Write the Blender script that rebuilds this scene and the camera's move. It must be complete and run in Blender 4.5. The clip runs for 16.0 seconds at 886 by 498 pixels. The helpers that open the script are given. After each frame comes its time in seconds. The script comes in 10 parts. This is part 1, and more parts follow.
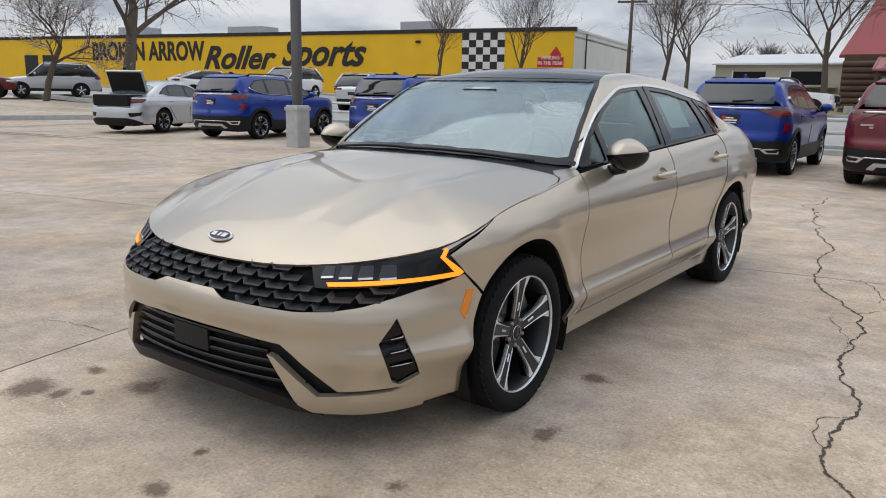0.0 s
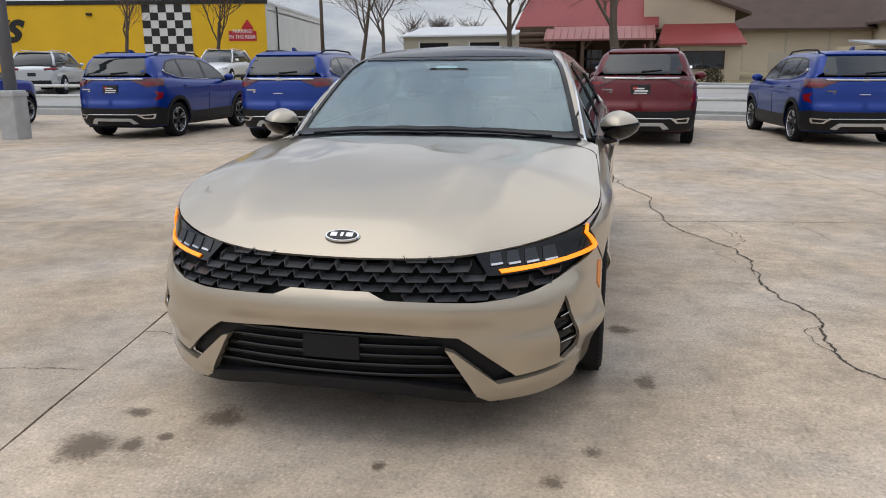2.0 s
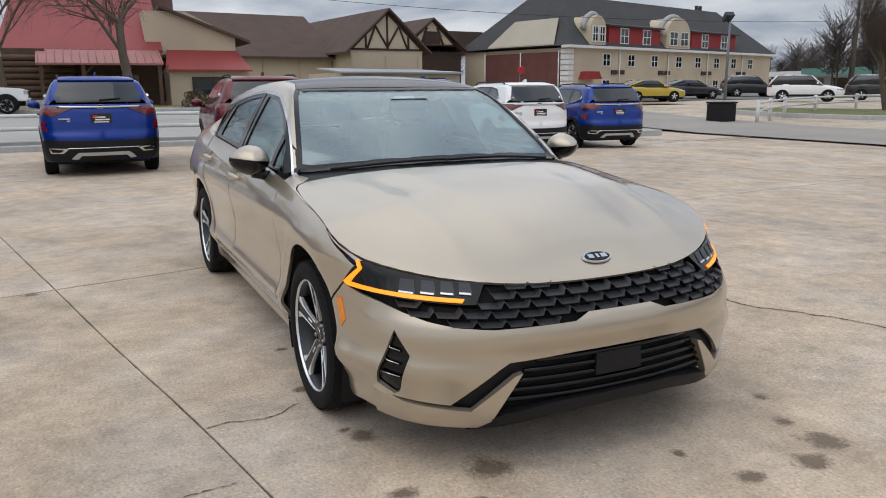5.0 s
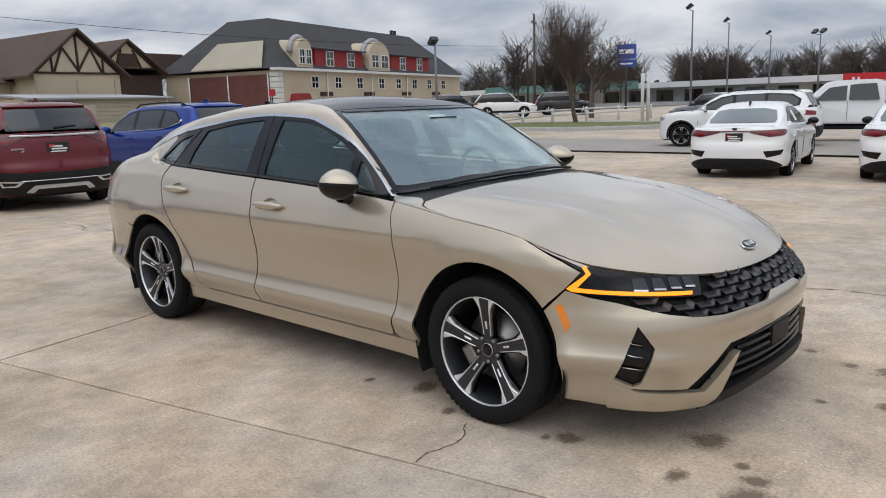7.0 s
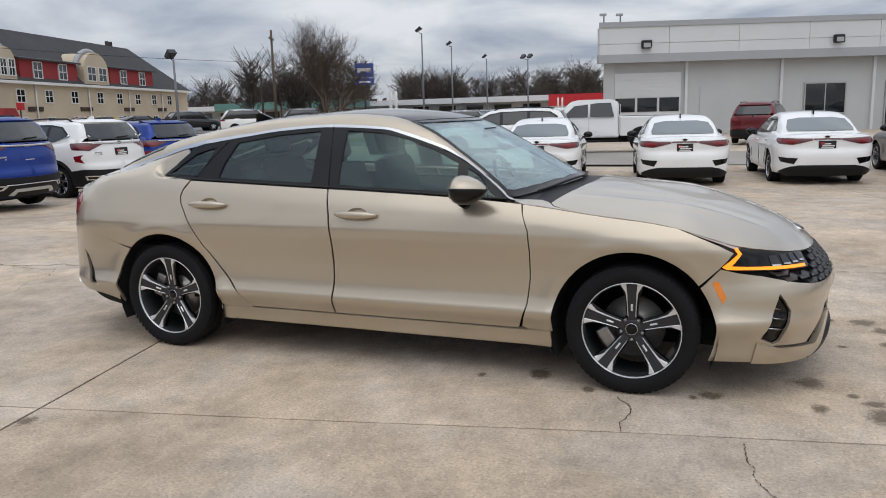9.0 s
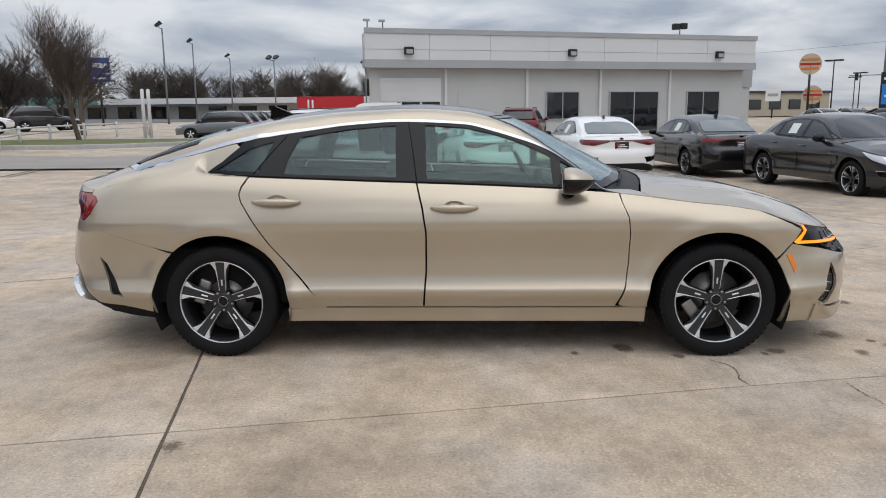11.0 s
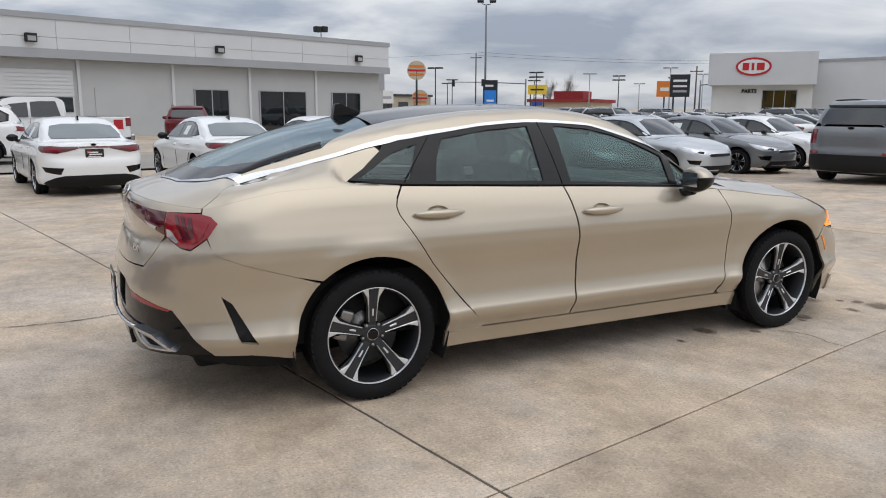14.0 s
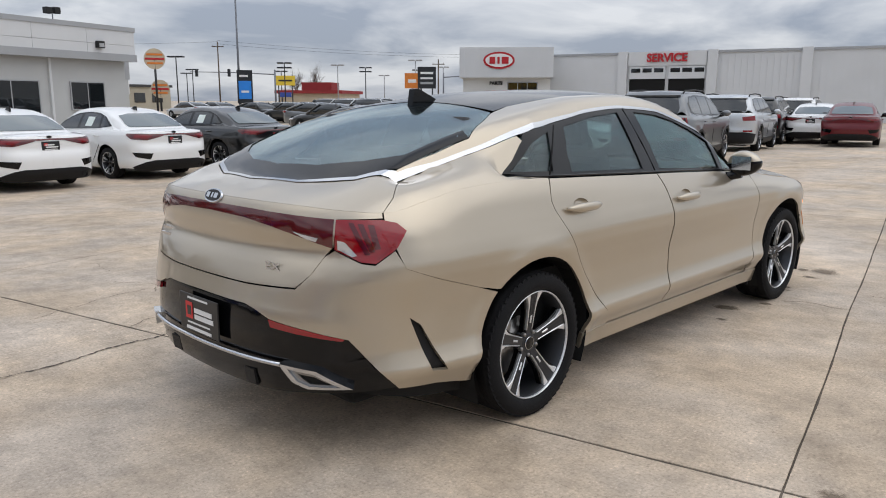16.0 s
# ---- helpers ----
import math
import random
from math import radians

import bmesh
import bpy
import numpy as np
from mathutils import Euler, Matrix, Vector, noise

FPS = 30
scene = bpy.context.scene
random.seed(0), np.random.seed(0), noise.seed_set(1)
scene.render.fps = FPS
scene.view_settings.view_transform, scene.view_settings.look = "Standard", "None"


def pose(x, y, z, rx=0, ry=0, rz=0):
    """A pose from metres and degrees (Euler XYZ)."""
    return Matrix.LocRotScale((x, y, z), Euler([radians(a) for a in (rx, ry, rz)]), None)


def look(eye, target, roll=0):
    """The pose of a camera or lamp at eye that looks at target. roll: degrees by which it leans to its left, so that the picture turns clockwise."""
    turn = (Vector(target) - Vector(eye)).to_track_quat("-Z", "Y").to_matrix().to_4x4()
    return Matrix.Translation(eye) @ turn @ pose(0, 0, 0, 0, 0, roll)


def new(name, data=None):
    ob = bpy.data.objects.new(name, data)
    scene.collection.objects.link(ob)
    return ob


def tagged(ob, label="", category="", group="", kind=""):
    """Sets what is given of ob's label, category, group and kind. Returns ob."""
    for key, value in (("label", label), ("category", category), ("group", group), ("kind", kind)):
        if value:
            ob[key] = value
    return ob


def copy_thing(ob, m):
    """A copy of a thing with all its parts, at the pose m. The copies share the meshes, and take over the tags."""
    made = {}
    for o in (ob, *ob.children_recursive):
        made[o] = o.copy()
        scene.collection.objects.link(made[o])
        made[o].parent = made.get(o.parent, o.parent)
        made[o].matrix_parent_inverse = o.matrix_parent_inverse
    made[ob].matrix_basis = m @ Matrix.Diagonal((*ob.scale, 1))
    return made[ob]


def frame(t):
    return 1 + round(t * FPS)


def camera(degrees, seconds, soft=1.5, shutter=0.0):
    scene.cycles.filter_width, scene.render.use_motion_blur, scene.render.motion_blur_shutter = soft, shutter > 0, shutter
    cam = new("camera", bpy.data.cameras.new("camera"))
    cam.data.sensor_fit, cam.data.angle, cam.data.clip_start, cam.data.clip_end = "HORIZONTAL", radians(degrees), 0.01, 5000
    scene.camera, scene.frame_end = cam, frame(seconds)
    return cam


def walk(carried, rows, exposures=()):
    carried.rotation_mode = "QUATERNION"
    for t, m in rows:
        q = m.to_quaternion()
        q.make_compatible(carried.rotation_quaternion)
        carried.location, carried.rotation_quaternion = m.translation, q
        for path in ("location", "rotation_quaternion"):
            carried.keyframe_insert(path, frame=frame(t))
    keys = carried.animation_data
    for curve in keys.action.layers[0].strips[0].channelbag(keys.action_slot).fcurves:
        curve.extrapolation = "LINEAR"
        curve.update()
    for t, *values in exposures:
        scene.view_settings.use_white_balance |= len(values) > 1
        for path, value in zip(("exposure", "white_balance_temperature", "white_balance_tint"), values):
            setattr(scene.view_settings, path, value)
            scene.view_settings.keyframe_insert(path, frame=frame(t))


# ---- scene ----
cam = camera(60.75, 16.0, 1.0)
PATH = [  # seconds, place, yaw, pitch, roll
    (0, 3.967, 2.351, 1.277, 126.03, -11.77, 1.13),
    (0.5, 4.184, 2.058, 1.287, 121.40, -12.20, 0.28),
    (1, 4.327, 1.700, 1.293, 115.54, -12.71, -0.07),
    (1.5, 4.500, 1.314, 1.294, 109.25, -13.18, -0.28),
    (2, 4.642, 0.922, 1.301, 102.76, -13.53, -0.31),
    (2.5, 4.747, 0.494, 1.323, 96.09, -13.60, -0.06),
    (3, 4.848, 0.033, 1.345, 89.46, -13.49, 0.17),
    (3.5, 4.813, -0.414, 1.347, 82.88, -13.23, 0.26),
    (4, 4.761, -0.912, 1.334, 76.34, -12.86, 0.23),
    (4.5, 4.596, -1.295, 1.347, 70.29, -12.43, -0.11),
    (5, 4.429, -1.725, 1.348, 64.30, -11.98, -0.48),
    (5.5, 4.223, -2.144, 1.351, 58.50, -11.55, -0.89),
    (6, 3.978, -2.549, 1.354, 52.89, -11.19, -1.27),
    (6.5, 3.693, -2.938, 1.357, 47.46, -10.94, -1.55),
    (7, 3.365, -3.287, 1.363, 42.24, -10.81, -1.84),
    (7.5, 3.025, -3.646, 1.363, 37.03, -10.67, -1.76),
    (8, 2.674, -3.968, 1.359, 31.88, -10.42, -1.76),
    (8.5, 2.285, -4.245, 1.376, 26.82, -10.20, -1.71),
    (9, 1.881, -4.522, 1.389, 21.75, -10.17, -1.63),
    (9.5, 1.446, -4.747, 1.396, 16.73, -10.20, -1.47),
    (10, 0.984, -4.910, 1.396, 11.79, -10.25, -1.25),
    (10.5, 0.505, -5.013, 1.392, 6.89, -10.31, -0.98),
    (11, 0.017, -5.057, 1.387, 2.04, -10.35, -0.69),
    (11.5, -0.463, -5.060, 1.382, -2.98, -10.34, -0.38),
    (12, -0.949, -4.974, 1.380, -7.59, -10.35, -0.16),
    (12.5, -1.405, -4.873, 1.388, -12.35, -10.32, -0.01),
    (13, -1.858, -4.669, 1.391, -17.22, -10.26, 0.17),
    (13.5, -2.312, -4.472, 1.395, -22.03, -10.32, 0.14),
    (14, -2.695, -4.172, 1.399, -26.79, -10.51, 0.20),
    (14.5, -3.077, -3.899, 1.389, -31.35, -10.70, 0.19),
    (15, -3.388, -3.574, 1.371, -36.02, -10.89, 0.27),
    (15.5, -3.698, -3.210, 1.369, -40.80, -10.99, 0.25),
    (16, -3.956, -2.801, 1.365, -45.99, -11.08, 0.13),
]


def eye_pose(x, y, z, yaw, pitch, roll):
    a, b = radians(yaw), radians(pitch)
    ahead = Vector((-math.sin(a) * math.cos(b), math.cos(a) * math.cos(b), math.sin(b)))
    return look((x, y, z), Vector((x, y, z)) + ahead, roll)


walk(cam, [(r[0], eye_pose(*r[1:])) for r in PATH], [(0, -0.02), (2, -0.05), (4, -0.09), (6.5, -0.02), (9, -0.04), (12.5, -0.05), (16, 0.0)])
# ---- sky and sun ----
scene.view_settings.exposure = 0.0
world = bpy.data.worlds.new("overcast")
scene.world = world
world.use_nodes = True
wn, wl = world.node_tree.nodes, world.node_tree.links
wn.clear()


def wnode(kind, **kw):
    n = wn.new(kind)
    for k, v in kw.items():
        if k == "op":
            n.operation = v
        else:
            n.inputs[int(k[1:])].default_value = v
    return n


sky = wn.new("ShaderNodeTexSky")
sky.sky_type, sky.sun_disc = "NISHITA", False
sky.sun_elevation, sky.sun_rotation = radians(48), radians(160)
where = wn.new("ShaderNodeTexCoord")
parts3 = wn.new("ShaderNodeSeparateXYZ")
wl.new(where.outputs["Generated"], parts3.inputs[0])
up = wnode("ShaderNodeMath", op="MAXIMUM", _1=0.0)
wl.new(parts3.outputs[2], up.inputs[0])
lift = wnode("ShaderNodeMath", op="ADD", _1=0.20)
wl.new(up.outputs[0], lift.inputs[0])
flat = []
for axis in (0, 1):
    d = wnode("ShaderNodeMath", op="DIVIDE")
    wl.new(parts3.outputs[axis], d.inputs[0])
    wl.new(lift.outputs[0], d.inputs[1])
    flat.append(d)
plane = wn.new("ShaderNodeCombineXYZ")
wl.new(flat[0].outputs[0], plane.inputs[0])
wl.new(flat[1].outputs[0], plane.inputs[1])
clouds = wn.new("ShaderNodeTexNoise")
clouds.inputs["Scale"].default_value, clouds.inputs["Detail"].default_value = 1.25, 8
clouds.inputs["Roughness"].default_value, clouds.inputs["Distortion"].default_value = 0.52, 0.35
wl.new(plane.outputs[0], clouds.inputs["Vector"])
tone = wn.new("ShaderNodeValToRGB")
tone.color_ramp.elements[0].position, tone.color_ramp.elements[0].color = 0.38, (0.43, 0.485, 0.595, 1)
tone.color_ramp.elements[1].position, tone.color_ramp.elements[1].color = 0.62, (0.93, 0.955, 1.005, 1)
wl.new(clouds.outputs["Fac"], tone.inputs[0])
# an overcast dome is brighter overhead than at the horizon
dome = wnode("ShaderNodeMath", op="MULTIPLY_ADD", _1=1.05, _2=0.74)
wl.new(up.outputs[0], dome.inputs[0])
lit = wn.new("ShaderNodeVectorMath")
lit.operation = "SCALE"
wl.new(tone.outputs[0], lit.inputs[0])
wl.new(dome.outputs[0], lit.inputs["Scale"])
dim = wn.new("ShaderNodeVectorMath")
dim.operation = "SCALE"
dim.inputs["Scale"].default_value = 0.08
wl.new(sky.outputs[0], dim.inputs[0])
cover = wn.new("ShaderNodeMix")
cover.data_type = "RGBA"
cover.inputs[0].default_value = 0.9
wl.new(dim.outputs[0], cover.inputs[6])
wl.new(lit.outputs[0], cover.inputs[7])
back = wn.new("ShaderNodeBackground")
back.inputs[1].default_value = 1.0
wl.new(cover.outputs[2], back.inputs[0])
wout = wn.new("ShaderNodeOutputWorld")
wl.new(back.outputs[0], wout.inputs[0])

sun = new("sun", bpy.data.lights.new("sun", "SUN"))
sun.data.energy, sun.data.angle, sun.data.color = 0.75, radians(75), (1.0, 0.96, 0.90)
sun.matrix_world = look((0, 0, 30), (-8, 16, 0))

# ---- materials ----
def material(name, colour, rough=0.5, metal=0.0, vary=0.12, scale=3.0, bump=0.0, bscale=60.0, coat=0.0, spec=0.5, emit=0.0, each=0.0, fine=0.0):
    """A surface with broad stains (vary, scale), fine grain (fine, bscale), relief (bump) and a tone of its own for each object (each)."""
    m = bpy.data.materials.new(name)
    m.use_nodes = True
    n, l = m.node_tree.nodes, m.node_tree.links
    b = n["Principled BSDF"]
    b.inputs["Roughness"].default_value, b.inputs["Metallic"].default_value = rough, metal
    b.inputs["Coat Weight"].default_value, b.inputs["Coat Roughness"].default_value = coat, 0.03
    b.inputs["Specular IOR Level"].default_value = spec
    b.inputs["Base Color"].default_value = (*colour, 1)
    place = n.new("ShaderNodeTexCoord")
    tone = None
    if vary or fine or each:
        tone = n.new("ShaderNodeValue")
        tone.outputs[0].default_value = 1.0
        for amount, size in ((vary, scale), (fine, bscale)):
            if amount:
                t = n.new("ShaderNodeTexNoise")
                t.inputs["Scale"].default_value, t.inputs["Detail"].default_value = size, 5
                l.new(place.outputs["Object"], t.inputs["Vector"])
                a = n.new("ShaderNodeMath")
                a.operation = "MULTIPLY_ADD"
                a.inputs[1].default_value, a.inputs[2].default_value = 2.6 * amount, 1 - 1.3 * amount
                l.new(t.outputs["Fac"], a.inputs[0])
                p = n.new("ShaderNodeMath")
                p.operation = "MULTIPLY"
                l.new(tone.outputs[0], p.inputs[0])
                l.new(a.outputs[0], p.inputs[1])
                tone = p
        if each:
            info = n.new("ShaderNodeObjectInfo")
            a = n.new("ShaderNodeMath")
            a.operation = "MULTIPLY_ADD"
            a.inputs[1].default_value, a.inputs[2].default_value = 2 * each, 1 - each
            l.new(info.outputs["Random"], a.inputs[0])
            p = n.new("ShaderNodeMath")
            p.operation = "MULTIPLY"
            l.new(tone.outputs[0], p.inputs[0])
            l.new(a.outputs[0], p.inputs[1])
            tone = p
        s = n.new("ShaderNodeVectorMath")
        s.operation = "SCALE"
        s.inputs[0].default_value = colour
        l.new(tone.outputs[0], s.inputs["Scale"])
        l.new(s.outputs[0], b.inputs["Base Color"])
    if bump:
        t = n.new("ShaderNodeTexNoise")
        t.inputs["Scale"].default_value, t.inputs["Detail"].default_value = bscale, 4
        l.new(place.outputs["Object"], t.inputs["Vector"])
        r = n.new("ShaderNodeBump")
        r.inputs["Strength"].default_value, r.inputs["Distance"].default_value = bump, 0.01
        l.new(t.outputs["Fac"], r.inputs["Height"])
        l.new(r.outputs[0], b.inputs["Normal"])
    if emit:
        b.inputs["Emission Color"].default_value = (*colour, 1)
        b.inputs["Emission Strength"].default_value = emit
    return m


def car_paint(name, colour, flake=0.35, rough=0.35):
    """Metallic paint under clear lacquer."""
    m = material(name, colour, rough, flake, 0.02, 2.0, coat=1.0)
    return m


def glass_material(name, tint, rough=0.0, head_on=0.05):
    m = bpy.data.materials.new(name)
    m.use_nodes = True
    n, l = m.node_tree.nodes, m.node_tree.links
    n.remove(n["Principled BSDF"])
    clear, gloss, mix = n.new("ShaderNodeBsdfTransparent"), n.new("ShaderNodeBsdfGlossy"), n.new("ShaderNodeMixShader")
    clear.inputs[0].default_value = (*tint, 1)
    gloss.inputs["Roughness"].default_value = rough
    gloss.inputs[0].default_value = (0.88, 0.97, 1.0, 1)
    edge = n.new("ShaderNodeLayerWeight")
    edge.inputs[0].default_value = 0.5
    steep = n.new("ShaderNodeMath")
    steep.operation = "POWER"
    steep.inputs[1].default_value = 4.0
    l.new(edge.outputs["Facing"], steep.inputs[0])
    f = n.new("ShaderNodeMath")
    f.operation = "MULTIPLY_ADD"
    f.inputs[1].default_value, f.inputs[2].default_value = 0.75, head_on
    l.new(steep.outputs[0], f.inputs[0])
    l.new(f.outputs[0], mix.inputs[0])
    l.new(clear.outputs[0], mix.inputs[1])
    l.new(gloss.outputs[0], mix.inputs[2])
    l.new(mix.outputs[0], n["Material Output"].inputs[0])
    return m


M = dict(
    gold=car_paint("sand_metallic_paint", (0.475, 0.410, 0.318), 0.66, 0.31),
    blue=material("deep_blue_paint", (0.001, 0.030, 0.235), 0.28, 0.30, 0.02, 2.0, coat=0.55, spec=0.3),
    red=material("dark_red_paint", (0.115, 0.006, 0.010), 0.32, 0.25, 0.02, 2.0, coat=0.6, spec=0.3),
    white=car_paint("white_paint", (0.80, 0.80, 0.79), 0.0, 0.4),
    silver=car_paint("silver_paint", (0.52, 0.54, 0.56), 0.5, 0.3),
    black=car_paint("black_paint", (0.005, 0.0055, 0.0065), 0.1, 0.3),
    grey=car_paint("grey_paint", (0.16, 0.17, 0.18), 0.4, 0.3),
    yellow_car=car_paint("yellow_paint", (0.5, 0.36, 0.03), 0.1, 0.35),
    trim=material("black_plastic", (0.010, 0.010, 0.011), 0.5, 0, 0.15, 8, 0.15, 300, spec=0.25),
    gloss=material("gloss_black", (0.003, 0.003, 0.0035), 0.10, 0, 0.05, coat=0.08, spec=0.3),
    chrome=material("chrome", (0.62, 0.63, 0.65), 0.12, 1.0, 0.04, 6),
    tyre=material("tyre_rubber", (0.011, 0.011, 0.012), 0.75, 0, 0.25, 9, 0.3, 240, spec=0.15),
    alloy=material("machined_alloy", (0.80, 0.81, 0.83), 0.34, 0.75, 0.06, 20),
    alloy_dark=material("dark_alloy", (0.045, 0.047, 0.052), 0.35, 0.6, 0.1, 20),
    alloy_mid=material("grey_alloy", (0.07, 0.07, 0.075), 0.3, 0.8, 0.1, 20),
    scale=material("grille_plastic", (0.030, 0.031, 0.034), 0.35, 0, 0.1, 30),
    steel=material("brake_steel", (0.30, 0.29, 0.28), 0.4, 0.9, 0.2, 30),
    # near-black: shade of gaps, hollows and undersides put into the colour
    void=material("recess_shade", (0.002, 0.002, 0.002), 0.9, 0, 0.1),
    dark_glass=material("tinted_glass", (0.010, 0.013, 0.015), 0.03, 0, 0.05, coat=0.4, spec=0.6),
    # opaque glass, the pale sky reflection is put into the base colour
    rear_glass=material("pale_reflection_glass", (0.10, 0.125, 0.13), 0.04, 0, 0.05, coat=0.5, spec=0.8),
    lamp_red=material("red_lens", (0.25, 0.004, 0.008), 0.10, 0, 0.15, 20, coat=0.6),
    lamp_mid=material("dull_red_lens", (0.20, 0.006, 0.010), 0.12, 0, 0.15, 20, coat=0.5),
    lamp_deep=material("dark_red_lens", (0.085, 0.004, 0.006), 0.10, 0, 0.15, 20, coat=0.7),
    lamp_clear=material("clear_lens", (0.62, 0.63, 0.65), 0.08, 0.6, 0.2, 30, coat=0.6),
    amber=material("amber_lens", (0.75, 0.22, 0.010), 0.2, 0, 0.1, 30, coat=0.5),
    amber_lit=material("lit_amber_lamp", (1.0, 0.27, 0.012), 0.3, 0, 0.0, emit=1.1),
    pink_lens=material("unlit_lamp_strip", (0.46, 0.38, 0.36), 0.25, 0.1, 0.08, 30, coat=0.6),
    plate_black=material("black_card", (0.012, 0.012, 0.013), 0.4, 0, 0.1, 12),
    plate_white=material("white_print", (0.75, 0.75, 0.74), 0.5, 0, 0.05),
    plate_red=material("red_print", (0.55, 0.03, 0.03), 0.5, 0, 0.05),
    paper=material("pale_sticker", (0.72, 0.78, 0.74), 0.6, 0, 0.06, 14),
    seat=material("grey_upholstery", (0.030, 0.031, 0.033), 0.8, 0, 0.15, 10, 0.2, 200),
    lining=material("light_headlining", (0.30, 0.29, 0.27), 0.9, 0, 0.08, 10),
    steel_post=material("grey_painted_steel", (0.16, 0.17, 0.19), 0.5, 0.2, 0.15, 4),
    cast=material("painted_concrete", (0.42, 0.42, 0.41), 0.85, 0, 0.2, 5, 0.3, 60, fine=0.1),
    drive=material("worn_pale_asphalt", (0.30, 0.275, 0.245), 0.9, 0, 0.2, 0.3, 0.4, 90, fine=0.15),
    asphalt=material("asphalt", (0.16, 0.155, 0.15), 0.9, 0, 0.2, 0.3, 0.4, 90, fine=0.15),
    street=material("old_concrete_street", (0.36, 0.345, 0.325), 0.9, 0, 0.16, 0.4, 0.3, 60, fine=0.12),
    grass=material("winter_grass", (0.22, 0.18, 0.09), 0.95, 0, 0.4, 0.8, 0.8, 30, fine=0.3),
    grass_green=material("early_grass", (0.13, 0.14, 0.045), 0.95, 0, 0.4, 1.2, 0.8, 30, fine=0.3),
    bark=material("grey_bark", (0.11, 0.085, 0.065), 0.95, 0, 0.3, 3, 0.6, 40),
    twig=material("twig_bark", (0.085, 0.062, 0.05), 0.95, 0, 0.3, 3),
    blossom=material("pale_blossom", (0.45, 0.40, 0.36), 0.9, 0, 0.2, 3),
    yellow=material("yellow_wall_paint", (0.72, 0.44, 0.012), 0.75, 0, 0.10, 0.5, 0.15, 30, fine=0.05),
    black_paint=material("black_wall_paint", (0.015, 0.015, 0.015), 0.75, 0, 0.2, 1),
    white_wall=material("white_wall_paint", (0.66, 0.66, 0.64), 0.8, 0, 0.10, 0.5, 0.1, 30, fine=0.05),
    panel=material("white_metal_panel", (0.62, 0.63, 0.64), 0.55, 0.0, 0.06, 0.5, 0.05, 30),
    panel_edge=material("grey_coping", (0.36, 0.37, 0.385), 0.6, 0.1, 0.08, 0.6),
    wall_grey=material("light_grey_wall", (0.47, 0.48, 0.48), 0.8, 0, 0.08, 0.6, 0.1, 40, fine=0.05),
    tan=material("tan_metal_wall", (0.40, 0.36, 0.28), 0.7, 0, 0.1, 0.4),
    stucco=material("beige_render", (0.50, 0.42, 0.31), 0.9, 0, 0.14, 0.5, 0.3, 20, fine=0.08),
    brick=material("dark_red_brick", (0.13, 0.05, 0.042), 0.9, 0, 0.25, 1.2, 0.3, 20, fine=0.15),
    log=material("weathered_logs", (0.10, 0.062, 0.042), 0.9, 0, 0.3, 1.5, 0.4, 20),
    barn=material("mauve_board", (0.15, 0.085, 0.075), 0.85, 0, 0.2, 0.8),
    red_roof=material("red_metal_roof", (0.25, 0.035, 0.035), 0.45, 0.1, 0.18, 0.6),
    pink_roof=material("faded_red_metal_roof", (0.36, 0.15, 0.14), 0.5, 0.1, 0.18, 0.6),
    brown_roof=material("brown_shingle", (0.085, 0.055, 0.043), 0.9, 0, 0.25, 0.8, 0.4, 12, fine=0.15),
    grey_roof=material("charcoal_shingle", (0.05, 0.05, 0.052), 0.9, 0, 0.25, 0.8, 0.4, 12, fine=0.15),
    timber=material("dark_timber", (0.045, 0.028, 0.02), 0.85, 0, 0.25, 2),
    crimson=material("crimson_board", (0.26, 0.022, 0.024), 0.75, 0, 0.12, 1),
    sign_blue=material("blue_sign", (0.03, 0.07, 0.30), 0.4, 0, 0.08),
    sign_bright=material("bright_blue_panel", (0.02, 0.22, 0.70), 0.4, 0, 0.08),
    white_pipe=material("white_pipe_paint", (0.62, 0.62, 0.60), 0.6, 0, 0.15, 3),
    sign_dark=material("dark_sign", (0.012, 0.014, 0.018), 0.4, 0, 0.08),
    sign_red=material("red_letters", (0.45, 0.012, 0.02), 0.5, 0, 0.08),
    sign_orange=material("orange_sign", (0.65, 0.2, 0.03), 0.5, 0, 0.08),
    sign_yellow=material("yellow_sign", (0.7, 0.5, 0.04), 0.5, 0, 0.08),
    green=material("green_sign", (0.02, 0.2, 0.09), 0.5, 0, 0.08),
    wood_far=material("leafless_wood", (0.075, 0.06, 0.05), 0.95, 0, 0.4, 0.35),
    evergreen=material("evergreen_foliage", (0.035, 0.05, 0.025), 0.95, 0, 0.4, 0.8),
    shrub=material("shrub_leaves", (0.07, 0.06, 0.03), 0.9, 0, 0.4, 4),
    awning=material("teal_awning", (0.10, 0.22, 0.20), 0.7, 0, 0.1),
)
GLASS = glass_material("clear_car_glass", (0.74, 0.86, 0.83), 0.0, 0.04)
GLASS_DARK = glass_material("privacy_glass", (0.60, 0.68, 0.67), 0.0, 0.05)
GLASS_SCREEN = glass_material("windscreen_glass", (0.74, 0.84, 0.84), 0.0, 0.15)
GLASS_REAR = glass_material("rear_window_glass", (0.55, 0.66, 0.67), 0.0, 0.12)
GLASS_TOP = glass_material("roof_glass", (0.03, 0.035, 0.04))


# ---- small tools ----
def thing(name, label, category, group="", at=None, kind=""):
    ob = new(name)
    ob.empty_display_size = 0.1
    if at is not None:
        ob.matrix_world = at
    return tagged(ob, label, category, group, kind)


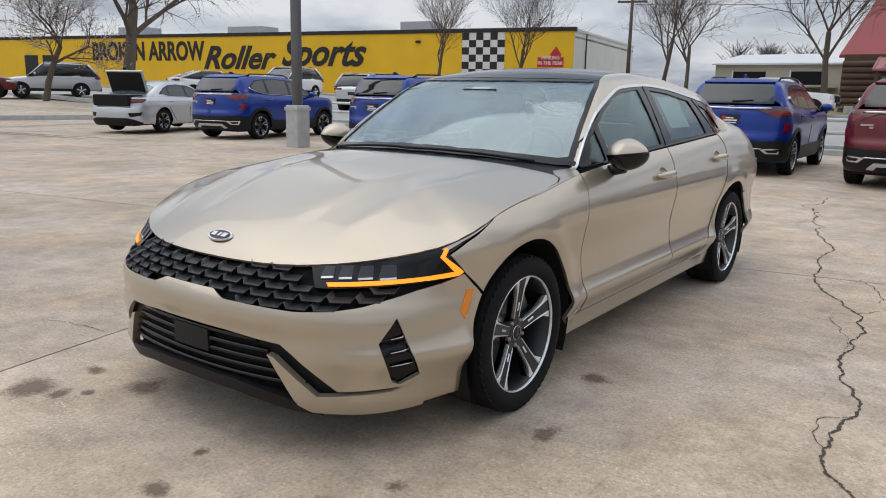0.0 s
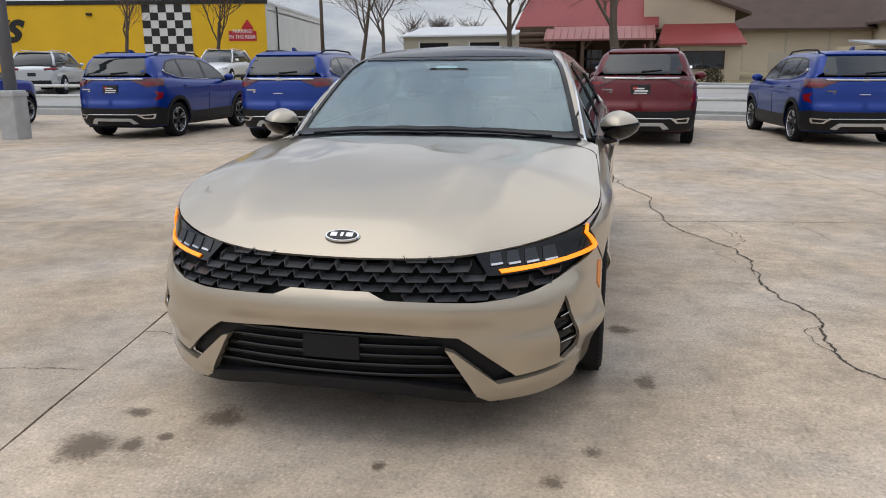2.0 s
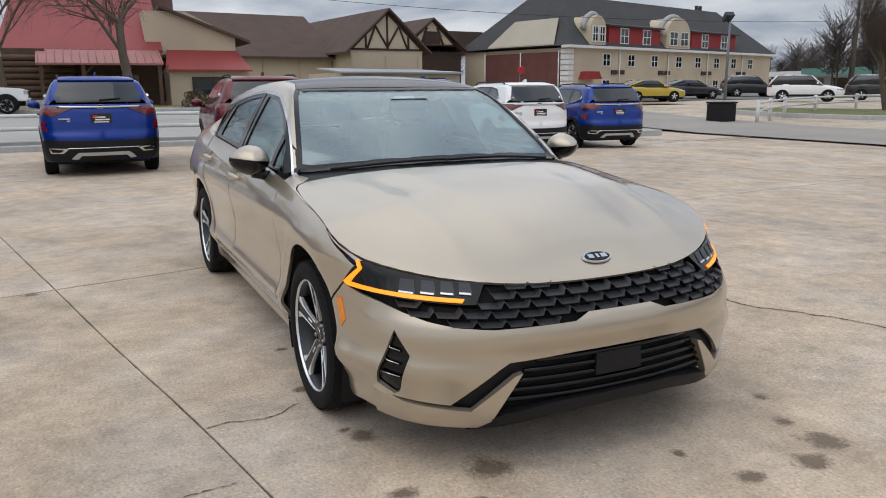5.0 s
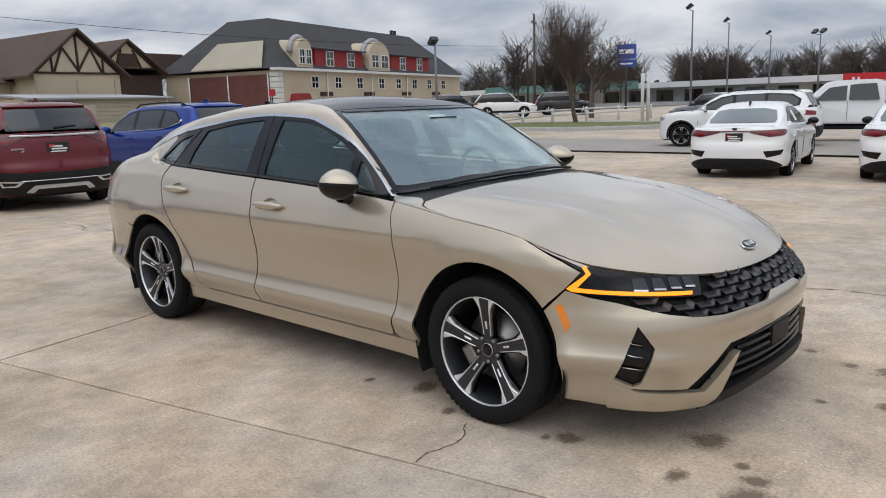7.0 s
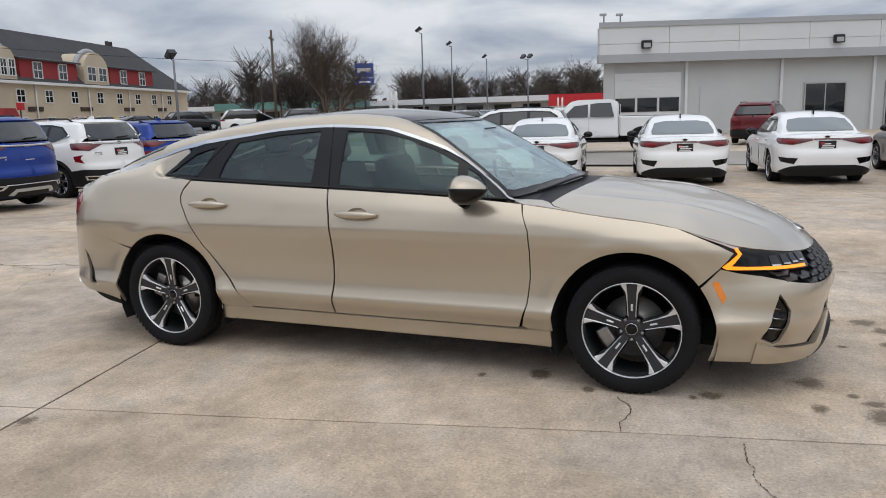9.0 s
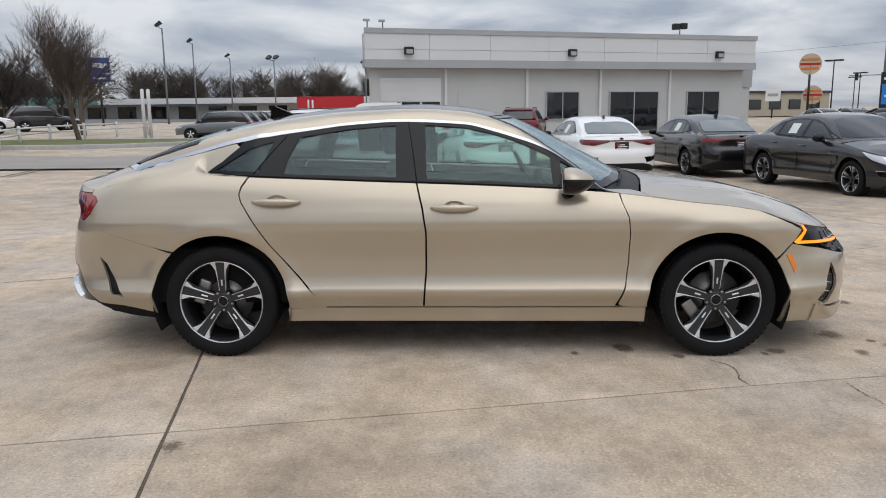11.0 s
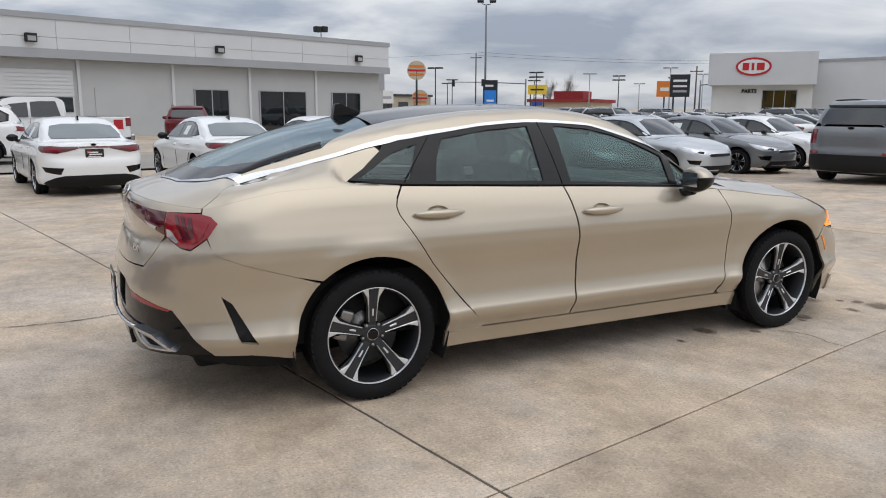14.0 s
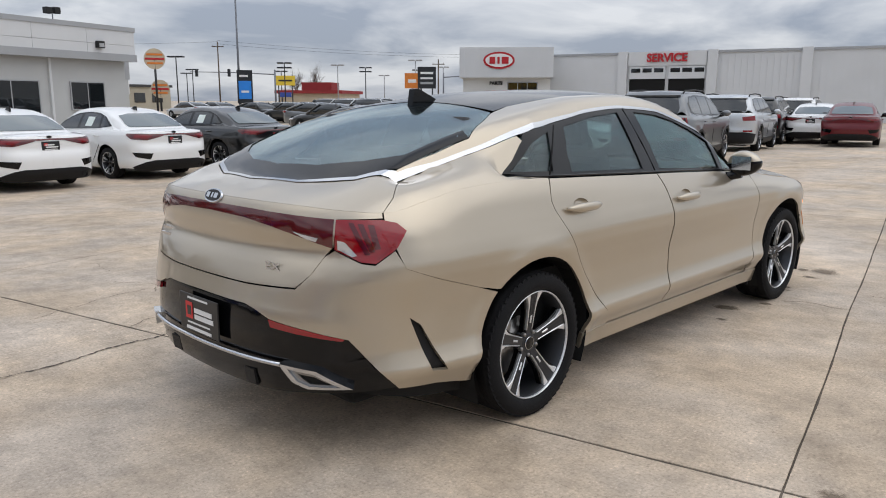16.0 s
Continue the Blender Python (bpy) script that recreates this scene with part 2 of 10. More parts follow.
def mesh_object(name, bm, mats, parent=None, label="", smooth=False):
    me = bpy.data.meshes.new(name)
    if smooth:
        for f in bm.faces:
            f.smooth = True
    bm.to_mesh(me)
    bm.free()
    for m in mats if isinstance(mats, (list, tuple)) else (mats,):
        me.materials.append(m)
    ob = new(name, me)
    if parent is not None:
        ob.parent = parent
    return tagged(ob, label)


def part(name, bm, mats, parent, label="", smooth=False):
    return mesh_object(name, bm, mats, parent, label, smooth)


def share(name, source, parent, m):
    """A further piece on the mesh of another one."""
    ob = new(name, source.data)
    ob.parent = parent
    ob.matrix_local = m
    if source.get("label"):
        tagged(ob, source["label"])
    return ob


def box(x0, x1, y0, y1, z0, z1, bevel=0.0, bm=None):
    own = bm is None
    b = bmesh.new()
    bmesh.ops.create_cube(b, size=1)
    bmesh.ops.transform(b, matrix=Matrix.Translation(((x0 + x1) / 2, (y0 + y1) / 2, (z0 + z1) / 2)) @ Matrix.Diagonal((x1 - x0, y1 - y0, z1 - z0, 1)), verts=b.verts)
    if bevel:
        bmesh.ops.bevel(b, geom=b.edges[:], offset=bevel, segments=2, profile=0.5, affect="EDGES")
    if own:
        return b
    me = bpy.data.meshes.new("tmp")
    b.to_mesh(me)
    b.free()
    bm.from_mesh(me)
    bpy.data.meshes.remove(me)
    return bm


def rod(points, radii, sides=8, bm=None, caps=True):
    """A tube along points with a radius at each."""
    bm = bm or bmesh.new()
    rings = []
    for i, p in enumerate(points):
        p = Vector(p)
        a = Vector(points[max(i - 1, 0)])
        c = Vector(points[min(i + 1, len(points) - 1)])
        d = (c - a).normalized()
        u = d.orthogonal().normalized() if i == 0 else (rings_u - d * rings_u.dot(d)).normalized()
        rings_u = u
        v = d.cross(u)
        r = radii[i] if isinstance(radii, (list, tuple)) else radii
        rings.append([bm.verts.new(p + (u * math.cos(2 * math.pi * k / sides) + v * math.sin(2 * math.pi * k / sides)) * r) for k in range(sides)])
    for a, b in zip(rings, rings[1:]):
        for k in range(sides):
            f = bm.faces.new((a[k], a[(k + 1) % sides], b[(k + 1) % sides], b[k]))
            f.smooth = True
    if caps:
        bm.faces.new(rings[0][::-1])
        bm.faces.new(rings[-1])
    return bm


def prism(poly, axis, lo, hi, bm=None):
    """A flat outline of (a, b) drawn out along an axis: 'x' (a=y, b=z), 'y' (a=x, b=z) or 'z' (a=x, b=y)."""
    bm = bm or bmesh.new()

    def at3(a, b, c):
        return {"x": (c, a, b), "y": (a, c, b), "z": (a, b, c)}[axis]

    low = [bm.verts.new(at3(a, b, lo)) for a, b in poly]
    high = [bm.verts.new(at3(a, b, hi)) for a, b in poly]
    faces = [bm.faces.new(low), bm.faces.new(high)]
    n = len(poly)
    for i in range(n):
        faces.append(bm.faces.new((low[i], low[(i + 1) % n], high[(i + 1) % n], high[i])))
    bmesh.ops.recalc_face_normals(bm, faces=faces)
    return bm


def letters(name, text, size, thick, mat, parent, m, shear=0.0, label="", squash=1.0, heavy=0.0):
    cu = bpy.data.curves.new(name, "FONT")
    cu.body, cu.size, cu.extrude, cu.shear, cu.offset = text, size, thick, shear, heavy
    cu.align_x, cu.align_y, cu.resolution_u = "CENTER", "CENTER", 3
    tmp = bpy.data.objects.new("tmp", cu)
    me = bpy.data.meshes.new_from_object(tmp)
    bpy.data.objects.remove(tmp)
    me.name = name
    me.materials.clear()
    me.materials.append(mat)
    ob = new(name, me)
    ob.parent = parent
    ob.matrix_local = m @ Matrix.Diagonal((squash, 1, 1, 1))
    return tagged(ob, label)


def step01(x):
    x = min(max(x, 0.0), 1.0)
    return x * x * (3 - 2 * x)


def height(x, y):
    """The lie of the land: a gentle fall across the lot, a rise beyond the street."""
    return -0.2 * step01((y - 0.5) / 13) + 0.55 * step01((-15 - x) / 18) + 0.35 * step01((-33 - x) / 25) + 0.6 * step01((-21 - y) / 16) * step01((x + 40) / 12)


# ---- ground ----
def concrete(name, colour, bright=0.0):
    """Worn lot concrete: exposed aggregate, broad stains and scuffs."""
    m = bpy.data.materials.new(name)
    m.use_nodes = True
    n, l = m.node_tree.nodes, m.node_tree.links
    b = n["Principled BSDF"]
    b.inputs["Specular IOR Level"].default_value = 0.35
    geo = n.new("ShaderNodeNewGeometry")

    def tex(scale, detail, rough=0.55, stretch=None):
        t = n.new("ShaderNodeTexNoise")
        t.inputs["Scale"].default_value, t.inputs["Detail"].default_value, t.inputs["Roughness"].default_value = scale, detail, rough
        if stretch:
            s = n.new("ShaderNodeMapping")
            s.inputs["Scale"].default_value, s.inputs["Rotation"].default_value = stretch, (0, 0, radians(12))
            l.new(geo.outputs["Position"], s.inputs[0])
            l.new(s.outputs[0], t.inputs["Vector"])
        else:
            l.new(geo.outputs["Position"], t.inputs["Vector"])
        return t

    def ramp(src, stops):
        r = n.new("ShaderNodeValToRGB")
        r.color_ramp.elements[0].position, r.color_ramp.elements[1].position = stops[0][0], stops[-1][0]
        for e, s in zip((r.color_ramp.elements[0], r.color_ramp.elements[1]), (stops[0], stops[-1])):
            e.color = (s[1], s[1], s[1], 1)
        for p, v in stops[1:-1]:
            e = r.color_ramp.elements.new(p)
            e.color = (v, v, v, 1)
        l.new(src.outputs[0], r.inputs[0])
        return r

    def times(a, c):
        k = n.new("ShaderNodeMath")
        k.operation = "MULTIPLY"
        l.new(a.outputs[0], k.inputs[0])
        l.new(c.outputs[0], k.inputs[1])
        return k

    stains = ramp(tex(0.45, 6, 0.6), [(0.3, 0.72), (0.5, 1.0), (0.72, 1.22)])
    blot = ramp(tex(3.4, 9, 0.72), [(0.28, 0.70), (0.5, 1.0), (0.68, 1.24)])
    scuff = ramp(tex(16.0, 7, 0.75, (1.0, 0.4, 1.0)), [(0.28, 0.87), (0.5, 1.0), (0.70, 1.13)])
    grit = ramp(tex(70.0, 4, 0.7), [(0.32, 0.66), (0.47, 0.98), (0.58, 1.05), (0.70, 1.40)])
    chips = n.new("ShaderNodeTexVoronoi")
    chips.inputs["Scale"].default_value = 55.0
    l.new(geo.outputs["Position"], chips.inputs["Vector"])
    stones = ramp(chips, [(0.0, 1.45), (0.16, 1.35), (0.24, 0.98), (0.6, 0.92)])
    pits = ramp(tex(24.0, 6, 0.75), [(0.27, 0.34), (0.345, 1.0), (0.7, 1.04), (0.78, 1.25)])
    worn = ramp(tex(1.1, 6, 0.65), [(0.50, 0.0), (0.64, 1.0)])
    bare = n.new("ShaderNodeMix")
    bare.inputs[2].default_value = 1.0
    l.new(worn.outputs[0], bare.inputs[0])
    l.new(stones.outputs[0], bare.inputs[3])
    tone = times(times(times(times(times(stains, blot), scuff), grit), pits), bare)
    info = n.new("ShaderNodeObjectInfo")
    slab = n.new("ShaderNodeMath")
    slab.operation = "MULTIPLY_ADD"
    slab.inputs[1].default_value, slab.inputs[2].default_value = 0.12, 0.94
    l.new(info.outputs["Random"], slab.inputs[0])
    tone = times(tone, slab)
    hue = n.new("ShaderNodeMix")
    hue.data_type = "RGBA"
    hue.inputs[6].default_value = (*colour, 1)
    hue.inputs[7].default_value = (colour[0] * 0.93, colour[1] * 0.99, colour[2] * 1.10, 1)
    patchy = ramp(tex(0.8, 4), [(0.42, 0.0), (0.62, 1.0)])
    l.new(patchy.outputs[0], hue.inputs[0])
    out = n.new("ShaderNodeVectorMath")
    out.operation = "SCALE"
    l.new(hue.outputs[2], out.inputs[0])
    l.new(tone.outputs[0], out.inputs["Scale"])
    l.new(out.outputs[0], b.inputs["Base Color"])
    wet = ramp(tex(1.3, 5), [(0.35, 0.62), (0.65, 0.9)])
    l.new(wet.outputs[0], b.inputs["Roughness"])
    relief = n.new("ShaderNodeBump")
    relief.inputs["Strength"].default_value, relief.inputs["Distance"].default_value = 0.4, 0.005
    l.new(grit.outputs[0], relief.inputs["Height"])
    l.new(relief.outputs[0], b.inputs["Normal"])
    return m


LOT = concrete("lot_concrete", (0.478, 0.380, 0.280))
JOINT = material("joint_filler", (0.105, 0.085, 0.065), 0.95, 0, 0.5, 5, 0.6, 70, fine=0.45)
CRACK = material("crack_dirt", (0.07, 0.056, 0.044), 0.95, 0, 0.3, 6)


def stain_material(name, colour):
    """Oil soaked into concrete: a ragged, speckled patch that thins out towards its edge."""
    m = bpy.data.materials.new(name)
    m.use_nodes = True
    n, l = m.node_tree.nodes, m.node_tree.links
    b = n["Principled BSDF"]
    b.inputs["Base Color"].default_value, b.inputs["Roughness"].default_value = (*colour, 1), 0.7
    at = n.new("ShaderNodeTexCoord")
    mid = n.new("ShaderNodeVectorMath")
    mid.operation = "SUBTRACT"
    mid.inputs[1].default_value = (0.5, 0.5, 0.5)
    l.new(at.outputs["Generated"], mid.inputs[0])
    flat = n.new("ShaderNodeVectorMath")
    flat.operation = "MULTIPLY"
    flat.inputs[1].default_value = (2, 2, 0)
    l.new(mid.outputs[0], flat.inputs[0])
    far_ = n.new("ShaderNodeVectorMath")
    far_.operation = "LENGTH"
    l.new(flat.outputs[0], far_.inputs[0])
    geo = n.new("ShaderNodeNewGeometry")
    total = far_.outputs["Value"]
    for scale, gain in ((9.0, 1.3), (60.0, 0.9)):
        t = n.new("ShaderNodeTexNoise")
        t.inputs["Scale"].default_value, t.inputs["Detail"].default_value = scale, 5
        l.new(geo.outputs["Position"], t.inputs["Vector"])
        a = n.new("ShaderNodeMath")
        a.operation = "MULTIPLY_ADD"
        a.inputs[1].default_value = gain
        l.new(t.outputs["Fac"], a.inputs[0])
        l.new(total, a.inputs[2])
        total = a.outputs[0]
    cover = n.new("ShaderNodeMapRange")
    cover.inputs[1].default_value, cover.inputs[2].default_value, cover.inputs[3].default_value, cover.inputs[4].default_value = 1.35, 1.95, 0.75, 0.0
    l.new(total, cover.inputs[0])
    l.new(cover.outputs[0], b.inputs["Alpha"])
    return m


OIL = stain_material("oil_stain", (0.19, 0.142, 0.098))


def sheet(name, xs, ys, mat, lift=0.0, label="", category="", kind="structure", skip=None):
    """A sheet that lies on the land over the given steps of x and y."""
    bm = bmesh.new()
    grid = [[bm.verts.new((x, y, height(x, y) + lift)) for y in ys] for x in xs]
    for i in range(len(xs) - 1):
        for j in range(len(ys) - 1):
            bm.faces.new((grid[i][j], grid[i + 1][j], grid[i + 1][j + 1], grid[i][j + 1])).smooth = True
    return tagged(mesh_object(name, bm, mat), label, category, "", kind)


def steps(a, b, d):
    n = max(1, round(abs(b - a) / d))
    return [a + (b - a) * i / n for i in range(n + 1)]


far = [-2500, -900, -400, -200, -120]
xs = far + steps(-90, -36, 6) + steps(-34, -12, 1.2) + steps(-10, 30, 5) + steps(40, 90, 10) + [140, 300, 900, 2500]
ys = far + steps(-90, -15, 8) + steps(-8, 22, 1.2) + steps(28, 90, 8) + [140, 300, 900, 2500]
sheet("ground", xs, ys, concrete("far_lot_concrete", (0.455, 0.370, 0.275)), -0.05, "worn pale tan concrete lot running to the horizon", "ground")

# concrete slabs of the lot, parted by recessed joints
SLAB_U, SLAB_V, SLAB_TURN = 7.5, 6.07, radians(11.7)
SLAB_O = Vector((-1.33, -1.95))
U2, V2 = Vector((math.cos(SLAB_TURN), math.sin(SLAB_TURN))), Vector((-math.sin(SLAB_TURN), math.cos(SLAB_TURN)))
pavement = thing("pavement", "large tan concrete slabs with dark joints and cracks", "pavement", kind="structure")


def slab(i, j):
    """A slab with chipped, uneven edges: wide gaps across, narrow gaps along."""
    bm = bmesh.new()
    n = 56
    rows = []
    for a in range(n + 1):
        row = []
        for b in range(n + 1):
            u, v = i * SLAB_U + SLAB_U * a / n, j * SLAB_V + SLAB_V * b / n
            chip = 0.008 + 0.006 * noise.noise((u * 9, v * 9, i + 3 * j)) + 0.006 * max(0, noise.noise((u * 2.5, v * 2.5, 7 + i)))
            u += chip * ((a == 0) - (a == n))
            v += (chip * 0.6) * ((b == 0) - (b == n))
            sway = 0.014 * noise.noise((u * 0.55, j * 1.0 + (b == n), 4.0)) if b in (0, n) else 0.0
            p = SLAB_O + U2 * u + V2 * (v + sway)
            row.append(bm.verts.new((p.x, p.y, height(p.x, p.y))))
        rows.append(row)
    for a in range(n):
        for b in range(n):
            bm.faces.new((rows[a][b], rows[a + 1][b], rows[a + 1][b + 1], rows[a][b + 1]))
    rim = [e for e in bm.edges if e.is_boundary]
    down = bmesh.ops.extrude_edge_only(bm, edges=rim)["geom"]
    for v in down:
        if isinstance(v, bmesh.types.BMVert):
            v.co.z -= 0.05
    return bm


for i in range(-2, 3):
    for j in range(-3, 4):
        c = SLAB_O + U2 * ((i + 0.5) * SLAB_U) + V2 * ((j + 0.5) * SLAB_V)
        if -14.5 < c.x < 17 and -15 < c.y < 17:
            part("slab", slab(i, j), LOT, pavement)
fill = bmesh.new()
for k in range(-3, 5):
    for a, b, deep in ((SLAB_O + V2 * k * SLAB_V - U2 * 15, SLAB_O + V2 * k * SLAB_V + U2 * 22, 0.0065), (SLAB_O + U2 * (k - 1) * SLAB_U - V2 * 18, SLAB_O + U2 * (k - 1) * SLAB_U + V2 * 24, 0.003)):
        side = (b - a).normalized().orthogonal() * 0.05
        n = 160
        last = None
        for q in range(n + 1):
            p = a + (b - a) * q / n
            pair = [fill.verts.new((p.x + s * side.x, p.y + s * side.y, height(p.x, p.y) - deep)) for s in (-1, 1)]
            if last:
                fill.faces.new((last[0], last[1], pair[1], pair[0]))
            last = pair
part("joint_filler", fill, JOINT, pavement, "dark crumbled joint filler")


def crack(points, width, seed):
    """A wandering open crack, dark, with uneven width."""
    rnd = random.Random(seed)
    pts = [Vector(p) for p in points]
    for _ in range(5):
        out = []
        for a, b in zip(pts, pts[1:]):
            out += [a, (a + b) / 2 + (b - a).orthogonal() * rnd.uniform(-0.13, 0.13)]
        pts = out + [pts[-1]]
    bm = bmesh.new()
    last = None
    for i, p in enumerate(pts):
        d = (pts[min(i + 1, len(pts) - 1)] - pts[max(i - 1, 0)]).normalized().orthogonal()
        w = width * 0.72 * rnd.uniform(0.15, 1.35) * (0.3 if i in (0, len(pts) - 1) else 1)
        pair = [bm.verts.new((p.x + s * d.x * w, p.y + s * d.y * w, height(p.x, p.y) + 0.0035)) for s in (-1, 1)]
        if last:
            bm.faces.new((last[0], last[1], pair[1], pair[0]))
        last = pair
    part("crack", bm, CRACK, pavement)


crack([(-7.06, 0.57), (-4.96, 0.83), (-3.91, 1.06), (-3.0, 1.29), (-2.4, 1.36), (-1.97, 1.40), (-1.60, 1.50), (-1.12, 1.79), (-0.32, 1.86), (0.07, 1.90), (0.3, 1.97), (0.61, 2.01), (0.84, 1.96), (1.05, 1.98), (1.31, 2.11), (1.61, 2.28), (2.1, 2.42), (4.5, 2.7)], 0.009, 1)
crack([(1.35, -0.95), (1.43, -1.38)], 0.0035, 2)
crack([(-3.79, -1.9), (-3.77, -0.29), (-4.3, 0.8), (-5.6, 0.76)], 0.004, 3)
crack([(1.93, -1.33), (1.97, -1.55), (2.04, -1.77)], 0.0035, 4)
crack([(-2.11, 1.66), (-1.87, 1.79), (-1.5, 1.86)], 0.004, 5)
crack([(-2.30, 2.37), (-2.05, 2.45), (-1.83, 2.54), (-1.55, 2.58)], 0.0035, 6)
crack([(-2.45, 2.31), (-2.29, 2.37)], 0.004, 7)
crack([(-1.66, 3.09), (-1.52, 2.85), (-1.46, 2.60), (-1.55, 2.45)], 0.003, 8)
crack([(-1.42, 3.84), (-1.48, 3.43)], 0.0035, 9)
crack([(-1.74, 1.89), (-1.38, 1.94), (-1.12, 1.79)], 0.004, 10)
crack([(-3.91, 1.06), (-3.72, 1.4), (-3.5, 1.77)], 0.003, 11)
crack([(-1.0, 1.75), (-0.92, 1.66), (-0.6, 1.80), (-0.32, 1.84)], 0.003, 12)
crack([(0.62, 2.0), (0.72, 1.90), (0.90, 1.92), (1.05, 1.98)], 0.004, 13)


def stain(x, y, size, seed):
    rnd = random.Random(seed)
    bm = bmesh.new()
    turn, long = rnd.uniform(0, 3), rnd.uniform(0.5, 0.9)
    ring = []
    for k in range(20):
        a = 2 * math.pi * k / 20
        px, py = 1.5 * size * math.cos(a), 1.5 * size * long * math.sin(a)
        ring.append(bm.verts.new((px * math.cos(turn) - py * math.sin(turn), px * math.sin(turn) + py * math.cos(turn), 0)))
    bm.faces.new(ring)
    part("oil_stain", bm, OIL, pavement, "small dark oil stain").matrix_local = Matrix.Translation((x, y, height(x, y) + 0.0025))


for k, (x, y, r) in enumerate([(2.22, -0.49, 0.085), (2.55, -0.86, 0.11), (2.50, -0.70, 0.045), (2.42, -0.62, 0.03), (2.63, 0.77, 0.10), (2.72, 0.59, 0.07), (2.43, 0.78, 0.04), (0.92, -0.75, 0.09), (1.78, -0.81, 0.055), (1.70, -0.86, 0.03),
                               (0.62, -0.85, 0.03), (2.25, -0.84, 0.05), (2.7, 0.3, 0.05), (1.2, -0.9, 0.04), (2.46, 0.2, 0.03), (1.55, 1.1, 0.07), (0.9, 1.0, 0.07), (-1.25, -2.10, 0.05), (2.2, 0.9, 0.04)]):
    stain(x, y, r, k)

# the street, its kerbs and verges
sheet("road", steps(-30, -17.2, 1.6), steps(-130, 21, 6), M["street"], 0.0, "pale worn concrete street with a raised kerb", "road")
sheet("drive", steps(-70, 3, 6), steps(17.5, 24.0, 1.3), M["drive"], 0.004, "dark patched asphalt drive across the lot", "drive")
sheet("verge", steps(-17.0, -15.6, 0.7), steps(-40, 16, 2), M["grass_green"], 0.03, "narrow strip of early grass beside the street", "grass strip", "stuff")
sheet("lawn", steps(-75, -31.2, 4), steps(-24, 32, 4), M["grass"], 0.02, "dry winter lawn before the buildings", "lawn")
sheet("far_street", steps(-64, -38, 4), steps(32, 140, 8), M["asphalt"], 0.01, "asphalt car park in front of the hotel", "car park")


def kerb(points, w=0.16, tall=0.14, name="kerb", label="weathered pale concrete kerb"):
    bm = bmesh.new()
    last = None
    for i, p in enumerate(points):
        p = Vector(p)
        d = (Vector(points[min(i + 1, len(points) - 1)]) - Vector(points[max(i - 1, 0)])).normalized().orthogonal() * w / 2
        h = height(p.x, p.y)
        ring = [bm.verts.new((p.x + s * d.x * k, p.y + s * d.y * k, h + z)) for s, k, z in ((-1, 1, -0.05), (-1, 1, tall - 0.02), (-1, 0.8, tall), (1, 0.8, tall), (1, 1, tall - 0.02), (1, 1, -0.05))]
        if last:
            for a in range(5):
                bm.faces.new((last[a], last[a + 1], ring[a + 1], ring[a]))
        last = ring
    return tagged(mesh_object(name, bm, M["cast"]), label, "kerb", "", "structure")


kerb([(-17.1, y) for y in steps(-60, 16, 4)])
kerb([(-15.5, y) for y in steps(-40, 16, 4)])
kerb([(-30.2, y) for y in steps(-130, 21, 6)], 0.3)
kerb([(x, -24 - 0.1 * (x + 15)) for x in steps(-16, 2, 3)])

# the tree island at the far corner of the lot
isl = bmesh.new()
ring = []
for k in range(36):
    a = 2 * math.pi * k / 36
    x, y = -19.5 + 7.5 * math.cos(a) * math.cos(0.9) - 3.0 * math.sin(a) * math.sin(0.9), 34 + 7.5 * math.cos(a) * math.sin(0.9) + 3.0 * math.sin(a) * math.cos(0.9)
    ring.append((x, y))
top = [isl.verts.new((x, y, height(x, y) + 0.12)) for x, y in ring]
bot = [isl.verts.new((x, y, height(x, y) - 0.05)) for x, y in ring]
isl.faces.new(top)
for k in range(36):
    isl.faces.new((bot[k], bot[(k + 1) % 36], top[(k + 1) % 36], top[k]))
tagged(mesh_object("grass_island", isl, M["grass_green"]), "kerbed island of thin grass with trees", "traffic island", "", "structure")
kerb([*ring, ring[0]], 0.2, 0.16)


# ---- buildings ----
def site(x, y, dx, dy, z=0.0):
    """A frame on the ground: x along (dx, dy), y away from the viewer in front of it."""
    k = math.hypot(dx, dy)
    dx, dy = dx / k, dy / k
    return Matrix(((dx, -dy, 0, x), (dy, dx, 0, y), (0, 0, 1, z), (0, 0, 0, 1)))


FACE = Matrix.Rotation(radians(90), 4, "X")


def facing(x, y, z):
    return Matrix.Translation((x, y, z)) @ FACE


def window(parent, x0, x1, z0, z1, y=0.0, cols=2, rows=2, frame_mat="white_wall", name="window"):
    """A window in a wall that faces -y: frame, panes and glazing bars."""
    w = part(name, box(x0, x1, y - 0.05, y + 0.05, z0, z1), M["dark_glass"], parent, "dark glass")
    f = bmesh.new()
    t = 0.07
    for a, b, c, d in ((x0 - t, x0, z0 - t, z1 + t), (x1, x1 + t, z0 - t, z1 + t), (x0, x1, z0 - t, z0), (x0, x1, z1, z1 + t)):
        box(a, b, y - 0.09, y + 0.02, c, d, bm=f)
    for i in range(1, cols):
        x = x0 + (x1 - x0) * i / cols
        box(x - 0.03, x + 0.03, y - 0.07, y + 0.02, z0, z1, bm=f)
    for i in range(1, rows):
        z = z0 + (z1 - z0) * i / rows
        box(x0, x1, y - 0.065, y + 0.02, z - 0.03, z + 0.03, bm=f)
    part("frame", f, M[frame_mat], w)
    return w


